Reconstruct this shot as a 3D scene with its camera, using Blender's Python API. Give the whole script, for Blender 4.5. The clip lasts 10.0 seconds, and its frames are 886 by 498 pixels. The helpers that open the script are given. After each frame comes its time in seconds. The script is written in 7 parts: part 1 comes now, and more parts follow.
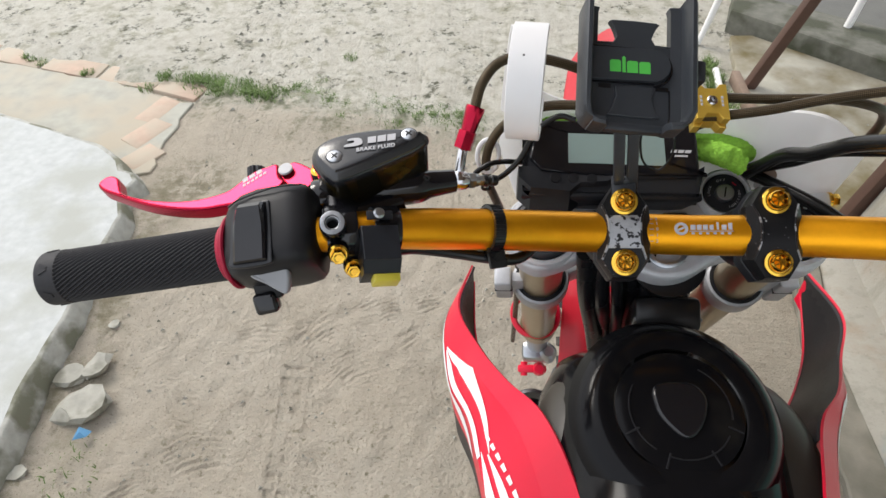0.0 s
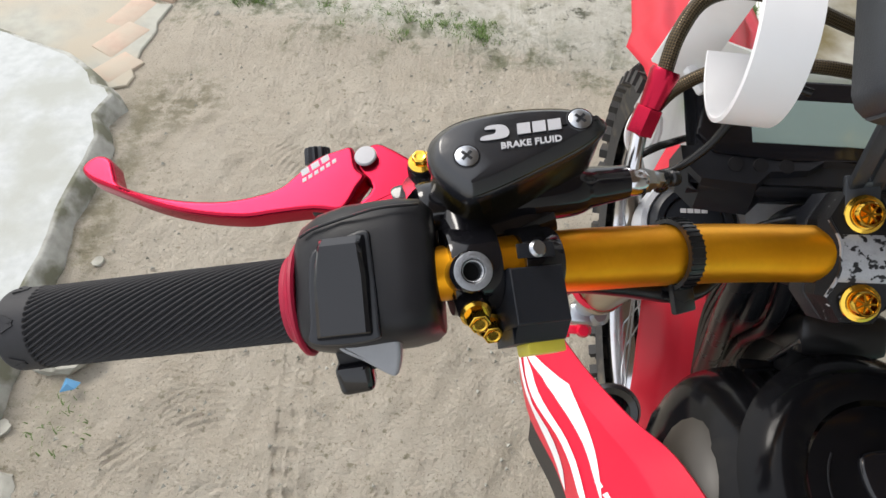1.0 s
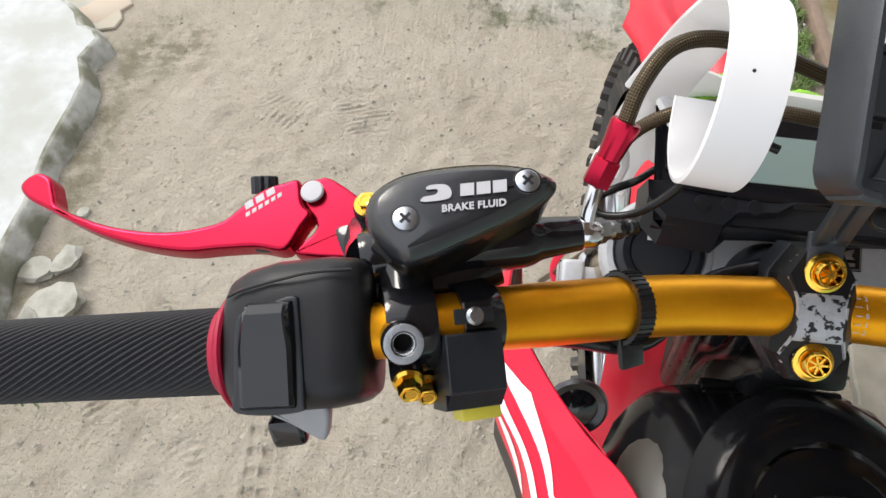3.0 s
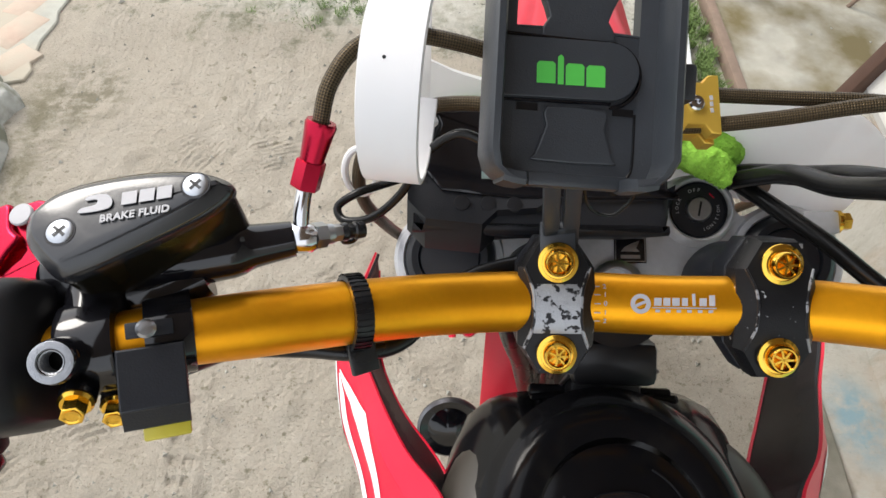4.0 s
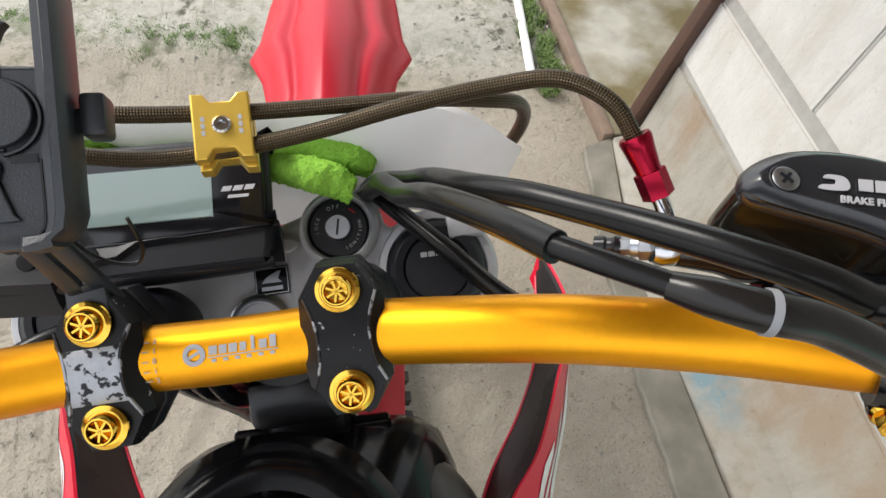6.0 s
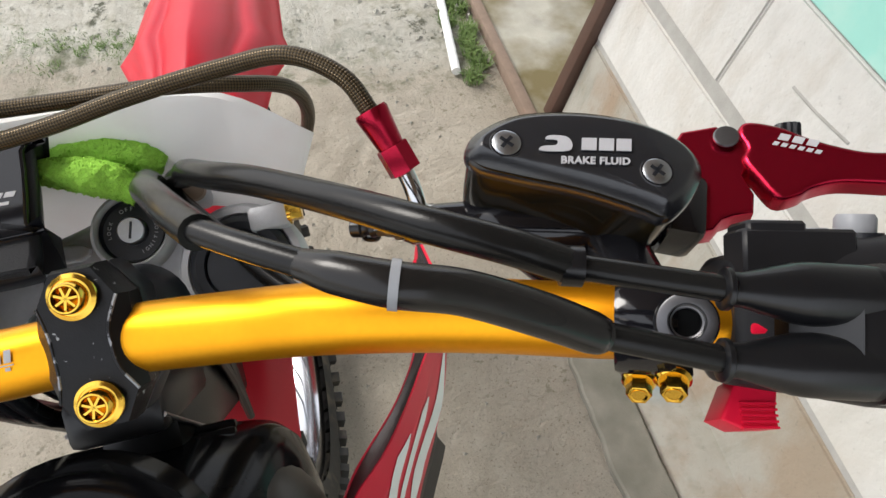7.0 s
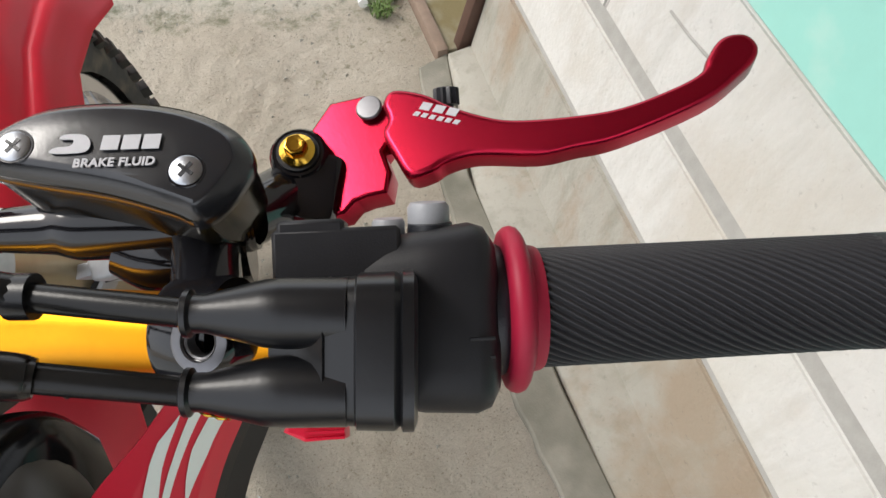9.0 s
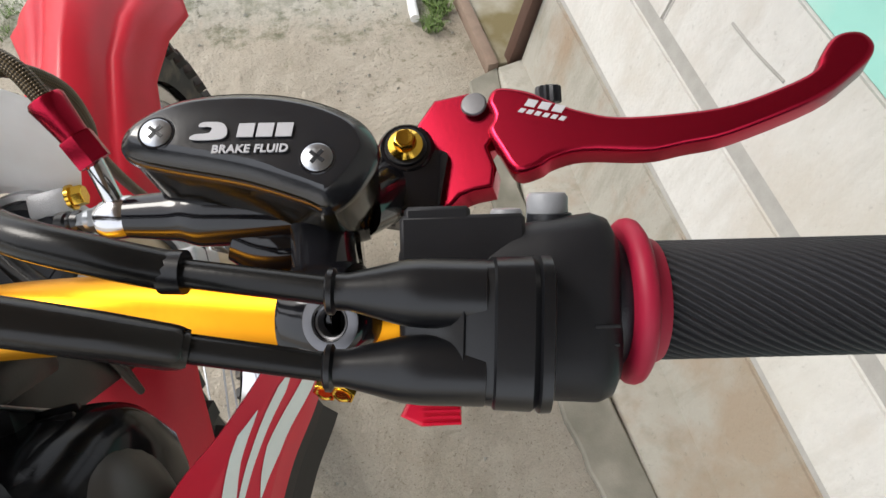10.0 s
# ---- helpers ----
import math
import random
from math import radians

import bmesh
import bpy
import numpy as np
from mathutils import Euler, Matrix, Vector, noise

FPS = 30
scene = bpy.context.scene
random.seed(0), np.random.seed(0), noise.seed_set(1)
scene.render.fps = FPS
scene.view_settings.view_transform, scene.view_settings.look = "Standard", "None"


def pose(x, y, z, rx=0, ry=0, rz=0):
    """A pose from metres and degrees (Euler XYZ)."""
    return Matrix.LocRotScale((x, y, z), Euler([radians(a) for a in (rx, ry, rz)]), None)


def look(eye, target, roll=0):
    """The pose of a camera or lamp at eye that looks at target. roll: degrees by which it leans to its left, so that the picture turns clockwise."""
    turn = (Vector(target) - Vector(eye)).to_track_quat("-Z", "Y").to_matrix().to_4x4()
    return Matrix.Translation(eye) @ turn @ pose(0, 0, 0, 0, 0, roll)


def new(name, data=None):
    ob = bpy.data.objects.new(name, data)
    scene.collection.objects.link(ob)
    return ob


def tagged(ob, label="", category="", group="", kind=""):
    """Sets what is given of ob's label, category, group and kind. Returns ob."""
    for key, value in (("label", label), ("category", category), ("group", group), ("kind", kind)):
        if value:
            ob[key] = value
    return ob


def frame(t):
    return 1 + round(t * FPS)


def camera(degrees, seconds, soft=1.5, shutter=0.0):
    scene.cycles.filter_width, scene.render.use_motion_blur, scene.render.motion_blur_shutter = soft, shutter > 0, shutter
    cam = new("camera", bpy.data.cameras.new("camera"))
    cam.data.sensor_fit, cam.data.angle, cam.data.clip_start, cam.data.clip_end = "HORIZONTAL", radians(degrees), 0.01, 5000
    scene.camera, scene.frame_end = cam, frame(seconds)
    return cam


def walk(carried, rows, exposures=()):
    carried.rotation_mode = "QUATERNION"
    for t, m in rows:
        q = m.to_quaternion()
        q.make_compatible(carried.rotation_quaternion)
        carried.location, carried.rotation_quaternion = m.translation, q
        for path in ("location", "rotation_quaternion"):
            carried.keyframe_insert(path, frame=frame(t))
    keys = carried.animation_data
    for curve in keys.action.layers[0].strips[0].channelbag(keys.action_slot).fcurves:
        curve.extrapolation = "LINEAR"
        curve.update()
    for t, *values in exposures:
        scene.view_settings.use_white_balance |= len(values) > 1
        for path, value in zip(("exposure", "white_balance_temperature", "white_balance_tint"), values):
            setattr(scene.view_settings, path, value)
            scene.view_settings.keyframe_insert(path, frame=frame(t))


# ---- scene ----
cam = camera(67.8, 10.0)
PATH = [
    (0, (-0.161, -0.326, 1.252), (-0.249, 1.074, -0.174), -1.3),
    (0.2, (-0.18, -0.304, 1.237), (-0.275, 1.088, -0.197), -1.2),
    (0.5, (-0.207, -0.251, 1.219), (-0.282, 1.091, -0.262), 0.0),
    (0.7, (-0.23, -0.22, 1.206), (-0.273, 1.1, -0.295), 0.3),
    (1, (-0.253, -0.183, 1.186), (-0.275, 1.006, -0.422), 1.4),
    (1.2, (-0.255, -0.168, 1.191), (-0.248, 0.968, -0.455), 3.5),
    (1.5, (-0.258, -0.152, 1.207), (-0.277, 0.951, -0.462), 5.1),
    (1.7, (-0.27, -0.145, 1.206), (-0.31, 0.93, -0.48), 5.7),
    (2, (-0.282, -0.141, 1.199), (-0.358, 0.877, -0.521), 4.7),
    (2.2, (-0.28, -0.139, 1.2), (-0.333, 0.88, -0.52), 5.7),
    (3.3, (-0.199, -0.138, 1.205), (-0.182, 0.953, -0.471), 3.6),
    (3.5, (-0.174, -0.144, 1.201), (-0.126, 0.987, -0.448), 3.9),
    (4, (-0.12, -0.141, 1.196), (-0.045, 0.995, -0.448), 3.8),
    (4.5, (-0.079, -0.133, 1.194), (0.042, 1.017, -0.438), 3.5),
    (5, (-0.039, -0.131, 1.187), (0.134, 0.998, -0.455), 3.7),
    (5.5, (0.013, -0.13, 1.184), (0.281, 1.008, -0.439), 4.8),
    (5.7, (0.029, -0.126, 1.185), (0.303, 1.008, -0.439), 4.4),
    (6.8, (0.115, -0.137, 1.177), (0.472, 0.97, -0.45), 4.0),
    (7, (0.137, -0.142, 1.174), (0.512, 0.954, -0.457), 3.5),
    (7.5, (0.187, -0.146, 1.163), (0.559, 0.868, -0.52), 3.1),
    (8, (0.228, -0.132, 1.156), (0.594, 0.777, -0.588), 4.1),
    (8.5, (0.253, -0.142, 1.173), (0.623, 0.779, -0.563), 3.7),
    (9, (0.28, -0.155, 1.174), (0.678, 0.749, -0.565), 4.3),
    (9.5, (0.273, -0.156, 1.173), (0.64, 0.771, -0.56), 2.0),
    (10, (0.252, -0.155, 1.172), (0.559, 0.823, -0.545), -0.1),
]
walk(cam, [(t, look(eye, target, roll)) for t, eye, target, roll in PATH], [(0, 0.26), (1.5, 0.32), (2.2, 0.28), (3.3, 0.53), (4.5, 0.49), (5.7, 0.47), (7.0, 0.44), (8.2, 0.50), (10.0, 0.47)])

# ---- light ----
world = bpy.data.worlds.new("sky")
scene.world = world
world.use_nodes = True
wn = world.node_tree
sky = wn.nodes.new("ShaderNodeTexSky")
sky.sky_type = 'NISHITA'
sky.sun_disc = False
sky.sun_elevation, sky.sun_rotation = radians(45), radians(-48)
sky.dust_density, sky.air_density, sky.ozone_density = 4.0, 1.0, 1.0
soft_sky = wn.nodes.new("ShaderNodeMix")
soft_sky.data_type = 'RGBA'
soft_sky.inputs[0].default_value = 0.75
wn.links.new(sky.outputs[0], soft_sky.inputs[6])
soft_sky.inputs[7].default_value = (7.42, 7.6, 7.95, 1)
wn.links.new(soft_sky.outputs[2], wn.nodes["Background"].inputs[0])
wn.nodes["Background"].inputs[1].default_value = 0.19

sun = new("sun", bpy.data.lights.new("sun", 'SUN'))
sun.data.energy, sun.data.angle, sun.data.color = 1.85, radians(24), (1.0, 0.96, 0.9)
sun.matrix_world = look((-1.4, 1.25, 1.9), (0, 0, 0))


# ---- mesh helpers ----
def frame_m(o, ex, up):
    """A pose with its x along ex and its z as near to up as it can be."""
    x = Vector(ex).normalized()
    z = Vector(up)
    z = (z - x * z.dot(x)).normalized()
    y = z.cross(x)
    m = Matrix((x, y, z)).transposed().to_4x4()
    m.translation = o
    return m


def bm_from(verts, faces):
    bm = bmesh.new()
    vs = [bm.verts.new(v) for v in verts]
    for f in faces:
        try:
            bm.faces.new([vs[i] for i in f])
        except ValueError:
            pass
    return bm


def box(sx, sy, sz, bev=0.0, seg=2, taper=1.0):
    bm = bmesh.new()
    bmesh.ops.create_cube(bm, size=1)
    for v in bm.verts:
        k = taper if v.co.z > 0 else 1.0
        v.co = Vector((v.co.x * sx * k, v.co.y * sy * k, v.co.z * sz))
    if bev:
        bmesh.ops.bevel(bm, geom=bm.edges[:], offset=bev, segments=seg, profile=0.5, affect='EDGES')
    return bm


def lathe(profile, seg=32):
    """Turns (radius, height) pairs about z."""
    verts, faces = [], []
    n = len(profile)
    for i in range(seg):
        a = 2 * math.pi * i / seg
        verts += [(r * math.cos(a), r * math.sin(a), z) for r, z in profile]
    for i in range(seg):
        j = (i + 1) % seg
        for k in range(n - 1):
            faces.append((i * n + k, j * n + k, j * n + k + 1, i * n + k + 1))
    bm = bm_from(verts, faces)
    bmesh.ops.remove_doubles(bm, verts=bm.verts[:], dist=1e-6)
    return bm


def smooth_loop(pts, steps=4):
    """A closed Catmull-Rom loop through 2D control points."""
    out, n = [], len(pts)
    for i in range(n):
        p = [Vector(pts[(i + k - 1) % n]) for k in range(4)]
        for s in range(steps):
            t = s / steps
            out.append(0.5 * ((2 * p[1]) + (p[2] - p[0]) * t + (2 * p[0] - 5 * p[1] + 4 * p[2] - p[3]) * t * t + (3 * p[1] - p[0] - 3 * p[2] + p[3]) * t ** 3))
    return out


def smooth_line(pts, steps=8):
    """An open Catmull-Rom line through control points."""
    q = [Vector(p) for p in pts]
    q = [2 * q[0] - q[1]] + q + [2 * q[-1] - q[-2]]
    out = []
    for i in range(1, len(q) - 2):
        p = q[i - 1:i + 3]
        for s in range(steps):
            t = s / steps
            out.append(0.5 * ((2 * p[1]) + (p[2] - p[0]) * t + (2 * p[0] - 5 * p[1] + 4 * p[2] - p[3]) * t * t + (3 * p[1] - p[0] - 3 * p[2] + p[3]) * t ** 3))
    out.append(q[-2])
    return out


def prism(outline, z0, z1, bev=0.0, seg=2, scale_low=1.0):
    """A 2D outline raised from z0 to z1, with its upper rim rounded; scale_low draws the foot in."""
    c = sum((Vector((p[0], p[1])) for p in outline), Vector((0, 0))) / len(outline)
    rows = []
    lo = [(c.x + (p[0] - c.x) * scale_low, c.y + (p[1] - c.y) * scale_low, z0) for p in outline]
    rows.append(lo)
    if bev:
        pts = [Vector((p[0], p[1])) for p in outline]
        n = len(pts)
        inward = []
        area = sum(pts[i - 1].x * pts[i].y - pts[i].x * pts[i - 1].y for i in range(n))
        for i in range(n):
            t = (pts[(i + 1) % n] - pts[i - 1])
            nn = Vector((-t.y, t.x))
            nn = nn.normalized() if nn.length > 1e-9 else Vector((0, 0))
            if area < 0:
                nn = -nn
            inward.append(nn)
        for s in range(seg + 1):
            a = math.pi / 2 * s / seg
            d, h = bev * (1 - math.cos(a)), z1 - bev + bev * math.sin(a)
            rows.append([(pts[i].x + inward[i].x * d, pts[i].y + inward[i].y * d, h) for i in range(n)])
        rows.append([(pts[i].x + inward[i].x * bev * 1.12, pts[i].y + inward[i].y * bev * 1.12, z1) for i in range(n)])
    else:
        rows.append([(p[0], p[1], z1) for p in outline])
    n = len(outline)
    verts = [v for r in rows for v in r]
    faces = [tuple(range(n)), tuple(range((len(rows) - 1) * n, len(rows) * n))]
    for r in range(len(rows) - 1):
        for i in range(n):
            j = (i + 1) % n
            faces.append((r * n + i, r * n + j, (r + 1) * n + j, (r + 1) * n + i))
    return bm_from(verts, faces)


def tube(points, radius, seg=14, steps=6, smooth=True, squash=1.0, cap=True):
    """A round pipe along points; radius is a number or one for each control point."""
    line = smooth_line(points, steps) if smooth else [Vector(p) for p in points]
    n = len(line)
    rad = []
    for i in range(n):
        if isinstance(radius, (int, float)):
            rad.append(radius)
        else:
            f = i / (n - 1) * (len(radius) - 1)
            k = min(int(f), len(radius) - 2)
            rad.append(radius[k] + (radius[k + 1] - radius[k]) * (f - k))
    verts, faces = [], []
    up = None
    for i, p in enumerate(line):
        d = (line[min(i + 1, n - 1)] - line[max(i - 1, 0)]).normalized()
        if up is None:
            up = Vector((0, 0, 1)) if abs(d.z) < 0.9 else Vector((0, 1, 0))
        up = (up - d * up.dot(d)).normalized()
        side = d.cross(up)
        for s in range(seg):
            a = 2 * math.pi * s / seg
            verts.append(p + (side * math.cos(a) + up * math.sin(a) * squash) * rad[i])
    for i in range(n - 1):
        for s in range(seg):
            t = (s + 1) % seg
            faces.append((i * seg + s, i * seg + t, (i + 1) * seg + t, (i + 1) * seg + s))
    if cap:
        faces += [tuple(range(seg)), tuple(range((n - 1) * seg, n * seg))]
    bm = bm_from(verts, faces)
    uv = bm.loops.layers.uv.new("along")
    run = [0.0]
    for a, b in zip(line[:-1], line[1:]):
        run.append(run[-1] + (b - a).length)
    bm.faces.ensure_lookup_table()
    k = 0
    for i in range(n - 1):
        for s in range(seg):
            for lp, (du, dv) in zip(bm.faces[k].loops, ((0, 0), (0, 1), (1, 1), (1, 0))):
                lp[uv].uv = (run[i + du], (s + dv) / seg)
            k += 1
    return bm


def loft(rows, closed=True, caps=True):
    """A skin over rows of equally many points."""
    n = len(rows[0])
    verts = [v for r in rows for v in r]
    faces = []
    for r in range(len(rows) - 1):
        for i in range(n if closed else n - 1):
            j = (i + 1) % n
            faces.append((r * n + i, r * n + j, (r + 1) * n + j, (r + 1) * n + i))
    if caps and closed:
        faces += [tuple(range(n)), tuple(range((len(rows) - 1) * n, len(rows) * n))]
    return bm_from(verts, faces)


def joined(*pieces):
    """One bmesh from (bmesh, pose) pairs or bare bmeshes."""
    out = bmesh.new()
    for p in pieces:
        bm, m = p if isinstance(p, tuple) else (p, None)
        if m is not None:
            bm.transform(m)
        me = bpy.data.meshes.new("join")
        bm.to_mesh(me)
        bm.free()
        out.from_mesh(me)
        bpy.data.meshes.remove(me)
    return out


def part(name, bm, material, parent=None, label="", m=None, sharp=38, smooth=True):
    """One mesh object from bm, under parent."""
    if m is not None:
        bm.transform(m)
    bmesh.ops.recalc_face_normals(bm, faces=bm.faces[:])
    me = bpy.data.meshes.new(name)
    bm.to_mesh(me)
    bm.free()
    me.materials.append(material)
    if smooth:
        me.polygons.foreach_set("use_smooth", [True] * len(me.polygons))
        me.set_sharp_from_angle(angle=radians(sharp))
    ob = new(name, me)
    if parent is not None:
        ob.parent = parent
    if label:
        tagged(ob, label)
    return ob


def lettering(name, text, size, material, parent, m, depth=0.0002, bold=0.0, shear=0.0, spacing=1.0):
    """Words in the built-in font, centred on the pose m."""
    cu = bpy.data.curves.new(name, 'FONT')
    cu.body, cu.size, cu.align_x, cu.align_y, cu.extrude, cu.offset, cu.shear = text, size, 'CENTER', 'CENTER', depth, bold, shear
    cu.space_character = spacing
    cu.resolution_u = 3
    tmp = bpy.data.objects.new(name, cu)
    scene.collection.objects.link(tmp)
    dg = bpy.context.evaluated_depsgraph_get()
    me = bpy.data.meshes.new_from_object(tmp.evaluated_get(dg))
    bpy.data.objects.remove(tmp)
    bpy.data.curves.remove(cu)
    me.transform(m)
    me.materials.clear()
    me.materials.append(material)
    me.name = name
    ob = new(name, me)
    ob.parent = parent
    return ob


def thing(name, at, label, category, group="", kind=""):
    ob = new(name)
    ob.location = at
    ob.empty_display_size = 0.05
    return tagged(ob, label, category, group, kind)


def under(ob, parent):
    """Puts a mesh made in world places under a thing that stands elsewhere."""
    ob.parent = parent
    ob.matrix_parent_inverse = Matrix.Translation(-Vector(parent.location))
    return ob


# ---- materials ----
def material(name, base, rough=0.5, metal=0.0, vary=0.12, scale=60, bump=0.0, bump_scale=300, coat=0.0, spec=0.5, second=None, second_at=0.6, second_scale=12, rough_vary=0.15, soft=0.08):
    """A Principled surface with fine and coarse changes of tone, gloss and relief; second is a patchy second colour."""
    mt = bpy.data.materials.new(name)
    mt.use_nodes = True
    nt = mt.node_tree
    bs = nt.nodes["Principled BSDF"]
    L = nt.links.new
    geo = nt.nodes.new("ShaderNodeNewGeometry")
    n1 = nt.nodes.new("ShaderNodeTexNoise")
    n1.inputs["Scale"].default_value, n1.inputs["Detail"].default_value = scale, 6
    n2 = nt.nodes.new("ShaderNodeTexNoise")
    n2.inputs["Scale"].default_value, n2.inputs["Detail"].default_value = second_scale, 5
    L(geo.outputs["Position"], n1.inputs["Vector"])
    L(geo.outputs["Position"], n2.inputs["Vector"])
    lo = tuple(max(0, c * (1 - vary)) for c in base) + (1,)
    hi = tuple(min(1, c * (1 + vary)) for c in base) + (1,)
    mix = nt.nodes.new("ShaderNodeMix")
    mix.data_type = 'RGBA'
    mix.inputs[6].default_value, mix.inputs[7].default_value = lo, hi
    L(n1.outputs["Fac"], mix.inputs[0])
    col = mix.outputs[2]
    if second:
        ramp = nt.nodes.new("ShaderNodeMapRange")
        ramp.inputs[1].default_value, ramp.inputs[2].default_value = second_at - soft, second_at + soft
        L(n2.outputs["Fac"], ramp.inputs[0])
        m2 = nt.nodes.new("ShaderNodeMix")
        m2.data_type = 'RGBA'
        m2.inputs[7].default_value = (*second, 1)
        L(ramp.outputs[0], m2.inputs[0])
        L(col, m2.inputs[6])
        col = m2.outputs[2]
    L(col, bs.inputs["Base Color"])
    rr = nt.nodes.new("ShaderNodeMapRange")
    rr.inputs[3].default_value, rr.inputs[4].default_value = max(0.02, rough - rough_vary * rough), min(1, rough + rough_vary * rough)
    L(n2.outputs["Fac"], rr.inputs[0])
    L(rr.outputs[0], bs.inputs["Roughness"])
    bs.inputs["Metallic"].default_value = metal
    bs.inputs["Specular IOR Level"].default_value = spec
    bs.inputs["Coat Weight"].default_value = coat
    bs.inputs["Coat Roughness"].default_value = 0.05
    if bump:
        nb = nt.nodes.new("ShaderNodeTexNoise")
        nb.inputs["Scale"].default_value, nb.inputs["Detail"].default_value = bump_scale, 4
        L(geo.outputs["Position"], nb.inputs["Vector"])
        b = nt.nodes.new("ShaderNodeBump")
        b.inputs["Strength"].default_value, b.inputs["Distance"].default_value = min(1.0, bump), 0.0012
        L(nb.outputs["Fac"], b.inputs["Height"])
        L(b.outputs[0], bs.inputs["Normal"])
    return mt


GOLD_BAR = material("gold anodised bar", (0.88, 0.385, 0.011), 0.38, 0.88, 0.06, 400, 0.05, 1500, second=(0.76, 0.30, 0.006), second_at=0.62, second_scale=14, soft=0.1)
GOLD = material("gold bolt", (0.80, 0.49, 0.07), 0.17, 1.0, 0.05, 200)
GOLD_CLAMP = material("gold anodised clamp", (0.80, 0.53, 0.09), 0.32, 0.65, 0.06, 200)
RED_ANO = material("red anodised metal", (0.39, 0.011, 0.036), 0.26, 0.92, 0.05, 300, 0.03, 900)
RED_PLASTIC = material("red plastic", (0.64, 0.007, 0.036), 0.34, 0.0, 0.05, 40, 0.02, 400, spec=0.32)
RED_RUBBER = material("red rubber", (0.30, 0.009, 0.034), 0.5, 0.0, 0.08, 200, 0.05, 900, spec=0.3)
WHITE_DECAL = material("white decal", (0.78, 0.80, 0.80), 0.35, 0.0, 0.04, 80)
WHITE_PLASTIC = material("white plastic", (0.82, 0.82, 0.83), 0.35, 0.0, 0.03, 60, 0.02, 300)
COWL = material("translucent white plastic", (0.90, 0.90, 0.89), 0.45, 0.0, 0.05, 30, 0.03, 200, second=(0.82, 0.79, 0.77), second_at=0.60, second_scale=18)
WHITE_PRINT = material("white print", (0.42, 0.42, 0.44), 0.5, 0.0, 0.05, 300)
BLACK_GLOSS = material("gloss black paint", (0.007, 0.007, 0.009), 0.1, 0.0, 0.2, 60, 0.015, 150, coat=0.0, second=(0.010, 0.010, 0.012), second_at=0.66, second_scale=30)
BLACK_SATIN = material("satin black plastic", (0.010, 0.0115, 0.0155), 0.38, 0.0, 0.2, 200, 0.12, 1200, spec=0.4)
BLACK_MATT = material("black textured plastic", (0.013, 0.013, 0.015), 0.42, 0.0, 0.25, 60, 0.08, 1800, spec=0.24)
GRIP = material("black rubber grip", (0.027, 0.027, 0.030), 0.58, 0.0, 0.15, 500, 0.08, 2500, spec=0.25)
RUBBER = material("black rubber", (0.0060, 0.0063, 0.0075), 0.28, 0.0, 0.2, 120, 0.03, 700, spec=0.42)
CABLE = material("black cable sheath", (0.009, 0.009, 0.009), 0.25, 0.0, 0.15, 200, 0.04, 900, spec=0.24)
GREY_PLASTIC = material("grey plastic", (0.26, 0.27, 0.29), 0.45, 0.0, 0.08, 200, 0.08, 900)
SMOKE = material("smoked amber reservoir", (0.009, 0.0075, 0.0045), 0.13, 0.0, 0.3, 50, second=(0.085, 0.060, 0.012), second_at=0.60, second_scale=22, spec=0.32)
ALUMINIUM = material("cast aluminium", (0.45, 0.46, 0.485), 0.40, 0.25, 0.1, 300, 0.2, 1400, second=(0.37, 0.38, 0.41), second_at=0.60, second_scale=35)
CHROME = material("polished steel", (0.56, 0.56, 0.58), 0.15, 1.0, 0.05, 200)
STEEL = material("zinc plated steel", (0.42, 0.44, 0.47), 0.32, 1.0, 0.12, 300, 0.05, 900)
FORK_TUBE = material("champagne fork tube", (0.40, 0.32, 0.20), 0.3, 0.8, 0.08, 120)
YELLOW = material("yellow plastic", (0.55, 0.47, 0.05), 0.4, 0.0, 0.06, 200)
GREEN_PRINT = material("green print", (0.07, 0.42, 0.06), 0.5, 0.0, 0.05, 300)
LCD = material("grey-green display", (0.20, 0.27, 0.26), 0.12, 0.0, 0.05, 20, coat=0.8)
CHIPPED = material("chipped black paint on metal", (0.34, 0.35, 0.37), 0.42, 0.5, 0.15, 300, 0.25, 900, second=(0.012, 0.012, 0.014), second_at=0.57, second_scale=190, soft=0.02)
WORN = material("worn black paint", (0.009, 0.009, 0.010), 0.33, 0.0, 0.2, 300, 0.15, 1400, spec=0.2, second=(0.30, 0.31, 0.32), second_at=0.68, second_scale=260, soft=0.012)


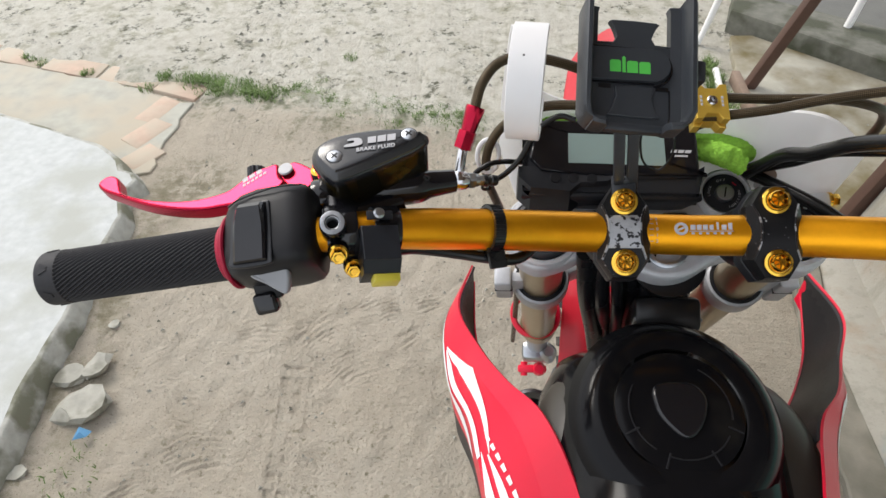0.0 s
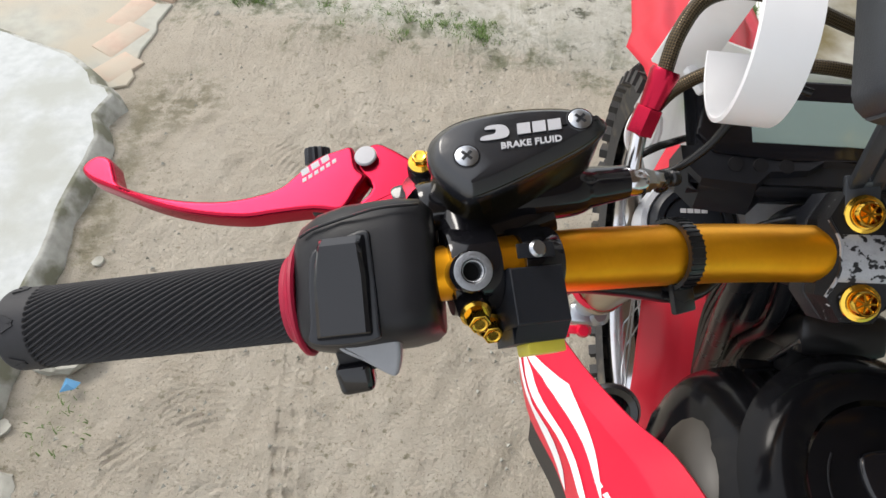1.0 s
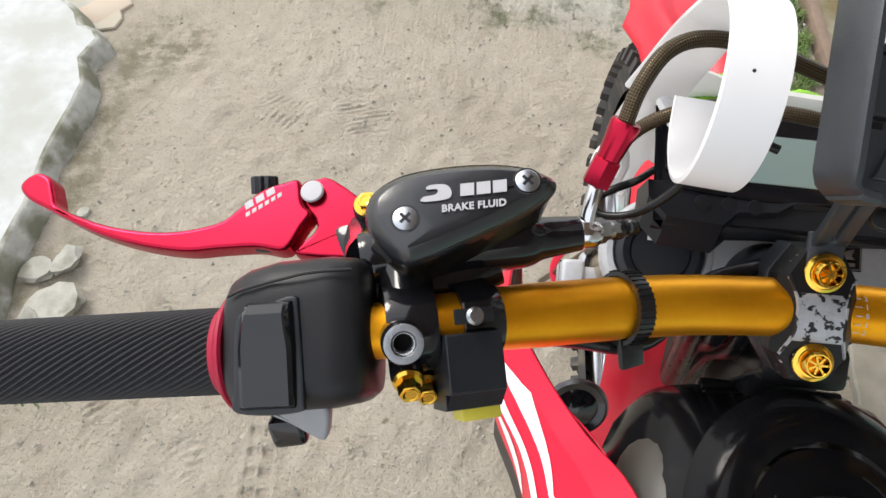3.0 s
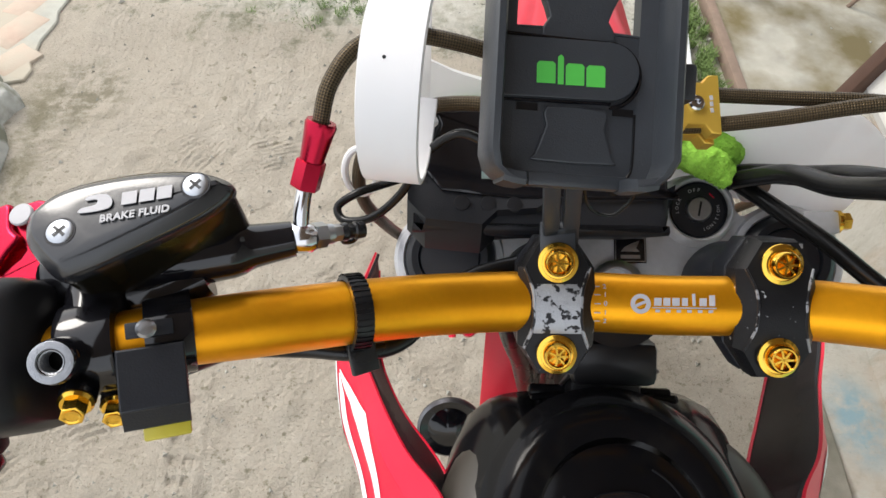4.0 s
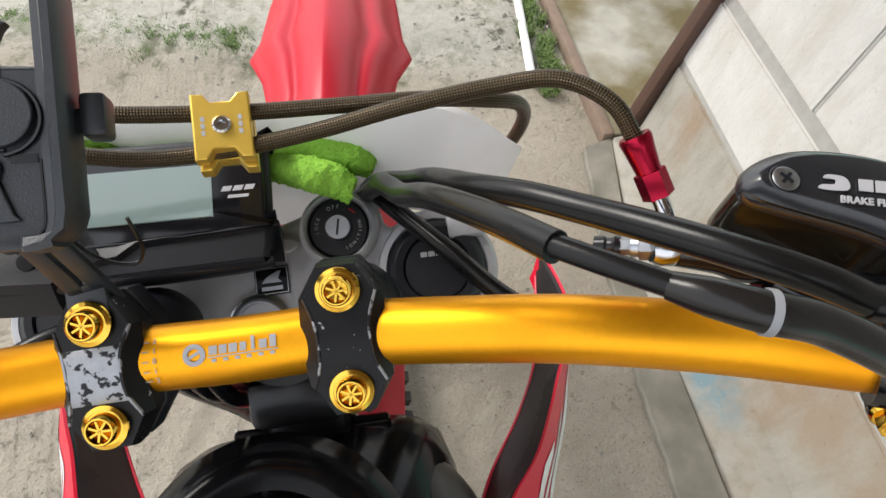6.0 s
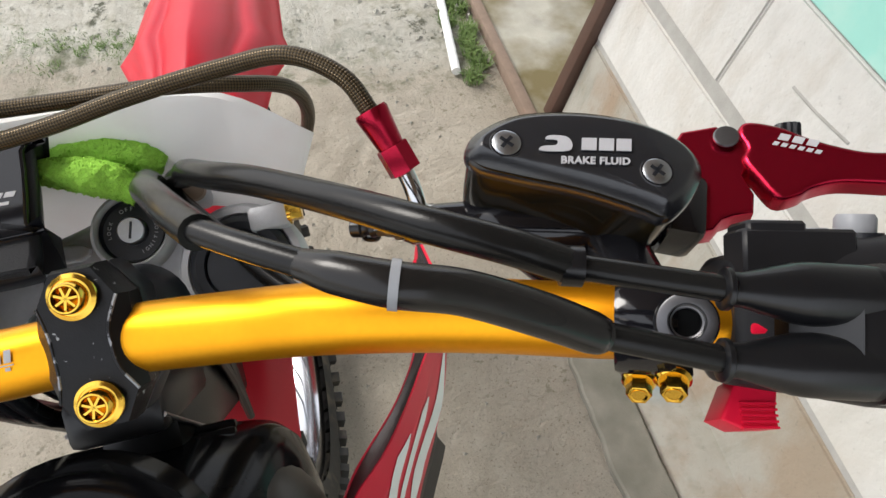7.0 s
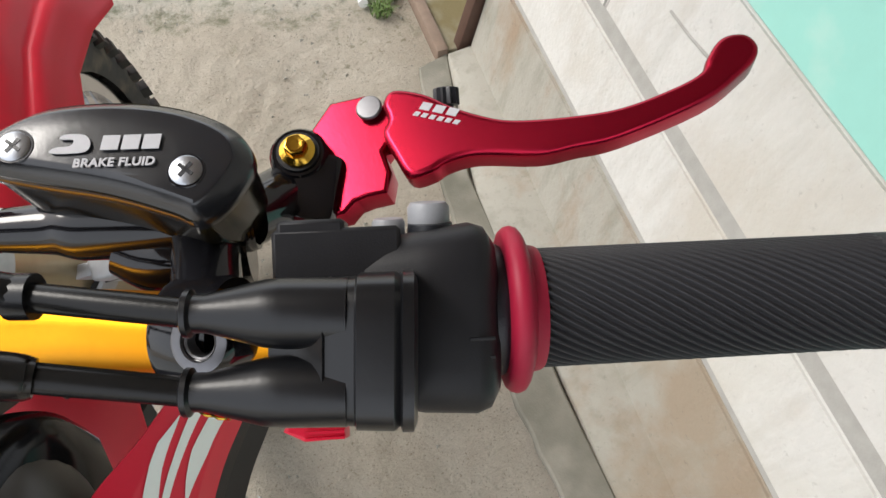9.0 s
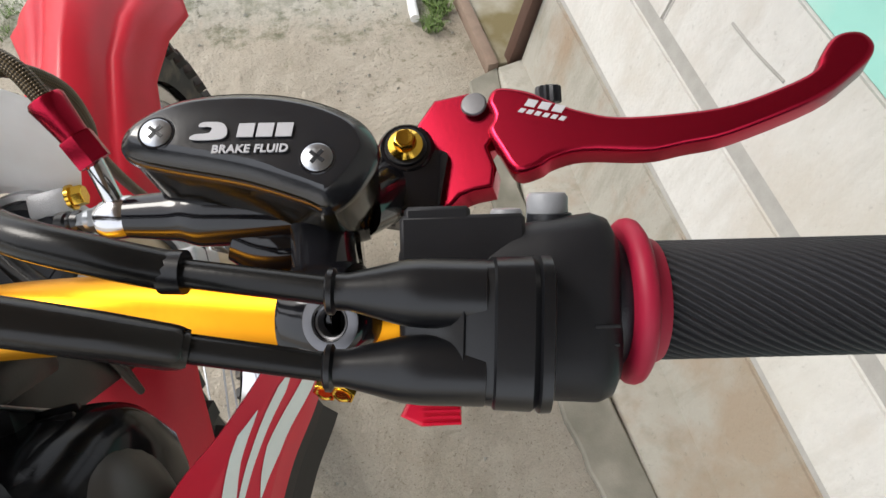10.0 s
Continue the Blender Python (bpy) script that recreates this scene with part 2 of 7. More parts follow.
def braid_material():
    """Crossed strands round a hose, along its own length."""
    mt = bpy.data.materials.new("brown braided hose")
    mt.use_nodes = True
    nt = mt.node_tree
    bs = nt.nodes["Principled BSDF"]
    uv = nt.nodes.new("ShaderNodeUVMap")
    sep = nt.nodes.new("ShaderNodeSeparateXYZ")
    nt.links.new(uv.outputs[0], sep.inputs[0])

    def calc(op, a, b):
        m = nt.nodes.new("ShaderNodeMath")
        m.operation = op
        for sock, val in ((m.inputs[0], a), (m.inputs[1], b)):
            if isinstance(val, (int, float)):
                sock.default_value = val
            else:
                nt.links.new(val, sock)
        return m.outputs[0]
    u, v = calc('MULTIPLY', sep.outputs[0], 2 * math.pi * 420), calc('MULTIPLY', sep.outputs[1], 2 * math.pi * 9)
    w = calc('MULTIPLY', calc('SINE', calc('ADD', u, v), 0), calc('SINE', calc('SUBTRACT', u, v), 0))
    ramp = nt.nodes.new("ShaderNodeMapRange")
    ramp.inputs[1].default_value, ramp.inputs[2].default_value = -0.5, 0.5
    nt.links.new(w, ramp.inputs[0])
    mix = nt.nodes.new("ShaderNodeMix")
    mix.data_type = 'RGBA'
    mix.inputs[6].default_value, mix.inputs[7].default_value = (0.018, 0.013, 0.007, 1), (0.10, 0.070, 0.034, 1)
    nt.links.new(ramp.outputs[0], mix.inputs[0])
    nt.links.new(mix.outputs[2], bs.inputs["Base Color"])
    bs.inputs["Roughness"].default_value, bs.inputs["Metallic"].default_value = 0.34, 0.6
    b = nt.nodes.new("ShaderNodeBump")
    b.inputs["Strength"].default_value, b.inputs["Distance"].default_value = 0.6, 0.0006
    nt.links.new(ramp.outputs[0], b.inputs["Height"])
    nt.links.new(b.outputs[0], bs.inputs["Normal"])
    return mt


BRAID = braid_material()
TOWEL = material("lime green microfibre", (0.30, 0.60, 0.08), 0.95, 0.0, 0.35, 500, 0.9, 900, spec=0.1)
TYRE = material("dusty tyre rubber", (0.03, 0.029, 0.028), 0.8, 0.0, 0.3, 60, 0.3, 400, second=(0.10, 0.085, 0.065), second_at=0.6, second_scale=25)
DARK_STEEL = material("black painted frame", (0.007, 0.007, 0.008), 0.3, 0.0, 0.2, 90, 0.05, 300, spec=0.4)
DARK_THREAD = material("dull dark thread", (0.16, 0.16, 0.17), 0.4, 1.0, 0.15, 300)
RIM_WEAR = material("paint worn through at an edge", (0.30, 0.31, 0.33), 0.42, 0.4, 0.2, 300, 0.3, 900, second=(0.012, 0.012, 0.014), second_at=0.47, second_scale=170, soft=0.02)
HOLE = material("dark bore", (0.004, 0.004, 0.004), 0.7, 0.0, 0.2, 200)
GRIT_STEEL = material("dull threaded steel", (0.30, 0.31, 0.33), 0.35, 1.0, 0.2, 400, 0.4, 1500)


def let_light_through(mt, share, tint=(0.85, 0.85, 0.86)):
    """Thin plastic: part of the light passes and scatters on the far side."""
    nt = mt.node_tree
    bs, outn = nt.nodes["Principled BSDF"], nt.nodes["Material Output"]
    tr = nt.nodes.new("ShaderNodeBsdfTranslucent")
    tr.inputs["Color"].default_value = (*tint, 1)
    mx = nt.nodes.new("ShaderNodeMixShader")
    mx.inputs[0].default_value = share
    nt.links.new(bs.outputs[0], mx.inputs[1])
    nt.links.new(tr.outputs[0], mx.inputs[2])
    nt.links.new(mx.outputs[0], outn.inputs["Surface"])


RED_FENDER = material("thin red fender plastic", (0.72, 0.034, 0.064), 0.34, 0.0, 0.05, 40, 0.02, 400, spec=0.5)
let_light_through(RED_FENDER, 0.42, (0.88, 0.07, 0.10))
let_light_through(COWL, 0.45)
let_light_through(WHITE_PLASTIC, 0.2)
CAP = material("satin gloss black cap", (0.014, 0.015, 0.018), 0.22, 0.0, 0.2, 90, 0.03, 500, second=(0.018, 0.018, 0.020), second_at=0.62, second_scale=60, spec=0.68)
HOLDER = material("slate black plastic", (0.024, 0.028, 0.034), 0.40, 0.0, 0.15, 200, 0.15, 1500, spec=0.55)
TANK = material("deep gloss black tank", (0.0050, 0.0050, 0.006), 0.15, 0.0, 0.2, 60, 0.02, 150, spec=0.14, second=(0.012, 0.011, 0.010), second_at=0.66, second_scale=30)
TANK_SIDE = material("dull brownish black plastic", (0.038, 0.033, 0.027), 0.42, 0.0, 0.2, 40, 0.03, 300, spec=0.4)
SLEEVE = material("brownish black rubber sleeve", (0.013, 0.012, 0.0115), 0.22, 0.0, 0.2, 60, 0.04, 500, spec=0.34)


def ground_material():
    """Sand with damp grey and pale patches; past a wavering line ahead it turns to coarse pale soil with dark grit."""
    mt = bpy.data.materials.new("sandy ground")
    mt.use_nodes = True
    nt = mt.node_tree
    bs = nt.nodes["Principled BSDF"]
    L = nt.links.new
    geo = nt.nodes.new("ShaderNodeNewGeometry")

    def noise_node(scale, detail=6, rough=0.6):
        n = nt.nodes.new("ShaderNodeTexNoise")
        n.inputs["Scale"].default_value, n.inputs["Detail"].default_value, n.inputs["Roughness"].default_value = scale, detail, rough
        L(geo.outputs["Position"], n.inputs["Vector"])
        return n.outputs["Fac"]

    def ranged(src, a, b, c=0.0, d=1.0):
        r = nt.nodes.new("ShaderNodeMapRange")
        for i, v in enumerate((a, b, c, d)):
            r.inputs[i + 1].default_value = v
        L(src, r.inputs[0])
        return r.outputs[0]

    def mixed(fac, a, b):
        m = nt.nodes.new("ShaderNodeMix")
        m.data_type = 'RGBA'
        for sock, val in ((m.inputs[6], a), (m.inputs[7], b)):
            if isinstance(val, tuple):
                sock.default_value = (*val, 1)
            else:
                L(val, sock)
        L(fac, m.inputs[0])
        return m.outputs[2]

    def math_node(op, a, b):
        m = nt.nodes.new("ShaderNodeMath")
        m.operation = op
        for sock, val in ((m.inputs[0], a), (m.inputs[1], b)):
            if isinstance(val, (int, float)):
                sock.default_value = val
            else:
                L(val, sock)
        return m.outputs[0]

    grain = noise_node(420, 4, 0.7)
    patch = noise_node(3.2, 5, 0.6)
    mid = noise_node(28, 6, 0.65)
    speck = noise_node(70, 3, 0.5)
    sand = mixed(ranged(patch, 0.35, 0.65), (0.505, 0.450, 0.362), (0.605, 0.557, 0.470))
    sand = mixed(ranged(mid, 0.3, 0.75, 0, 0.6), sand, (0.39, 0.332, 0.252))
    sand = mixed(ranged(grain, 0.35, 0.75, 0, 0.75), sand, (0.67, 0.60, 0.495))
    fleck = noise_node(190, 3, 0.6)
    sand = mixed(ranged(fleck, 0.60, 0.68, 0, 0.65), sand, (0.26, 0.22, 0.16))
    sand = mixed(math_node('MULTIPLY', ranged(noise_node(46, 4, 0.6), 0.60, 0.67, 0, 0.8), ranged(noise_node(2.2, 3, 0.5), 0.48, 0.60)), sand, (0.27, 0.245, 0.17))
    sand = mixed(ranged(fleck, 0.36, 0.30, 0, 0.5), sand, (0.72, 0.65, 0.53))
    soil = mixed(ranged(mid, 0.35, 0.7), (0.70, 0.68, 0.60), (0.53, 0.50, 0.42))
    clump = noise_node(5, 5, 0.65)
    soil = mixed(ranged(noise_node(14, 6, 0.7), 0.52, 0.66, 0, 0.6), soil, (0.34, 0.33, 0.22))
    soil = mixed(math_node('MULTIPLY', ranged(noise_node(24, 7, 0.75), 0.53, 0.60, 0, 0.95), ranged(clump, 0.47, 0.57)), soil, (0.085, 0.090, 0.055))
    soil = mixed(ranged(grain, 0.45, 0.8, 0, 0.5), soil, (0.76, 0.73, 0.64))
    sep = nt.nodes.new("ShaderNodeSeparateXYZ")
    L(geo.outputs["Position"], sep.inputs[0])
    line = math_node('ADD', sep.outputs["Y"], math_node('MULTIPLY', math_node('SUBTRACT', mid, 0.5), 0.35))
    line = math_node('ADD', line, math_node('MULTIPLY', sep.outputs["X"], 0.22))
    col = mixed(ranged(line, 1.30, 1.42), sand, soil)
    moss = noise_node(9, 6, 0.7)
    band = ranged(math_node('ABSOLUTE', math_node('SUBTRACT', line, 1.36), 0.0), 0.16, 0.02)
    col = mixed(math_node('MULTIPLY', band, ranged(moss, 0.50, 0.62, 0, 0.7)), col, (0.10, 0.12, 0.05))
    # damp mossy dirt along the slab's foot and past its corner
    foot = ranged(math_node('ABSOLUTE', math_node('ADD', sep.outputs["X"], 1.07), 0.0), 0.11, 0.02)
    foot = math_node('MULTIPLY', foot, ranged(noise_node(11, 6, 0.7), 0.44, 0.60, 0, 0.75))
    foot = math_node('MULTIPLY', foot, ranged(sep.outputs["Y"], 1.30, 1.18))
    col = mixed(foot, col, (0.235, 0.215, 0.135))
    dx, dy = math_node('ADD', sep.outputs["X"], 0.99), math_node('ADD', sep.outputs["Y"], -1.16)
    near = math_node('ADD', math_node('MULTIPLY', dx, dx), math_node('MULTIPLY', dy, dy))
    col = mixed(math_node('MULTIPLY', ranged(near, 0.024, 0.004), ranged(noise_node(17, 6, 0.7), 0.44, 0.58, 0, 0.75)), col, (0.22, 0.20, 0.13))
    L(col, bs.inputs["Base Color"])
    bs.inputs["Roughness"].default_value = 0.95
    bs.inputs["Specular IOR Level"].default_value = 0.15
    pit = noise_node(150, 5, 0.75)
    hsum = math_node('ADD', math_node('MULTIPLY', grain, 0.55), math_node('MULTIPLY', pit, 0.55))
    hsum = math_node('ADD', hsum, math_node('ADD', math_node('MULTIPLY', mid, 1.0), math_node('MULTIPLY', speck, 0.6)))
    b = nt.nodes.new("ShaderNodeBump")
    b.inputs["Strength"].default_value, b.inputs["Distance"].default_value = 1.0, 0.015
    L(hsum, b.inputs["Height"])
    L(b.outputs[0], bs.inputs["Normal"])
    return mt


SAND = ground_material()
CONCRETE = material("pale weathered concrete", (0.42, 0.435, 0.425), 0.85, 0, 0.22, 40, 0.8, 160, second=(0.355, 0.363, 0.33), second_at=0.57, second_scale=7, soft=0.10)
KERB = material("dark mossy kerb", (0.15, 0.15, 0.125), 0.95, 0, 0.4, 30, 0.9, 120, second=(0.065, 0.07, 0.045), second_at=0.52, second_scale=9)
YARD = material("grey cement yard", (0.13, 0.13, 0.12), 0.9, 0, 0.2, 14, 0.6, 200, second=(0.15, 0.155, 0.14), second_at=0.56, second_scale=4, soft=0.16)
PALE_CEMENT = material("sandy pale cement", (0.36, 0.355, 0.305), 0.92, 0, 0.3, 20, 0.8, 180, second=(0.39, 0.345, 0.27), second_at=0.53, second_scale=5, soft=0.10)
CONCRETE_EDGE = material("broken mossy concrete edge", (0.37, 0.37, 0.335), 0.95, 0, 0.4, 40, 1.0, 120, second=(0.16, 0.16, 0.115), second_at=0.52, second_scale=14)
APRON = material("worn cement apron", (0.25, 0.235, 0.195), 0.9, 0, 0.35, 22, 0.6, 260, second=(0.145, 0.14, 0.11), second_at=0.52, second_scale=9, soft=0.14)
JOINT = material("grey mortar", (0.36, 0.355, 0.33), 0.95, 0, 0.2, 40, 0.6, 300)


def whitewash(name, base, stain, stain_from, grime, blue=0.0):
    """Old whitewash: run-down streaks, rusty patches, grey grime and, low down, a rubbed smear of blue paint."""
    mt = bpy.data.materials.new(name)
    mt.use_nodes = True
    nt = mt.node_tree
    bs = nt.nodes["Principled BSDF"]
    L = nt.links.new
    geo = nt.nodes.new("ShaderNodeNewGeometry")

    def fac(scale, vec=(1, 1, 1), lo=0.4, hi=0.6, top=1.0, detail=6):
        mp = nt.nodes.new("ShaderNodeMapping")
        mp.inputs["Scale"].default_value = vec
        L(geo.outputs["Position"], mp.inputs["Vector"])
        n = nt.nodes.new("ShaderNodeTexNoise")
        n.inputs["Scale"].default_value, n.inputs["Detail"].default_value, n.inputs["Roughness"].default_value = scale, detail, 0.62
        L(mp.outputs[0], n.inputs["Vector"])
        r = nt.nodes.new("ShaderNodeMapRange")
        r.inputs[1].default_value, r.inputs[2].default_value, r.inputs[4].default_value = lo, hi, top
        L(n.outputs["Fac"], r.inputs[0])
        return r.outputs[0]

    def over(f, a, b):
        m = nt.nodes.new("ShaderNodeMix")
        m.data_type = 'RGBA'
        L(f, m.inputs[0])
        if isinstance(a, tuple):
            m.inputs[6].default_value = (*a, 1)
        else:
            L(a, m.inputs[6])
        m.inputs[7].default_value = (*b, 1)
        return m.outputs[2]
    col = over(fac(30, (1, 1, 1), 0.3, 0.7, 0.5), base, tuple(c * 0.86 for c in base))
    col = over(fac(26, (1, 1, 0.10), 0.50, 0.72, 0.55), col, grime)
    col = over(fac(4, (1, 1, 0.7), stain_from, stain_from + 0.16, 0.75), col, stain)
    col = over(fac(2.2, (1, 1, 0.5), 0.52, 0.66, 0.35), col, tuple(c * k for c, k in zip(base, (0.84, 0.82, 0.75))))
    col = over(fac(90, (1, 1, 1), 0.62, 0.70, 0.3), col, tuple(c * 0.6 for c in grime))
    if blue:
        sx = nt.nodes.new("ShaderNodeVectorMath")
        sx.operation = 'SUBTRACT'
        L(geo.outputs["Position"], sx.inputs[0])
        sx.inputs[1].default_value = (0.705, 0.285, 0.03)
        sc = nt.nodes.new("ShaderNodeVectorMath")
        sc.operation = 'MULTIPLY'
        sc.inputs[1].default_value = (21, 11, 0)
        L(sx.outputs[0], sc.inputs[0])
        ln = nt.nodes.new("ShaderNodeVectorMath")
        ln.operation = 'LENGTH'
        L(sc.outputs[0], ln.inputs[0])
        r = nt.nodes.new("ShaderNodeMapRange")
        r.inputs[1].default_value, r.inputs[2].default_value = 1.25, 0.45
        L(ln.outputs["Value"], r.inputs[0])
        m = nt.nodes.new("ShaderNodeMath")
        m.operation = 'MULTIPLY'
        L(r.outputs[0], m.inputs[0])
        L(fac(34, (1, 1, 0.5), 0.32, 0.60, blue), m.inputs[1])
        col = over(m.outputs[0], col, (0.17, 0.27, 0.31))
    L(col, bs.inputs["Base Color"])
    bs.inputs["Roughness"].default_value = 0.9
    bs.inputs["Specular IOR Level"].default_value = 0.2
    n = nt.nodes.new("ShaderNodeTexNoise")
    n.inputs["Scale"].default_value, n.inputs["Detail"].default_value = 120, 6
    L(geo.outputs["Position"], n.inputs["Vector"])
    b = nt.nodes.new("ShaderNodeBump")
    b.inputs["Strength"].default_value, b.inputs["Distance"].default_value = 0.6, 0.003
    L(n.outputs["Fac"], b.inputs["Height"])
    L(b.outputs[0], bs.inputs["Normal"])
    return mt


BLOCK = whitewash("whitewashed block", (0.60, 0.595, 0.565), (0.49, 0.455, 0.40), 0.53, (0.44, 0.43, 0.395))
BLOCK_LOW = whitewash("splashed whitewashed block", (0.365, 0.35, 0.305), (0.28, 0.195, 0.125), 0.47, (0.20, 0.20, 0.155), 0.9)
TEAL = material("flaking teal paint", (0.30, 0.62, 0.54), 0.6, 0, 0.06, 16, 0.15, 200, second=(0.44, 0.66, 0.58), second_at=0.62, second_scale=7)
BRICK = material("worn red brick", (0.45, 0.325, 0.25), 0.92, 0, 0.2, 40, 0.8, 240, second=(0.41, 0.355, 0.28), second_at=0.46, second_scale=6, soft=0.12)
STONE = material("grey stone", (0.32, 0.312, 0.27), 0.9, 0, 0.35, 40, 1.0, 140, second=(0.17, 0.165, 0.13), second_at=0.6, second_scale=16)
MOSSY = material("mossy stained cement floor", (0.39, 0.375, 0.315), 0.9, 0, 0.4, 14, 0.8, 160, second=(0.155, 0.125, 0.055), second_at=0.51, second_scale=5, soft=0.12)
RUST_WOOD = material("brown painted post", (0.085, 0.045, 0.032), 0.55, 0, 0.2, 40, 0.25, 200)
EDGING = material("rusty brown edging", (0.215, 0.155, 0.115), 0.85, 0, 0.25, 40, 0.5, 200)
PVC = material("white pipe", (0.78, 0.78, 0.76), 0.4, 0, 0.05, 30)
GRASS = material("grass", (0.12, 0.19, 0.045), 0.7, 0, 0.4, 30)
BLUE_PLASTIC = material("blue plastic scrap", (0.08, 0.24, 0.42), 0.4, 0, 0.1, 60)


def spread(lo, hi, fine_lo, fine_hi, fine, far):
    """Grid lines: fine between fine_lo and fine_hi, ever wider to lo and hi."""
    mid = list(np.arange(fine_lo, fine_hi + fine / 2, fine))
    a, s = [], fine
    x = fine_lo
    while x > lo:
        s = min(s * 1.18, far)
        x -= s
        a.append(x)
    b, s = [], fine
    x = fine_hi
    while x < hi:
        s = min(s * 1.18, far)
        x += s
        b.append(x)
    return np.array(a[::-1] + mid + b)


def ground():
    """One sheet of trodden sand to the horizon, with a tyre's tread and ribbed shoe prints pressed into it."""
    xs = spread(-400, 400, -1.05, 0.30, 0.0030, 40)
    ys = spread(-400, 400, -0.10, 1.05, 0.0030, 40)
    X, Y = np.meshgrid(xs, ys)
    near = np.clip(1.6 - np.hypot(X + 0.2, Y - 0.6) / 3, 0, 1)
    Z = np.zeros_like(X)
    rng = np.random.RandomState(4)
    for k, amp in ((3, .007), (7, .006), (17, .004), (38, .0030), (80, .0020)):
        for _ in range(7):
            a, p = rng.uniform(0, 6.28), rng.uniform(0, 6.28)
            Z += amp / 2.6 * np.sin(k * rng.uniform(.7, 1.4) * (X * math.cos(a) + Y * math.sin(a)) + p) * near
    # tyre tread: pairs of lugs along a line
    cx = -0.540 - 0.06 * (Y - 0.25)
    u, v = (X - cx) / 0.026, ((Y + 0.004 * np.sin(9 * Y)) / 0.036) % 1.0
    along = (Y > -0.15) & (Y < 0.52)
    lug = (np.abs(u) < 1) & (v < 0.55) & (np.abs(np.abs(u) - 0.0) > 0.12)
    edge = np.clip((1 - np.abs(u)) * 4, 0, 1) * np.clip(v * 6, 0, 1) * np.clip((0.55 - v) * 9, 0, 1)
    fade = 0.65 + 0.35 * np.sin(13 * Y)
    Z -= np.where(along & lug, 0.0062 * edge * fade, 0)
    Z += np.where(along & (np.abs(np.abs(u) - 1.15) < 0.25), 0.002, 0)
    # shoe prints: fans of ridges
    for px, py, ang, w, h, bow in ((-.66, .60, .1, .055, .05, 40), (-.53, .62, .75, .05, .055, 30), (-.43, .52, .5, .04, .05, 60), (-.38, .70, .4, .04, .04, 40), (-.27, .72, .6, .04, .05, 40), (-.30, .60, .8, .035, .04, 50), (-.80, .42, 2.7, .05, .04, 35), (-.72, .30, .3, .06, .05, 30), (-.66, .14, .6, .05, .05, 30), (-.84, .18, .9, .05, .05, 20), (-.45, .95, .3, .05, .06, 30), (-.65, .95, 1.0, .05, .06, 30), (-.2, 1.1, .4, .05, .06, 30)):
        c, s = math.cos(ang), math.sin(ang)
        du, dv = (X - px) * c + (Y - py) * s, -(X - px) * s + (Y - py) * c
        wob = .008 * (np.sin(31 * X + 17 * Y + px * 40) + np.sin(-23 * X + 37 * Y + py * 50)) + .004 * np.sin(71 * X - 53 * Y + px * 90)
        win = np.clip(1.35 - ((du + wob) / w) ** 2 - ((dv - wob) / h) ** 2, 0, 1)
        worn = np.clip(.65 + .6 * np.sin(47 * X + 29 * Y + py * 60) * np.sin(-39 * X + 61 * Y + px * 30), 0, 1)
        Z += 0.0019 * np.clip(1.4 * np.sin(2 * math.pi * (dv + wob * .5 + bow / 14 * du * du) / 0.0145), -1, 1) * np.clip(win * 1.6, 0, 1) * worn - 0.0025 * win
    fine = rng.normal(0, 1, Z.shape)
    fine = (fine + np.roll(fine, 1, 0) + np.roll(fine, 1, 1) + np.roll(fine, (1, 1), (0, 1))) / 4
    Z += 0.0011 * fine * np.clip(near, 0, 1)
    # the sand lies a little deeper along the slab and rises past the brick line
    Z += np.where(Y > 1.3, np.clip((Y - 1.35) * 0.25, 0, 0.02), 0)
    # it lies level under the cement round the slab and under the mossy floor
    far = 2.08 - 0.30 * (X + 2.36) - Y
    under_brick = np.clip((-1.02 - X) / .06, 0, 1) * np.clip((Y - 1.08) / .06, 0, 1) * np.clip(far / .05, 0, 1)
    under_floor = np.clip((X - .62) / .05, 0, 1) * np.clip((2.3 - Y) / .1, 0, 1)
    keep = 1 - np.maximum(under_brick, under_floor)
    Z = Z * keep - .004 * (1 - keep)
    verts = np.stack([X.ravel(), Y.ravel(), Z.ravel()], 1)
    ny, nx = X.shape
    i = np.arange(nx * ny).reshape(ny, nx)
    quads = np.stack([i[:-1, :-1].ravel(), i[:-1, 1:].ravel(), i[1:, 1:].ravel(), i[1:, :-1].ravel()], 1)
    me = bpy.data.meshes.new("ground")
    me.from_pydata(verts.tolist(), [], quads.tolist())
    me.polygons.foreach_set("use_smooth", [True] * len(me.polygons))
    me.materials.append(SAND)
    ob = new("ground", me)
    return tagged(ob, "trodden pale sand with tyre and shoe prints", "ground", kind="structure")


def ragged(pts, step=0.025, amp=0.008, seed=1):
    """The line through pts, broken into short uneven pieces."""
    rng = random.Random(seed)
    out = []
    for (x0, y0), (x1, y1) in zip(pts[:-1], pts[1:]):
        n = max(1, int(math.hypot(x1 - x0, y1 - y0) / step))
        for k in range(n):
            f = k / n
            a = amp if math.hypot(x1 - x0, y1 - y0) < 3 else 0
            out.append((x0 + (x1 - x0) * f + rng.uniform(-a, a), y0 + (y1 - y0) * f + rng.uniform(-a, a)))
    out.append(pts[-1])
    return out


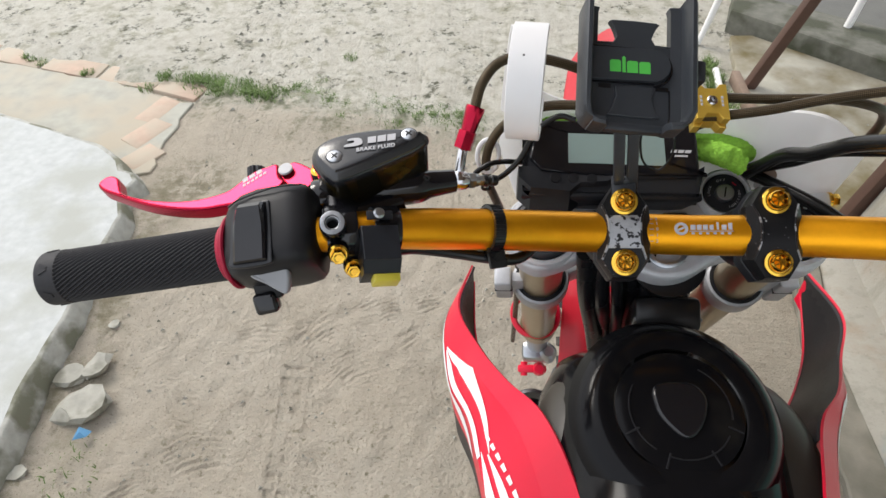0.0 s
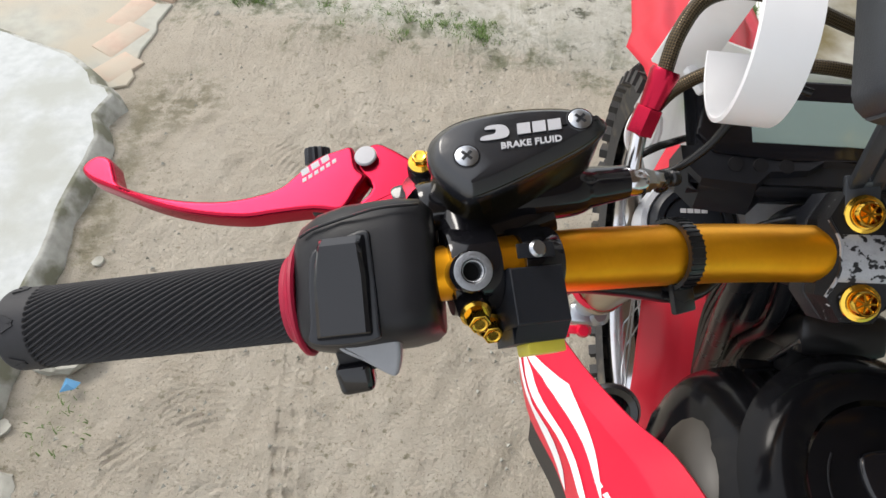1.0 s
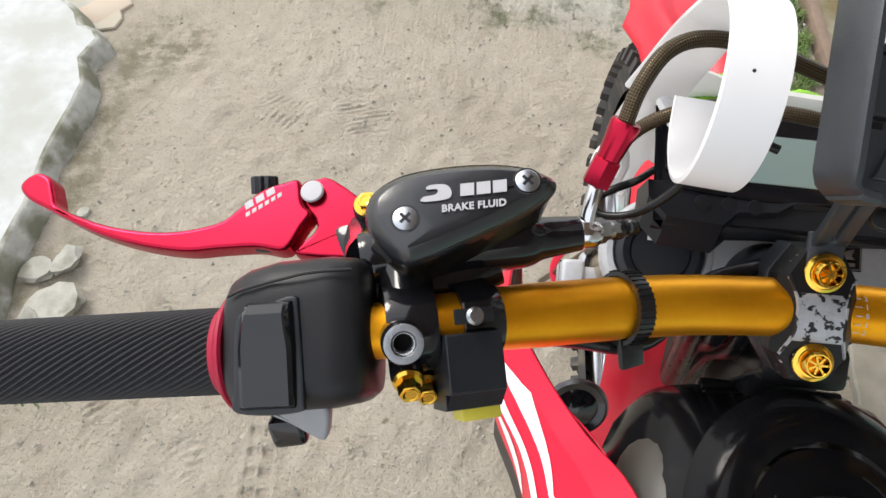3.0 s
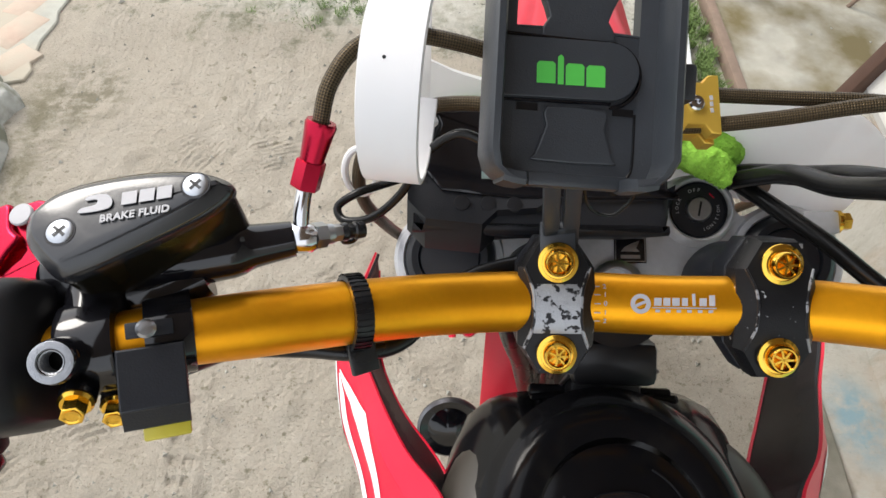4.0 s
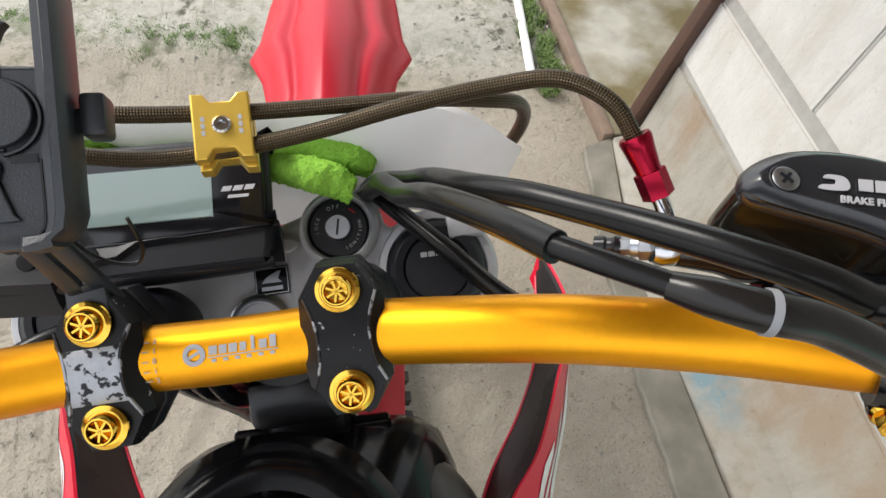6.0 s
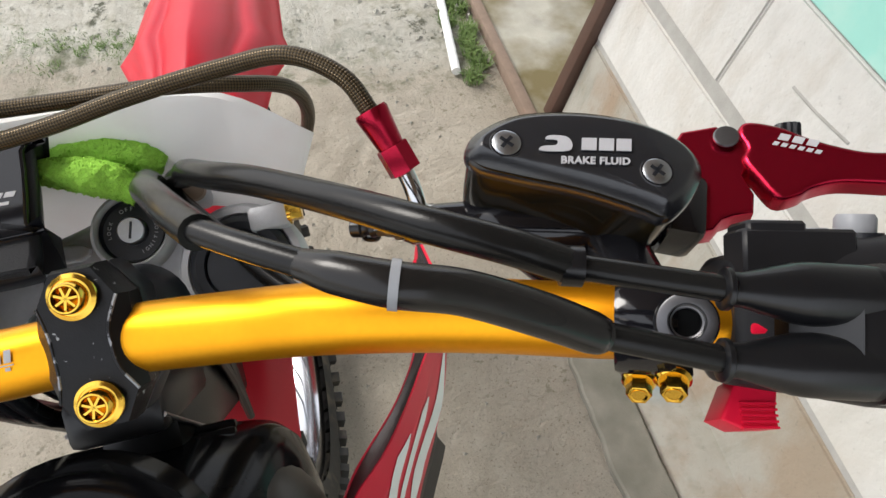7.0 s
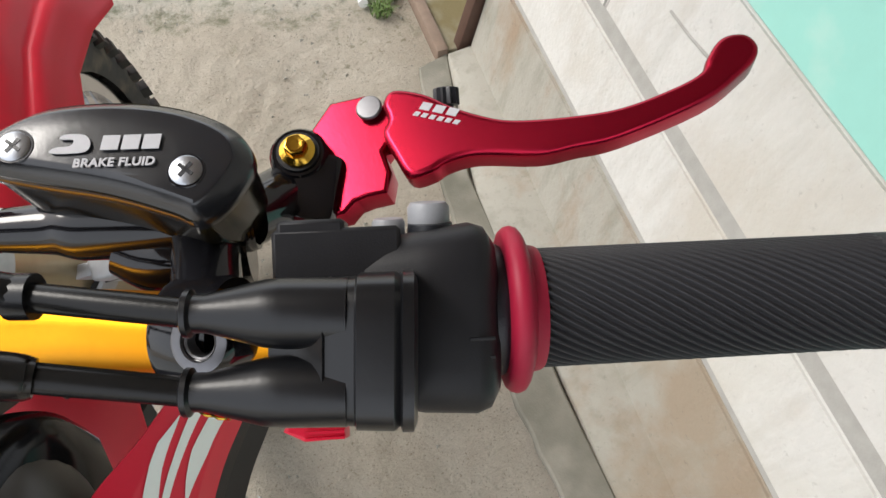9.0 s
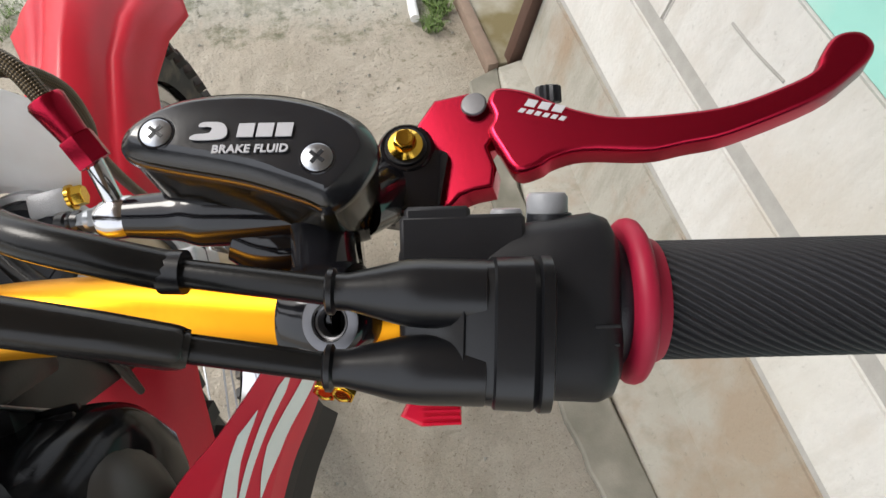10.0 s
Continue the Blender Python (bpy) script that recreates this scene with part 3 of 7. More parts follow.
def rock(r, flat=0.45, seed=0, detail=2):
    bm = bmesh.new()
    bmesh.ops.create_icosphere(bm, subdivisions=detail, radius=1)
    off = Vector((seed * 3.1, seed * 1.7, seed * 0.9))
    for v in bm.verts:
        k = 1 + 0.50 * noise.noise(v.co * 1.3 + off) + 0.22 * noise.noise(v.co * 3.4 + off)
        v.co = Vector((v.co.x * r * k, v.co.y * r * k * 0.85, max(-0.3, min(0.42, v.co.z)) * r * flat * k))
    return bm


def tuft_blades(centres, seed, hmin, hmax, count):
    rng = random.Random(seed)
    verts, faces = [], []
    for cx, cy, r, z in centres:
        for _ in range(count):
            a, d = rng.uniform(0, 6.28), r * math.sqrt(rng.random())
            x, y = cx + d * math.cos(a), cy + d * math.sin(a)
            h, w, t = rng.uniform(hmin, hmax), rng.uniform(0.0008, 0.002), rng.uniform(0, 6.28)
            lx, ly = math.cos(t) * h * 0.8, math.sin(t) * h * 0.8
            wx, wy = -math.sin(t) * w, math.cos(t) * w
            b = len(verts)
            verts += [(x - wx, y - wy, z), (x + wx, y + wy, z), (x + lx * .4 + wx * .7, y + ly * .4 + wy * .7, z + h * .7), (x + lx * .4 - wx * .7, y + ly * .4 - wy * .7, z + h * .7), (x + lx, y + ly, z + h * 0.8)]
            faces += [(b, b + 1, b + 2, b + 3), (b + 3, b + 2, b + 4)]
    return bm_from(verts, faces)


WALL_A, WALL_B, WALL_C = 0.745, 0.05, 0.20   # the wall's foot, its turn and its batter


def wall_point(y, z, proud=0.0):
    return Vector((WALL_A + WALL_B * y + WALL_C * z - proud, y, z))


def settings():
    ground()
    # raised cement slab with a broken edge
    edge = ragged([(-6, 2.6), (-2.6, 1.70), (-1.72, 1.43), (-1.50, 1.345), (-1.30, 1.26), (-1.215, 1.19), (-1.195, 1.15), (-1.155, 1.135), (-1.13, 1.10), (-1.15, 1.03), (-1.112, 0.95), (-1.12, 0.75), (-1.108, 0.60), (-1.115, 0.42), (-1.10, 0.25), (-1.10, 0.0), (-1.09, -0.4), (-1.1, -3)], 0.03, 0.0022, 2)
    outline = edge + [(-6, -3)]
    slab = part("pavement", prism(outline, 0.012, 0.055, 0.006, 2), CONCRETE)
    tagged(slab, "pale grey-white cement slab with broken edge", "pavement", kind="structure")
    rng = random.Random(9)
    rows = []
    line = [Vector((x, y, 0)) for x, y in edge if -2.4 < y < 1.5]
    for k, p in enumerate(line):
        t = (line[min(k + 1, len(line) - 1)] - line[max(k - 1, 0)]).normalized()
        out = Vector((-t.y, t.x, 0)) * (1 if -t.y > 0 else -1)
        e = [rng.uniform(-.0015, .0015) for _ in range(5)]
        rows.append([p - out * .03 + Vector((0, 0, .0535)), p + out * (-.003 + e[0]) + Vector((0, 0, .0555)), p + out * (.002 + e[1]) + Vector((0, 0, .052 + e[1])), p + out * (.008 + e[2]) + Vector((0, 0, .041 + e[2] * 2)), p + out * (.013 + e[2] * 1.5) + Vector((0, 0, .028 + e[3] * 2)), p + out * (.020 + e[3] * 2) + Vector((0, 0, .012 + e[4])), p + out * (.024 + e[4] * 2) + Vector((0, 0, -.02))])
    part("broken_rim", loft(rows, closed=False), CONCRETE_EDGE, slab, "grey mossy broken rim", sharp=70)
    patch = ragged([(-6, 3.0), (-2.7, 2.05), (-2.0, 1.86), (-1.45, 1.70), (-1.13, 1.57), (-1.16, 1.32), (-1.14, 1.20), (-1.3, 1.13), (-2.5, 1.4), (-6, 2.3)], 0.04, 0.01, 5)
    tagged(part("pavement", prism(patch, -0.02, 0.004, 0.003, 1), PALE_CEMENT), "sand-dusted cement between slab and bricks", "pavement", kind="structure")
    # bricks set flush along the cement
    edging = thing("brick_edging", (-1.5, 1.7, 0), "row of worn red bricks set in sand", "edging", kind="structure")
    for i, (x, y, yaw, l) in enumerate(((-2.62, 2.095, -17, .235), (-2.38, 2.02, -17, .235), (-2.13, 1.945, -17, .235), (-1.885, 1.872, -16, .235), (-1.645, 1.803, -16, .235), (-1.405, 1.735, -16, .235), (-1.20, 1.665, -20, .18), (-1.235, 1.53, 66, .15), (-1.225, 1.40, 62, .15), (-1.195, 1.275, 54, .12))):
        wide = .10 if i < 7 else .085
        b = part("brick", box(l, wide, 0.05, 0.006, 2), BRICK)
        for v in b.data.vertices:
            v.co += noise.noise_vector(v.co * 16 + Vector((i * 3.0, 0, 0))) * .007
        b.data.transform(pose(x, y, (-0.0175 if i < 7 else -0.0195) + random.uniform(-.002, .001), random.uniform(-2, 2), random.uniform(-1.5, 1.5), yaw + random.uniform(-2, 2)))
        under(b, edging)
    # loose stones by the slab
    for i, (x, y, r, yaw) in enumerate(((-1.000, 0.400, 0.050, 20), (-1.012, 0.500, 0.030, 70), (-1.060, 0.472, 0.030, 10), (-1.035, 0.13, 0.040, 30), (-1.02, 0.62, 0.013, 0), (-1.065, 0.24, 0.018, 50))):
        s = part("stone", rock(r * 1.12, 0.62, i + 1, 2), STONE, sharp=24)
        s.matrix_world = pose(x, y, 0.003, 0, 0, yaw)
        tagged(s, "grey broken stone lying on sand beside slab", "stone", "stones by the slab")
    scrap = bm_from([(0, 0, .006), (.03, .005, .012), (.034, .022, .006), (.008, .026, .016), (.016, .012, .02)], [(0, 1, 4), (1, 2, 4), (2, 3, 4), (3, 0, 4)])
    s = part("plastic_scrap", scrap, BLUE_PLASTIC, m=pose(-0.985, 0.315, 0.0))
    tagged(s, "crumpled scrap of blue plastic on sand", "litter")
    # grit and pebbles
    rng = random.Random(11)
    verts, faces = [], []
    for _ in range(3400):
        if rng.random() < 0.45:
            y = rng.uniform(1.38, 3.2)
            x = rng.uniform(-2.2, 1.4)
        else:
            x, y = rng.uniform(-1.08, 0.7), rng.uniform(-0.2, 1.4)
        if x < -1.0 and y < 2.08 - .31 * (x + 2.3):
            continue
        r = rng.choice((0.002, 0.003, 0.004, 0.007, 0.011)) * (1.0 if y > 1.35 else 0.5)
        b = len(verts)
        for dx, dy, dz in ((1, 0, 0), (-.4, .9, 0), (-.6, -.8, 0), (.1, .1, .8)):
            verts.append((x + r * (dx + rng.uniform(-.3, .3)), y + r * (dy + rng.uniform(-.3, .3)), r * dz - 0.001 + (0.018 if y > 1.4 else 0.0)))
        faces += [(b, b + 1, b + 3), (b + 1, b + 2, b + 3), (b + 2, b, b + 3)]
    tagged(part("gravel", bm_from(verts, faces), STONE), "scattered grey grit on the sand", "gravel", kind="stuff")
    tufts = []
    for k in range(110):
        x = rng.uniform(-1.30, -.15)
        tufts.append((x, 1.69 - .235 * (x + 1.13) + rng.gauss(0, .035), rng.uniform(.01, .045), .012))
    for k in range(14):
        x = rng.uniform(-2.4, -1.3)
        tufts.append((x, 1.99 - .30 * (x + 2.3) + rng.gauss(0, .03), rng.uniform(.01, .03), .004))
    tufts += [(-.62, 1.86, .03, .02), (-.96, 0.26, .07, 0), (-1.06, .02, .06, 0), (-1.05, -.05, .05, 0)]
    tagged(part("grass", tuft_blades(tufts, 3, .005, .020, 60), GRASS, smooth=False), "sparse low green grass tufts on sand", "grass", kind="stuff")
    tufts = [(.655 + rng.uniform(-.02, .03), 1.16 + .05 * k, .028, 0) for k in range(15)]
    tagged(part("grass", tuft_blades(tufts, 5, .012, .04, 150), GRASS, smooth=False), "green grass growing along the brown edging", "grass", kind="stuff")
    # cement apron at the wall's foot
    strip = ragged([(0.575, -3), (0.572, -0.6), (0.568, -0.05), (0.560, 0.1), (0.568, 0.31), (0.600, 0.62), (0.66, 0.93)], 0.03, 0.0025, 7) + [(0.74, 0.95), (0.66, 0.60), (0.657, 0.30), (0.650, 0.1), (0.655, -0.1), (0.66, -3)]
    tagged(part("pavement", prism(strip, -0.02, 0.022, 0.004, 1), APRON), "worn pale cement strip along the wall", "pavement", kind="structure")
    rows = []
    for k in range(41):
        y = -3 + 3.94 * k / 40
        lo = .655 + .004 * math.sin(9 * y) + max(0, y - .5) * .17
        wobble = .002 * math.sin(17 * y)
        rows.append([(lo, y, -.02), (lo, y, .016 + wobble), (lo + .004, y, .020 + wobble), (.700 + .04 * y, y, .032 + wobble), (.752 + .05 * y, y, .040), (.80 + .05 * y, y, .040), (.80 + .05 * y, y, -.02)])
    tagged(part("pavement", loft(rows), BLOCK_LOW, sharp=50), "stained cement footing with a blue paint smear", "pavement", kind="structure")
    # mossy floor behind the post, its brown edging and the kerb beyond
    floor = ragged([(0.742, 0.955), (0.748, 1.3), (0.742, 1.75), (0.80, 2.05)], 0.04, 0.004, 8) + [(6, 2.2), (6, 0.955)]
    tagged(part("pavement", prism(floor, -0.02, 0.022, 0.003, 1), MOSSY), "yellow-stained mossy cement floor", "pavement", kind="structure")
    tagged(part("edging", joined((box(0.028, 0.82, 0.05, 0.004), pose(0.735, 1.36, 0.012, 0, 0, -1))), EDGING), "rusty brown edging strip along the floor", "edging", kind="structure")
    kerb = [(0.80, 2.12), (0.86, 2.30), (1.5, 1.86), (4.5, 0.2), (4.4, 0.0), (1.36, 1.62)]
    tagged(part("kerb", prism(kerb, -0.02, 0.09, 0.012, 2), KERB), "dark mossy concrete kerb", "kerb", kind="structure")
    beyond = [(0.87, 2.31), (1.5, 1.87), (4.5, 0.21), (9, 4), (1.4, 4.2)]
    tagged(part("pavement", prism(beyond, -0.02, 0.075, 0.004, 1), YARD), "pale grey cement yard beyond the kerb", "pavement", kind="structure")


def block_wall():
    """Whitewashed block courses below, teal paint above, with raked mortar joints."""
    th = 0.12
    lo, hi = -3.0, 0.945

    def slab_between(z0, z1, proud, y0=lo, y1=hi, back=th):
        a = [wall_point(y0, z0, proud), wall_point(y1, z0, proud), wall_point(y1, z1, proud), wall_point(y0, z1, proud)]
        b = [p + Vector((back + proud, 0, 0)) for p in a]
        return bm_from([*a, *b], [(0, 1, 2, 3), (4, 5, 6, 7), (0, 1, 5, 4), (1, 2, 6, 5), (2, 3, 7, 6), (3, 0, 4, 7)])
    wall = part("wall_east", slab_between(-0.02, 2.6, 0.0), JOINT, smooth=False)
    tagged(wall, "block wall whitewashed below and teal above", "wall", kind="structure")
    for z0, z1, first in ((0.030, 0.246, -0.45), (0.256, 0.408, -0.65), (0.432, 0.626, 0.572)):
        y = first
        while y < hi:
            y += 1.60
        while y > -1.8:
            a, b = max(y - 1.598, -2.4), min(y - 0.002, hi - 0.002)
            if b - a > 0.03:
                bm = slab_between(z0 + random.uniform(0, .003), z1 - random.uniform(0, .003), 0.0045 + random.uniform(-.0008, .0008), a, b, 0.02)
                bmesh.ops.bevel(bm, geom=bm.edges[:], offset=0.004, segments=2, affect='EDGES')
                part("block", bm, BLOCK if z0 > 0.2 else BLOCK_LOW, wall)
            y -= 1.60
    for z0, z1 in ((0.634, 0.84), (0.846, 1.25), (1.256, 1.9), (1.906, 2.6)):
        bm = slab_between(z0, z1, 0.014, lo + .01, hi - .004, 0.03)
        bmesh.ops.bevel(bm, geom=bm.edges[:], offset=0.003, segments=1, affect='EDGES')
        part("painted_panel", bm, TEAL if z0 < .7 else JOINT, wall, "teal painted render" if z0 < .7 else "plain render")
    # a short gouge in the third course
    gouge = tube([wall_point(0.44, 0.534, 0.0045), wall_point(0.38, 0.537, 0.0045), wall_point(0.31, 0.545, 0.0045)], 0.0026, 6)
    part("gouge", gouge, JOINT, wall, "dark shallow gouge")


def posts():
    for x, y, lean, h in ((0.782, 0.972, 11, 2.5), (0.762, 1.690, 16, 2.55)):
        p = part("post", joined((box(0.035, 0.035, h, 0.004), pose(0, 0, h / 2))), RUST_WOOD)
        p.matrix_world = pose(x, y, 0, 3, lean, 0)
        tagged(p, "dark brown painted post standing on cement floor", "post", "brown posts")
    pipe = part("pipe", tube([(0, 0, 0), (0.04, 0.28, 0.002), (0.09, 0.62, 0.0)], 0.0125, 16, 4), PVC)
    pipe.matrix_world = pose(0.598, 1.185, 0.016)
    tagged(pipe, "white plastic pipe lying on the ground", "pipe")
    pipe = part("pipe", tube([(0, 0, 0), (0.0, 0.02, 0.6)], 0.014, 16, 4), PVC)
    pipe.matrix_world = pose(1.18, 1.99, 0.08, -8, 12, 0)
    tagged(pipe, "white plastic pipe standing beyond the kerb", "pipe")
    pipe = part("pipe", tube([(0, 0, 0), (0.05, 0.03, 0.22), (0.09, 0.04, 0.6)], [.010, .013, .014], 16, 4), PVC)
    pipe.matrix_world = pose(0.675, 2.02, 0.0)
    tagged(pipe, "white plastic pipe leaning beyond the sand", "pipe")
    twig = part("twig", tube([(0, 0, 0), (.02, -.01, .15), (-.01, .02, .32), (.05, .03, .5)], [.007, .006, .005, .003], 8, 5), EDGING)
    twig.matrix_world = pose(1.16, 1.58, 0.0, 0, 12, 0)
    tagged(twig, "thin dry brown twig standing by the kerb", "twig")


def eaves():
    """The porch roof over the wall and the posts, out of sight above."""
    r = part("ceiling", joined((box(3.8, 4.6, 0.03), pose(1.62, 0.6, 2.50, 0, -9, 0))), EDGING, smooth=False)
    tagged(r, "plain rusty roof eaves above the wall", "roof", kind="structure")


settings()
eaves()
block_wall()
posts()


# ---- the motorcycle ----
BIKE = thing("motorcycle", (0, 0, 0), "red and black dirt motorcycle with gold handlebar on sand", "motorcycle")
EX = Vector((0.996, -0.047, 0.077)).normalized()          # along the handlebar
AHEAD = Vector((0.105, 0.994, 0.0)).normalized()
STEER = (Vector((0, 0, 1)) * 0.89 - AHEAD * 0.45).normalized()   # up along the steering axis
YOKE = frame_m((-0.001, 0.077, 0.8685), EX, STEER)
BAR_MID = Vector((-0.0040, 0.0167, 0.9230))             # the bar's centre between the clamps
CLAMP_UP = Vector((-0.05, -0.625, 0.78)).normalized()
BAR = [(-0.436, -0.0478, 0.9327), (-0.38, -0.0435, 0.942), (-0.32, -0.039, 0.951), (-0.265, -0.030, 0.959), (-0.23, -0.022, 0.958), (-0.19, -0.010, 0.949), (-0.14, 0.006, 0.934), (-0.10, 0.0148, 0.9255), (-0.05, 0.0195, 0.9205), (0.0, 0.0162, 0.9230), (0.05, 0.0132, 0.9272), (0.10, 0.0010, 0.9382), (0.14, -0.0109, 0.9475), (0.19, -0.0275, 0.955), (0.245, -0.055, 0.972), (0.30, -0.0693, 0.9755), (0.344, -0.082, 0.976), (0.42, -0.104, 0.9765), (0.472, -0.119, 0.977)]
BAR_R = [0.0112] * 4 + [0.0125, 0.0140] + [0.0144] * 7 + [0.0144, 0.0132, 0.0112, 0.0112, 0.0112, 0.0112]


def bar_at(x):
    for (x0, y0, z0), (x1, y1, z1) in zip(BAR[:-1], BAR[1:]):
        if x0 <= x <= x1:
            f = (x - x0) / (x1 - x0)
            return Vector((x, y0 + (y1 - y0) * f, z0 + (z1 - z0) * f)), Vector((x1 - x0, y1 - y0, z1 - z0)).normalized()


def bolt(r=0.0062, spokes=7, hole=True):
    """A flanged bolt head with a star of ribs in its recess; z up, seat at 0."""
    cup = lathe([(0, 0), (r * 1.46, 0), (r * 1.52, r * 0.10), (r * 1.48, r * 0.22), (r * 1.22, r * 0.34), (r * 1.20, r * 0.26), (r * 1.05, r * 0.28), (r * 1.03, r * 0.5), (r * 0.97, r * 1.05), (r * 0.90, r * 1.15), (r * 0.80, r * 1.15), (r * 0.74, r * 1.02), (r * 0.70, r * 0.35), (0, r * 0.28)], 36)
    ribs = [(box(r * 0.70, r * 0.15, r * 0.70, 0), pose(0, 0, r * 0.66) @ pose(0, 0, 0, 0, 0, 360 / spokes * k) @ pose(r * 0.36, 0, 0)) for k in range(spokes)]
    return joined(cup, *ribs)


def hexhead(r, h, hollow=0.0):
    pts = [(r * math.cos(k * math.pi / 3), r * math.sin(k * math.pi / 3)) for k in range(6)]
    return prism(pts, 0, h, r * 0.12, 2)


def grip(a, b, r, name_side):
    """A rubber grip from the inner point a to the outer point b, ribbed in fine diagonals, with a smooth end band."""
    a, b = Vector(a), Vector(b)
    ln = (b - a).length
    m = frame_m(a, b - a, (0, -0.4, 0.9))
    seg, n = 336, 230
    turn = 1 if name_side < 0 else -1
    T = np.linspace(0, 2 * math.pi, seg, endpoint=False)
    rows = []
    for i in range(n + 1):
        s = ln * i / n
        if s < ln - 0.0155:
            ph = (42 * T * turn + 2 * math.pi * s / 0.0047) % (2 * math.pi)
            rr = r + 0.0008 * (np.clip(np.sin(ph) * 1.6, -1, 1)) * min(1, s / 0.003)
        else:
            k = (s - (ln - 0.0155)) / 0.0155
            rr = np.full(seg, (r + 0.0010) * (1.0 if k < 0.8 else math.sqrt(max(0.05, 1 - ((k - 0.8) / 0.22) ** 2 * 0.35))))
        rows.append([(s, rr[j] * math.cos(T[j]), rr[j] * math.sin(T[j])) for j in range(seg)])
    ob = part("grip", loft(rows), GRIP, BIKE, "black rubber grip with diagonal ribs", m, sharp=80)
    # raised marks on the end band: plain chevrons
    for k in range(6):
        ang = k * 60
        bm = joined((box(0.006, 0.0022, 0.0006), pose(0, 0.0016, 0, 0, 0, 28)), (box(0.006, 0.0022, 0.0006), pose(0, -0.0016, 0, 0, 0, -28)))
        part("chevron", bm, GRIP, ob, "", m @ pose(ln - 0.008, 0, 0) @ pose(0, 0, 0, ang, 0, 0) @ pose(0, 0, r + 0.0011))
    return ob


def handlebar():
    bar = part("handlebar", tube(BAR, BAR_R, 32, 8), GOLD_BAR, BIKE, "gold anodised tapered handlebar")
    # printed disc and bars, and the small numbered scale by the clamp
    m = frame_m(BAR_MID, EX, (-0.05, -0.50, 0.86))
    def on_bar(u, v):
        """A pose on the tube's skin: u along it, v round it, both in metres."""
        return m @ pose(u, 0, 0) @ pose(0, 0, 0, -math.degrees(v / 0.0144), 0, 0) @ pose(0, 0, 0.01458)
    disc = joined((lathe([(.0026, 0), (.0046, 0), (.0046, .0001), (.0026, .0001)], 28), on_bar(-.0118, .0002)), (box(.0052, .0013, .0001), on_bar(-.0118, .0002) @ pose(0, 0, 0, 0, 0, 24)))
    part("printed_disc", disc, WHITE_PRINT, bar, "white printed ring emblem")
    for k, (w, h, up_) in enumerate(((.0040, .0036, 0), (.0037, .0036, 0), (.0040, .0036, 0), (.0031, .0036, 0), (.0017, .0056, .001), (.0038, .0036, 0), (.0031, .0050, .0007))):
        part("printed_bar", joined((prism([(-w * .44, -h / 2), (w * .40, -h / 2), (w * .46, h / 2), (-w * .38, h / 2)], 0, .00015), on_bar(-.0040 + k * .0041, .0012 + up_))), WHITE_PRINT, bar)
    part("printed_line", joined((box(.029, .0005, .00015), on_bar(.0080, -.0015))), WHITE_PRINT, bar)
    for k in range(6):
        part("printed_bar", joined((box(.0020, .0013, .00015), on_bar(-.0040 + k * .0048, -.0030))), WHITE_PRINT, bar)
    for k, word in enumerate(("2", "1", "0", "1", "2")):
        v = (2 - k) * 0.0042
        part("scale_tick", joined((box(.0028, .0004, .00015), on_bar(-.0315, v))), WHITE_PRINT, bar)
        lettering("scale_number", word, 0.0034, WHITE_PRINT, bar, on_bar(-.0278, v) @ pose(0, 0, 0, 0, 0, 0), 0.00008)
    # clamps
    for side in (-1, 1):
        c = BAR_MID + EX * 0.0502 * side
        cm = frame_m(c, EX, CLAMP_UP)
        oct_ = [(-.0085, -.0325), (.0085, -.0325), (.0178, -.0185), (.0178, .0185), (.0085, .0325), (-.0085, .0325), (-.0178, .0185), (-.0178, -.0185)]
        top_ = [(.0078, -.0312, .0140), (.0148, -.0190, .0146), (.0112, -.0088, .0186), (.0106, 0, .0194), (.0112, .0088, .0186), (.0148, .0190, .0146), (.0078, .0312, .0140)]
        rim_ = [(.0085, -.0325), (.0178, -.0185), (.0180, -.0090), (.0180, 0), (.0180, .0090), (.0178, .0185), (.0085, .0325)]
        ring_ = [top_ + [(-x, y, z) for x, y, z in reversed(top_)]]
        for zz in (.0085, -.002):
            lo_ = [(x, y, zz + (.003 if abs(y) < .012 and zz > 0 else 0)) for x, y in rim_]
            ring_.append(lo_ + [(-x, y, z) for x, y, z in reversed(lo_)])
        bm = loft(ring_, caps=False)
        bm.verts.ensure_lookup_table()
        for k in range(6):
            bm.faces.new([bm.verts[q] for q in (k, k + 1, 12 - k, 13 - k)])
        bmesh.ops.bevel(bm, geom=[e for e in bm.edges if not e.is_boundary and e.calc_face_angle(0) > .2], offset=.0011, segments=2, affect='EDGES')
        cap = part("bar_clamp", bm, WORN, BIKE, "black bar clamp cap with chipped edges", cm, sharp=30)
        for sg in (-1, 1):
            worn = [Vector((x * sg * 1.01, y, z - .0003)) for x, y, z in top_[1:6]]
            part("worn_edge", tube(worn, .0009 if side < 0 else .0007, 6, 3), RIM_WEAR, cap, "paint worn off along the edge", cm)
        if side < 0:
            patch_ = loft([[(x * f, y, z + .00025) for f in (-.97, -.5, 0, .5, .97)] for x, y, z in ((.0122, -.0115, .0174), (.0113, -.0088, .0187), (.0106, 0, .0195), (.0113, .0088, .0187), (.0122, .0115, .0174))], closed=False)
            part("bare_patch", patch_, CHIPPED, cap, "bare worn metal patch", cm)
        low = prism([(x * 1.02, y * 1.0) for x, y in oct_], -0.020, -0.004, 0.002, 2)
        riser = lathe([(0.0, -.062), (.021, -.062), (.024, -.052), (.0235, -.03), (.019, -.018), (0, -.018)], 32)
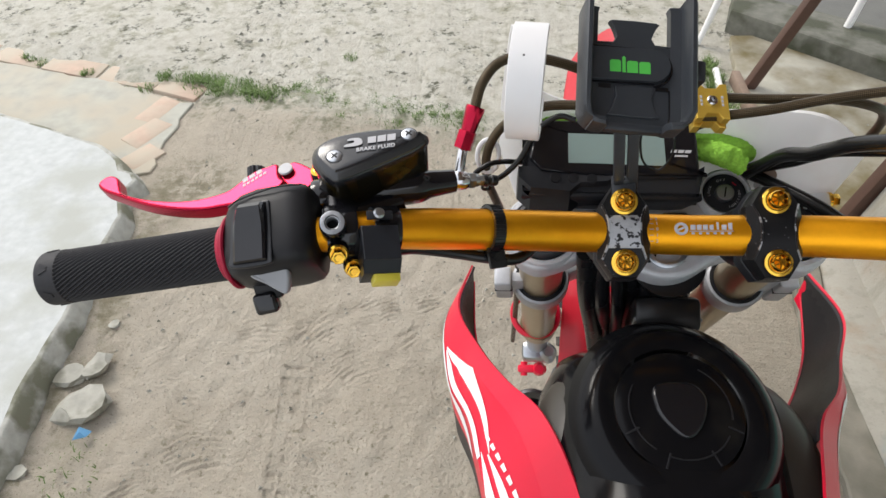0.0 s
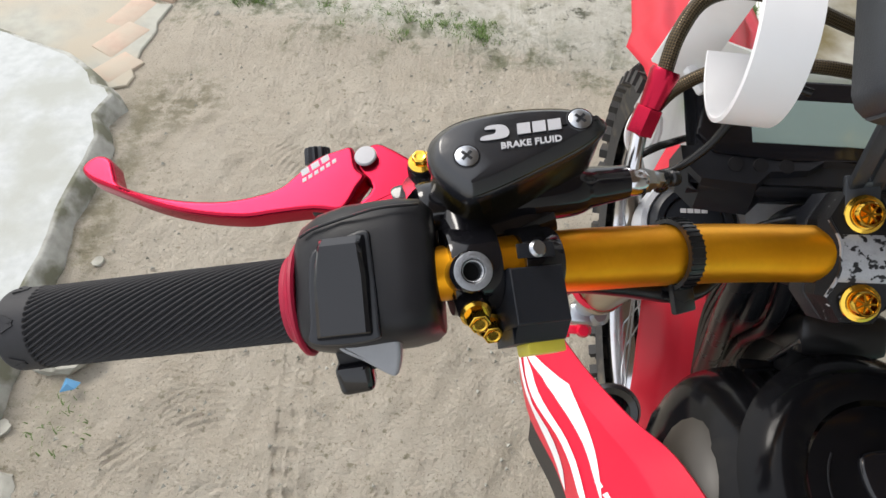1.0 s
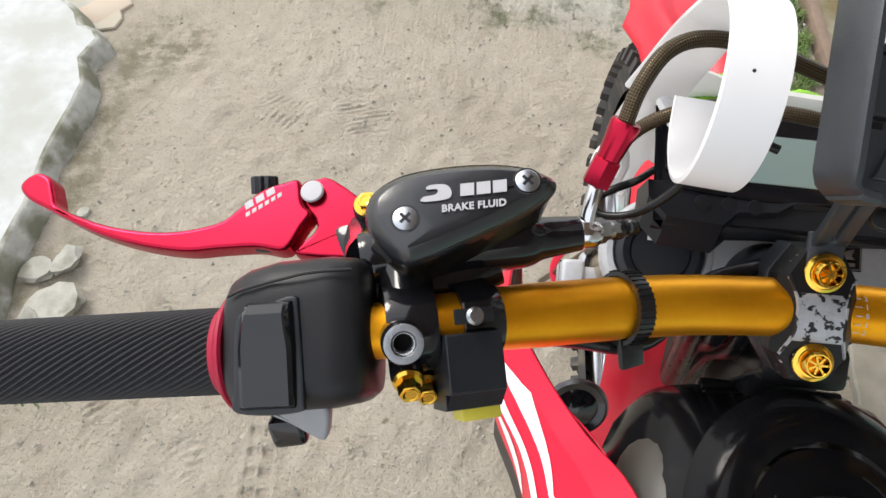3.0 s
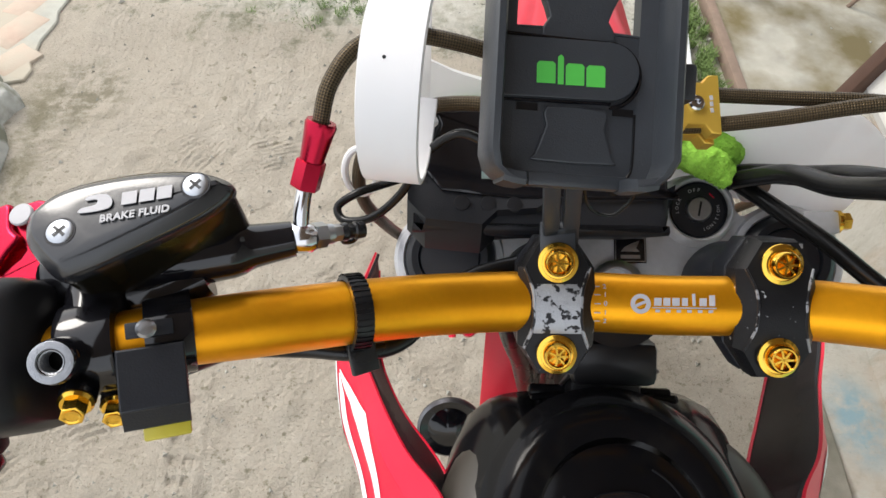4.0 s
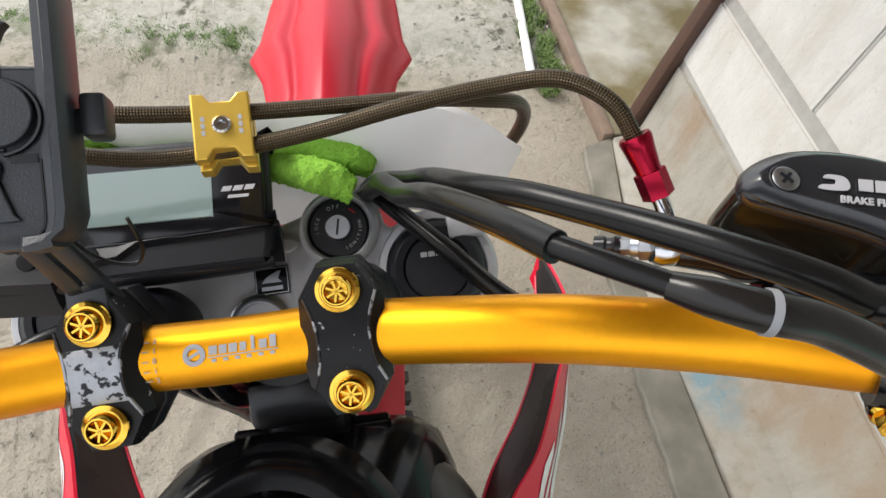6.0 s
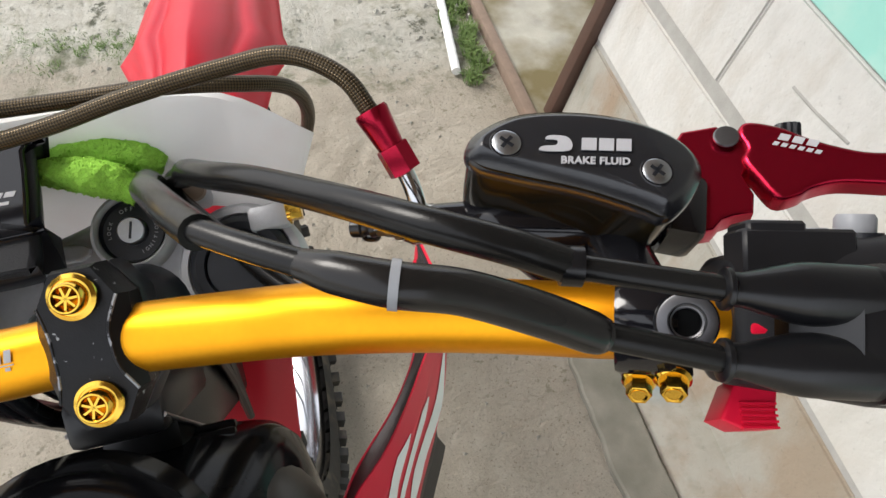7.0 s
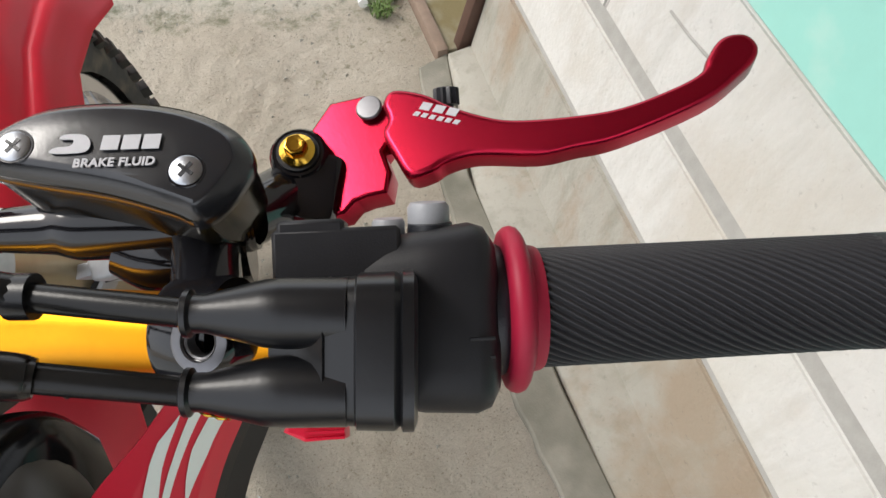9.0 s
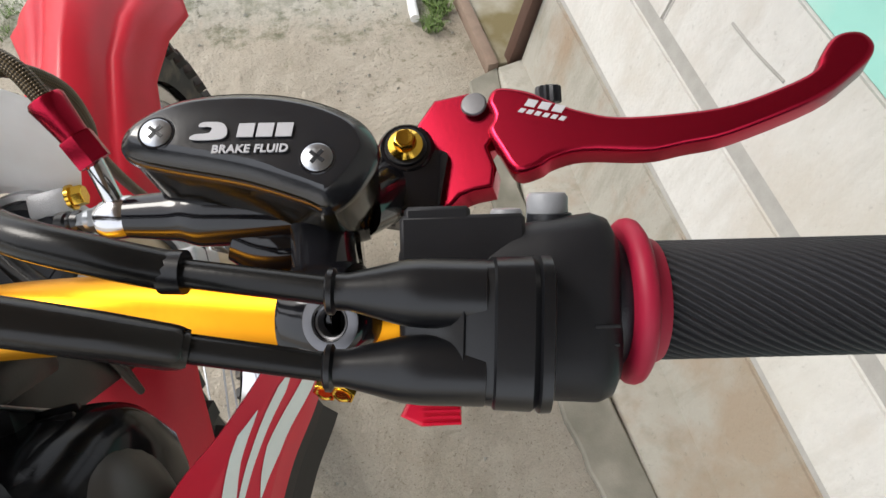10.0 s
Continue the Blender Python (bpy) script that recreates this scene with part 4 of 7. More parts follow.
        part("riser", joined(low, (riser, pose(0, 0.004, 0))), BLACK_SATIN, cap, "black bar riser", cm)
        for v in (-.0213, .0213):
            part("bolt", bolt(0.0062), GOLD, cap, "gold flanged bolt with star recess", cm @ pose(0, v, 0.0160))
    # cable ties and straps on the bar
    p, d = bar_at(-0.1485)
    sm = frame_m(p, d, (0, -0.3, 0.95))
    band = part("strap", lathe([(.0150, -.0042), (.0170, -.0040), (.0174, 0), (.0170, .0040), (.0150, .0042)], 40), RUBBER, BIKE, "black hook-and-loop strap round the bar", sm @ pose(0, 0, 0, 0, 90, 0))
    part("strap_tail", box(.013, .016, .0035, .001), RUBBER, band, "", sm @ pose(.002, -.019, -.004, 20, 0, 8))
    for k in range(20):
        part("rib", box(.0078, .0008, .0006), RUBBER, band, "", sm @ pose(0, 0, 0, k * 9 - 90, 0, 0) @ pose(0, 0, .0174))


def left_cluster():
    g = grip((-0.3160, -0.0388, 0.9517), (-0.4385, -0.0480, 0.9325), 0.0168, -1)
    p, d = bar_at(-0.319)
    ax = frame_m((-0.3205, -0.0392, 0.9510), (0.985, 0.079, 0.152), (0, -0.45, 0.89))
    part("grip_flange", lathe([(.012, .0030), (.0176, .0030), (.0184, .0038), (.0186, .0052), (.0198, .0058), (.0204, .0070), (.0226, .0076), (.0238, .0086), (.0240, .0098), (.0230, .0108), (.012, .0108)], 48), RED_RUBBER, g, "dark red rubber grip flange", ax @ pose(0, 0, 0, 0, 90, 0))
    # switch housing: rounded body lofted along the bar
    def section(x, w_back, w_front, up, down, k=5):
        pts = []
        for i in range(28):
            a = 2 * math.pi * i / 28
            c, s = math.cos(a), math.sin(a)
            e = 2 / k
            yy = math.copysign(abs(c) ** e, c) * (w_front if c > 0 else w_back)
            zz = math.copysign(abs(s) ** e, s) * (up if s > 0 else down)
            pts.append((x, yy, zz))
        return pts
    rows = [section(.008, .020, .025, .020, .018, 3), section(.011, .0225, .028, .0235, .021, 3.4), section(.019, .0240, .0312, .0275, .023, 4.0), section(.030, .0245, .0333, .0290, .024, 4.2), section(.050, .0240, .034, .0285, .024, 4.2), section(.059, .0225, .033, .0265, .023, 4), section(.0625, .020, .030, .023, .021, 3.4)]
    house = part("switch_housing", loft(rows), BLACK_MATT, BIKE, "black plastic handlebar switch housing", ax @ pose(0.002, 0, 0, -4, 0, 0), sharp=50)
    seam = tube([(.0125, .0195, .0243), (.020, .0215, .0276), (.036, .0245, .0290), (.046, .026, .0288), (.060, .0265, .0262)], .0006, 6)
    part("seam", seam, RUBBER, house, "", ax @ pose(0.002, 0, 0, -4, 0, 0))
    sock = prism(smooth_loop([(-.0105, -.020), (.0095, -.0205), (.0115, -.015), (.0105, .010), (.0085, .0165), (-.004, .0125), (-.0105, .009), (-.0115, -.012)], 5), 0, .0022, .001, 2)
    part("rocker_recess", sock, BLACK_SATIN, house, "", ax @ pose(.0315, .0015, .0276, -3, 0, 0) @ Matrix.Diagonal((1.12, 1.12, 1, 1)))
    rock_rows = []
    for y, z in ((-.0185, .001), (-.0175, .0035), (-.010, .0042), (.000, .0052), (.006, .0072), (.0105, .0078), (.0135, .005), (.0145, .001)):
        x0 = -.0088 + max(0, y) * .18
        x1 = .0088 - max(0, y) * .05
        rock_rows.append([(x0, y, 0), (x0 + .0008, y, z * .75), (x0 + .002, y, z), (x1 - .002, y, z), (x1 - .0008, y, z * .75), (x1, y, 0)])
    part("rocker_switch", loft(rock_rows), BLACK_GLOSS, house, "glossy black rocker switch", ax @ pose(.0315, .0015, .0289, -3, 0, 0) @ Matrix.Diagonal((1.22, 1.15, 1.0, 1)), sharp=30)
    blink = prism(smooth_loop([(-.013, .002), (.0, .0035), (.014, .0045), (.0185, .001), (.0175, -.012), (.0145, -.0165), (.008, -.0135), (.000, -.0085), (-.010, -.0035)], 5), 0, .0062, .002, 3)
    part("indicator_switch", blink, GREY_PLASTIC, house, "grey indicator switch", ax @ pose(.0345, -.0205, .0125, 28, 0, -6) @ Matrix.Scale(.80, 4))
    part("horn_button", joined(box(.015, .014, .012, .003, 3)), BLACK_GLOSS, house, "glossy black horn button", ax @ pose(.0250, -.0330, -.010, 30, 0, 5))
    part("horn_neck", box(.018, .016, .010, .003), BLACK_MATT, house, "", ax @ pose(.027, -.024, -.008, 30, 0, 5))
    # auxiliary switch: metal clip, box and yellow button
    p, d = bar_at(-0.2185)
    am = frame_m(p, d, (0, -0.45, 0.89))
    clip = part("auxiliary_switch", lathe([(.0132, -.0088), (.0152, -.0088), (.0156, -.0080), (.0156, .0080), (.0152, .0088), (.0132, .0088)], 40), BLACK_GLOSS, BIKE, "black auxiliary switch on a metal clip", am @ pose(0, 0, 0, 0, 90, 0))
    bx = frame_m((-0.2205, -0.0355, 0.9575), d, (0, -.41, .91)) @ Matrix.Diagonal((.88, 1, 1, 1))
    face = [(-.0135, -.0135), (.0135, -.0135), (.0135, .0095), (-.0135, .0095)]
    part("box", joined((prism(face, -.012, .0118, .0012, 2), None), (prism([(-.0132, -.0200), (.0132, -.0200), (.0132, -.0132), (-.0132, -.0132)], -.012, .0050, .0010, 2), None)), BLACK_SATIN, clip, "black plastic switch box", bx)
    part("box_facet", bm_from([(-.0133, -.0130, .0112), (.0133, -.0130, .0112), (.0131, -.0198, .0045), (-.0131, -.0198, .0045)], [(0, 1, 2, 3)]), BLACK_SATIN, clip, "", bx)
    part("button", box(.0190, .0065, .012, .001), YELLOW, clip, "yellow switch button", bx @ pose(.0035, -.0215, -.0020))
    part("screw", joined((lathe([(0, 0), (.0034, 0), (.0036, .0010), (.0026, .0022), (0, .0024)], 20), None), (lathe([(0, -.012), (.0020, -.012), (.0020, 0), (0, 0)], 12), None), (box(.0050, .0008, .0004), pose(0, 0, .0024, 0, 0, 30))), STEEL, clip, "steel clip screw", frame_m((-0.2190, -0.0270, 0.9775), d, (0, -.41, .91)))
    part("clip_tab", box(.0165, .006, .0014, .0005), BLACK_SATIN, clip, "", frame_m((-0.2190, -0.0255, 0.9748), d, (0, -.41, .91)))
    lettering("digits", "1107", 0.0036, BLACK_GLOSS, clip, bx @ pose(.01365, -.004, .0) @ pose(0, 0, 0, 90, 0, 90))
    part("lead", tube([(-.214, -.026, .944), (-.198, -.014, .934), (-.17, -.009, .925), (-.146, -.008, .920), (-.125, .004, .910), (-.10, .032, .915), (-.07, .046, .913), (-.04, .068, .89)], .0042, 10), RUBBER, clip, "black switch lead")


def cap_frame(o, inner, mirror):
    o, inner = Vector(o), Vector(inner)
    a = (inner - o).normalized()
    n = Vector((0, -0.2, 0.98))
    n = (n - a * n.dot(a)).normalized()
    b = n.cross(a) * (-1 if mirror else 1)
    m = Matrix((a, b, n)).transposed().to_4x4()
    m.translation = o
    return m, a, b, n


def master(side):
    """A brake or clutch master cylinder with its fluid reservoir, lever and hose end."""
    if side < 0:
        m, a, b, n = cap_frame((-0.2480, -0.0005, 1.0005), (-0.2028, 0.0187, 1.0045), False)
        k = 1.0
        pivot, tip = Vector((-0.2945, 0.0400, 0.9530)), Vector((-0.441, 0.046, 0.934))
        hole, gold, banjo = Vector((-0.2442, -0.0442, 0.9853)), Vector((-0.268, 0.0285, 0.966)), Vector((-0.171, 0.0265, 0.961))
        bar_x = -0.244
    else:
        m, a, b, n = cap_frame((0.2535, -0.0193, 1.0100), (0.2062, 0.0040, 1.0125), True)
        k = 1.05
        pivot, tip = Vector((0.322, 0.0215, 0.966)), Vector((0.4575, -0.0221, 1.0005))
        hole, gold, banjo = Vector((0.2445, -0.068, 0.995)), Vector((0.2885, 0.0105, 0.969)), Vector((0.1795, 0.009, 0.9695))
        bar_x = 0.244
    S = Matrix.Scale(k, 4)
    outline = smooth_loop([(-.0065, -.0140), (-.0128, -.001), (-.0135, .0075), (-.0085, .0158), (.0048, .0198), (.0261, .0172), (.0465, .0108), (.0585, .0025), (.0605, -.0040), (.0475, -.0098), (.0218, -.0138), (.0019, -.0158)], 5)
    if side > 0:
        outline = smooth_loop([(.0617, -.003), (.0595, .0055), (.0475, .0155), (.028, .0212), (.008, .0222), (-.0085, .0178), (-.0165, .0085), (-.0145, -.0018), (-.0095, -.0103), (-.0045, -.0138), (.003, -.012), (.022, -.0092), (.045, -.0086), (.057, -.0075)], 5)
    name = "clutch_master_cylinder" if side < 0 else "brake_master_cylinder"
    # cylinder body from under the reservoir to the hose end
    end = Vector((-0.262, 0.003, 0.963)) if side < 0 else Vector((0.262, -0.012, 0.968))
    ax_ = (banjo - end).normalized()
    cyl = tube([end - ax_ * .006, end, end + ax_ * .03, banjo - ax_ * .030, banjo - ax_ * .020, banjo - ax_ * .003], [.0118, .0128, .0128, .0122, .0095, .0078], 28, 6)
    body = part(name, cyl, BLACK_GLOSS, BIKE, "gloss black hydraulic master cylinder with red lever")
    # reservoir, cap and screws
    c2 = Vector((.022, .0015))
    dp = 1.18 if side < 0 else 1.0
    def ring(scale, z, dx=0.0):
        return [(c2.x + (p.x - c2.x) * scale + dx, c2.y + (p.y - c2.y) * scale, z) for p in outline]
    def inset(d, z):
        """The cap's outline drawn in by d."""
        k = len(outline)
        out = []
        for i, p in enumerate(outline):
            t = (outline[(i + 1) % k] - outline[i - 1]).normalized()
            nn = Vector((-t.y, t.x))
            if nn.dot(c2 - p) < 0:
                nn = -nn
            out.append((p.x + nn.x * d, p.y + nn.y * d, z))
        return out
    tank = loft([ring(.84, -.0450 * dp), ring(.92, -.0435 * dp), ring(.962, -.0390 * dp), ring(.974, -.028), ring(.978, -.012), ring(.975, -.0045)])
    web = tube([end + Vector((0, -.008, -.010)), end + ax_ * .03 + Vector((0, -.010, -.010)), banjo - ax_ * .040 + Vector((0, -.006, -.006))], [.0125, .0135, .0100], 20, 5)
    part("body_web", web, BLACK_GLOSS, body, "")
    part("reservoir", tank, SMOKE, body, "smoky amber fluid reservoir", m @ S)
    part("reservoir_cap", loft([ring(.96, -.0105), ring(1.005, -.0100), ring(1.012, -.0085), inset(-.0001, -.0060), inset(.0006, -.0046), inset(.0038, -.0010), inset(.0046, -.0003), inset(.0054, .0), ring(.45, .0002)]), CAP, body, "gloss black reservoir cap", m @ S, sharp=32)
    for u in (0.0, 0.0492):
        part("screw_boss", lathe([(0, .0001), (.0056, .0001), (.0053, .0004), (0, .0004)], 28), BLACK_GLOSS, body, "", m @ S @ pose(u, 0, 0))
        part("screw", lathe([(0, .0002), (.0047, .0002), (.0047, .0006), (.0040, .0010), (0, .0011)], 28), STEEL, body, "bright cross-head screw", m @ S @ pose(u, 0, 0))
        part("screw_slot", joined((box(.0052, .0012, .0003), pose(0, 0, .0011, 0, 0, 28)), (box(.0052, .0012, .0003), pose(0, 0, .0011, 0, 0, 118))), BLACK_SATIN, body, "", m @ S @ pose(u, 0, 0))
    # print on the cap: a plain emblem of slanted bars and the words below it
    sx = -1 if side > 0 else 1
    flip = Matrix.Diagonal((sx, 1, 1, 1))
    tm = m @ S @ pose(0.0245 if side < 0 else 0.0240, 0.0035 + (0.0013 if side > 0 else 0.0004), 0.0008) @ flip @ pose(0, 0, 0, 0, 0, 11 if side > 0 else -12) @ Matrix.Scale(1.33 if side < 0 else 1.22, 4)
    em = joined((prism(smooth_loop([(-.0125, -.0022), (-.0095, -.0026), (-.0045, -.0022), (-.0035, 0), (-.0050, .0022), (-.0095, .0024), (-.0105, .0012), (-.0075, .0010), (-.0080, -.0006), (-.0115, -.0010)], 3), 0, .0003), None))
    part("emblem", em, WHITE_PRINT, body, "white printed emblem", tm)
    for j in range(3):
        bar_ = prism([(-.0012 + j * .0047, -.0019), (.0028 + j * .0047, -.0019), (.0033 + j * .0047, .0019), (-.0007 + j * .0047, .0019)], 0, .0003)
        part("emblem_bar", bar_, WHITE_PRINT, body, "", tm)
    lettering("cap_lettering", "BRAKE FLUID", 0.0030, WHITE_PRINT, body, tm @ pose(.0022, -.0052, .0001) , 0.0002, 0.00009, 0.12, 1.05)
    # clamp round the bar with the mirror hole
    p, d = bar_at(bar_x)
    cm = frame_m(p, d, hole - p)
    part("bar_clamp", lathe([(.0115, -.010), (.0178, -.010), (.0185, -.008), (.0185, .008), (.0178, .010), (.0115, .010)], 36), BLACK_GLOSS, body, "gloss black clamp", cm @ pose(0, 0, 0, 0, 90, 0))
    arm = tube([p + (hole - p) * 0.15, p * .5 + (end + ax_ * .012) * .5 + Vector((0, 0, .002)), end + ax_ * .012], [.0125, .0115, .0120], 20, 6)
    part("arm", arm, BLACK_GLOSS, body, "")
    part("perch_arm", tube([end, end * .5 + gold * .5 + Vector((0, 0, -.012)), gold + Vector((0, 0, -.022))], [.0120, .0125, .0130], 20, 5), BLACK_GLOSS, body, "")
    up = (hole - p).normalized()
    hm = frame_m(hole, d, up * 0.7 + Vector((0, -0.25, 0.45))) @ Matrix.Scale(.80 if side < 0 else 1.0, 4)
    part("mirror_boss", lathe([(.0052, -.012), (.0052, -.0006), (.0060, .0), (.0088, .0), (.0098, -.0012), (.0102, -.006), (.0098, -.026), (0, -.026)], 36), BLACK_GLOSS, body, "threaded mirror hole boss", hm)
    th = [(.0092, .0001), (.0086, .0003), (.0060, .0003), (.0054, -.0006)] + [(.0052 if k % 2 else .0046, -.0010 - .0008 * k) for k in range(14)]
    part("mirror_thread", lathe(th, 30), GRIT_STEEL if side < 0 else DARK_THREAD, body, "bare metal threaded hole", hm, sharp=20)
    part("bore", lathe([(.0050, -.0118), (0, -.0118)], 24), HOLE, body, "", hm)
    for q in (((-.241, -.055, .967), (-.2345, -.0495, .949)) if side < 0 else ((.2425, -.0801, .970), (.2365, -.0735, .958))):
        seat = frame_m(Vector(q), d, (0.0, -.92, .38))
        part("clamp_bolt", joined(hexhead(.0045, .006), (lathe([(0, -.002), (.0058, -.002), (.0062, -.0008), (.0052, .0004), (0, .0004)], 20), None), (lathe([(.0022, .0061), (.0030, .0063), (.0022, .0030), (0, .0030)], 12), None)), GOLD, body, "gold hex bolt", seat @ pose(0, 0, -.004))
        part("clamp_lug", lathe([(0, -.030), (.0062, -.030), (.0066, -.008), (.0060, -.006), (0, -.006)], 20), BLACK_GLOSS, body, "", seat)
    # lever bracket and pivot
    ez = Vector((-0.12, -0.2, 0.97) if side < 0 else (-0.274, -0.094, 0.957)).normalized()
    lm = frame_m(pivot, (tip - pivot) * (1 if side > 0 else -1), ez)
    flip2 = Matrix.Diagonal((side, 1, 1, 1))
    lv = lm @ flip2 if side < 0 else lm
    if side < 0:
        L = [(0.1483, -0.003), (0.146, 0.0025), (0.1405, 0.0051), (0.1335, 0.0021), (0.1289, -0.0063), (0.1229, -0.0134), (0.0959, -0.021), (0.0671, -0.0227), (0.0434, -0.0173), (0.034, -0.0093), (0.0248, 0.0001), (0.0147, 0.0046), (0.0074, 0.0058), (0.0038, -0.0055), (-0.001, -0.0105), (0.0021, -0.0171), (0.0082, -0.0287), (0.0226, -0.0281), (0.0406, -0.0316), (0.056, -0.035), (0.0787, -0.0331), (0.1035, -0.0252), (0.1303, -0.014), (0.1425, -0.0088)]
        K = [(0.0067, 0.0052), (0, 0.008), (-0.0074, 0.0083), (-0.0260, -0.0040), (-0.029, -0.0120), (-0.031, -0.0230), (-0.0264, -0.0300), (0.0015, -0.0302), (0.0034, -0.0263), (-0.004, -0.016), (0.0038, -0.0055)]
    else:
        L = [(0.1483, -0.0004), (0.1458, 0.0048), (0.1404, 0.0063), (0.135, 0.0044), (0.1295, -0.0027), (0.127, -0.0073), (0.1177, -0.0116), (0.0968, -0.0168), (0.0764, -0.0169), (0.0557, -0.0146), (0.0433, -0.0099), (0.0328, -0.004), (0.0221, 0.0035), (0.0096, 0.0074), (0.0051, 0.0013), (0.007, -0.006), (0.0046, -0.012), (0.0085, -0.0218), (0.0143, -0.0325), (0.0233, -0.0319), (0.029, -0.0291), (0.0409, -0.0293), (0.0632, -0.0345), (0.0777, -0.0336), (0.0941, -0.0309), (0.1255, -0.0198), (0.1411, -0.0102), (0.1467, -0.0051)]
        K = [(-0.0300, -0.010), (-0.0175, 0.0073), (-0.0023, 0.0083), (0.009, -0.0008), (0.0087, -0.0128), (0.0042, -0.0185), (0.0069, -0.0279), (0.005, -0.0366), (-0.003, -0.0373), (-0.008, -0.0386), (-0.0122, -0.043), (-0.0215, -0.0437), (-0.027, -0.024)]
    ol = smooth_loop([(u, v + (.0030 * min(1, max(0, (u - .03) / .02)) * min(1, max(0, (.112 - u) / .03)) if k > 14 else 0.0)) for k, (u, v) in enumerate(L)], 4)
    lever = part("lever", prism(ol, -.0055, .0050, .0019 if side < 0 else .0026, 3), RED_ANO, body, "red anodised folding lever", lv, sharp=50)
    part("pivot_bolt", lathe([(0, .005), (.0054, .005), (.0054, .0058), (.0048, .0064), (0, .0066)], 28), WHITE_PRINT if side < 0 else DARK_THREAD, lever, "flat pivot bolt head", lv)
    part("adjuster_knob", joined((prism([((.0066 if k % 2 else .0056) * math.cos(k * math.pi / 12), (.0066 if k % 2 else .0056) * math.sin(k * math.pi / 12)) for k in range(24)], 0, .0085, .0012, 2), None), (lathe([(0, -.006), (.0035, -.006), (.0035, 0), (0, 0)], 12), None)), BLACK_SATIN, lever, "knurled black reach adjuster", lv @ (pose(.0275, .0030, -.006) if side < 0 else pose(.0295, .0040, -.0085) @ Matrix.Scale(.84, 4)) @ pose(0, 0, 0, -66, 10, 0))
    for row, (w, h, cnt) in enumerate(((.0042, .0034, 3), (.0022, .0020, 6))):
        for j in range(cnt):
            bar_ = prism([(0, 0), (w, 0), (w + .0008, h), (.0008, h)], 0, .0002)
            at = pose(.0225, -.0065, .00505) @ Matrix.Diagonal((-1, 1, 1, 1)) @ pose(0, 0, 0, 0, 0, 37) if side < 0 else pose(.0275, -.0085, .00505, 0, 0, -23)
            part("lever_print", bar_, WHITE_PRINT, lever, "", lv @ at @ pose((w + .0007) * (j - cnt / 2) * 1.15, .0012 - row * .0032, 0))
    part("lever_slot", box(.008, .003, .0042, .001), BLACK_SATIN, lever, "", lv @ pose(.020, -.0272, -.0005))
    part("lever_bracket", prism(smooth_loop(K, 3) if side < 0 else smooth_loop(K, 1), -.0085, .0040, .0016, 2), RED_ANO, body, "red anodised lever bracket", lv @ pose(0, 0, -.0012), sharp=45)
    part("perch", joined((box(.026, .030 if side > 0 else .022, .026, .004, 2), frame_m(gold + Vector((0, -.010 if side > 0 else -.008, -.017 if side > 0 else -.024)), a, n)), (lathe([(0, -.012), (.0125, -.012), (.0115, -.003), (.0100, -.001), (0, -.001)], 28), frame_m(gold, EX, n) @ Matrix.Scale(1.0 if side > 0 else .58, 4))), BLACK_GLOSS, body, "")
    part("perch_washer", lathe([(0, -.006), (.0100, -.006), (.0092, 0), (0, 0)], 28), BLACK_SATIN, body, "", frame_m(gold, EX, n) @ Matrix.Scale(.9 if side > 0 else .66, 4))
    part("perch_bolt", joined(lathe([(0, 0), (.0072, 0), (.0075, .0012), (.0062, .0022), (.0050, .003), (.0050, .0025), (0, .0025)], 28), (hexhead(.0047, .007), None), (lathe([(.0020, .0071), (.0034, .0073), (.0020, .0045), (0, .0045)], 12), None)), GOLD, body, "gold perch bolt", frame_m(gold, EX, n) @ Matrix.Scale(.78 if side < 0 else .92, 4))
    # banjo, nuts and bleed nipple
    bd = (banjo - gold).normalized()
    bm_ = frame_m(banjo, bd, (0, 0, 1)) @ pose(0, 0, 0, 0, 90, 0)
    part("banjo", lathe([(0, -.010), (.0060, -.010), (.0085, -.0065), (.0095, 0), (.0085, .0065), (.0060, .010), (0, .010)], 28), CHROME, body, "chrome banjo fitting", bm_ @ Matrix.Scale(.74 if side < 0 else .85, 4))
    out = Vector((0.75 * -side, 0.35, -0.28)).normalized()
    nm = frame_m(banjo + out * .006, out, (0, 0, 1)) @ pose(0, 0, 0, 0, 90, 0) @ Matrix.Scale(.80, 4)
    part("banjo_bolt", joined(hexhead(.0074, .007), (lathe([(0, .007), (.0058, .007), (.0056, .011), (0, .011)], 20), None), (hexhead(.0050, .006), pose(0, 0, .011))), STEEL, body, "zinc banjo bolt", nm)
    part("nipple_cap", joined((lathe([(0, .016), (.0048, .016), (.0055, .019), (.0042, .021), (.0042, .0235), (.0052, .0245), (.0048, .030), (0, .031)], 20), None), (tube([(0.004, 0, .018), (.009, 0, .020), (.009, 0, .026), (.003, 0, .027)], .0016, 8, 4), None)), RUBBER, body, "black rubber bleed nipple cap", nm)
    return body, banjo


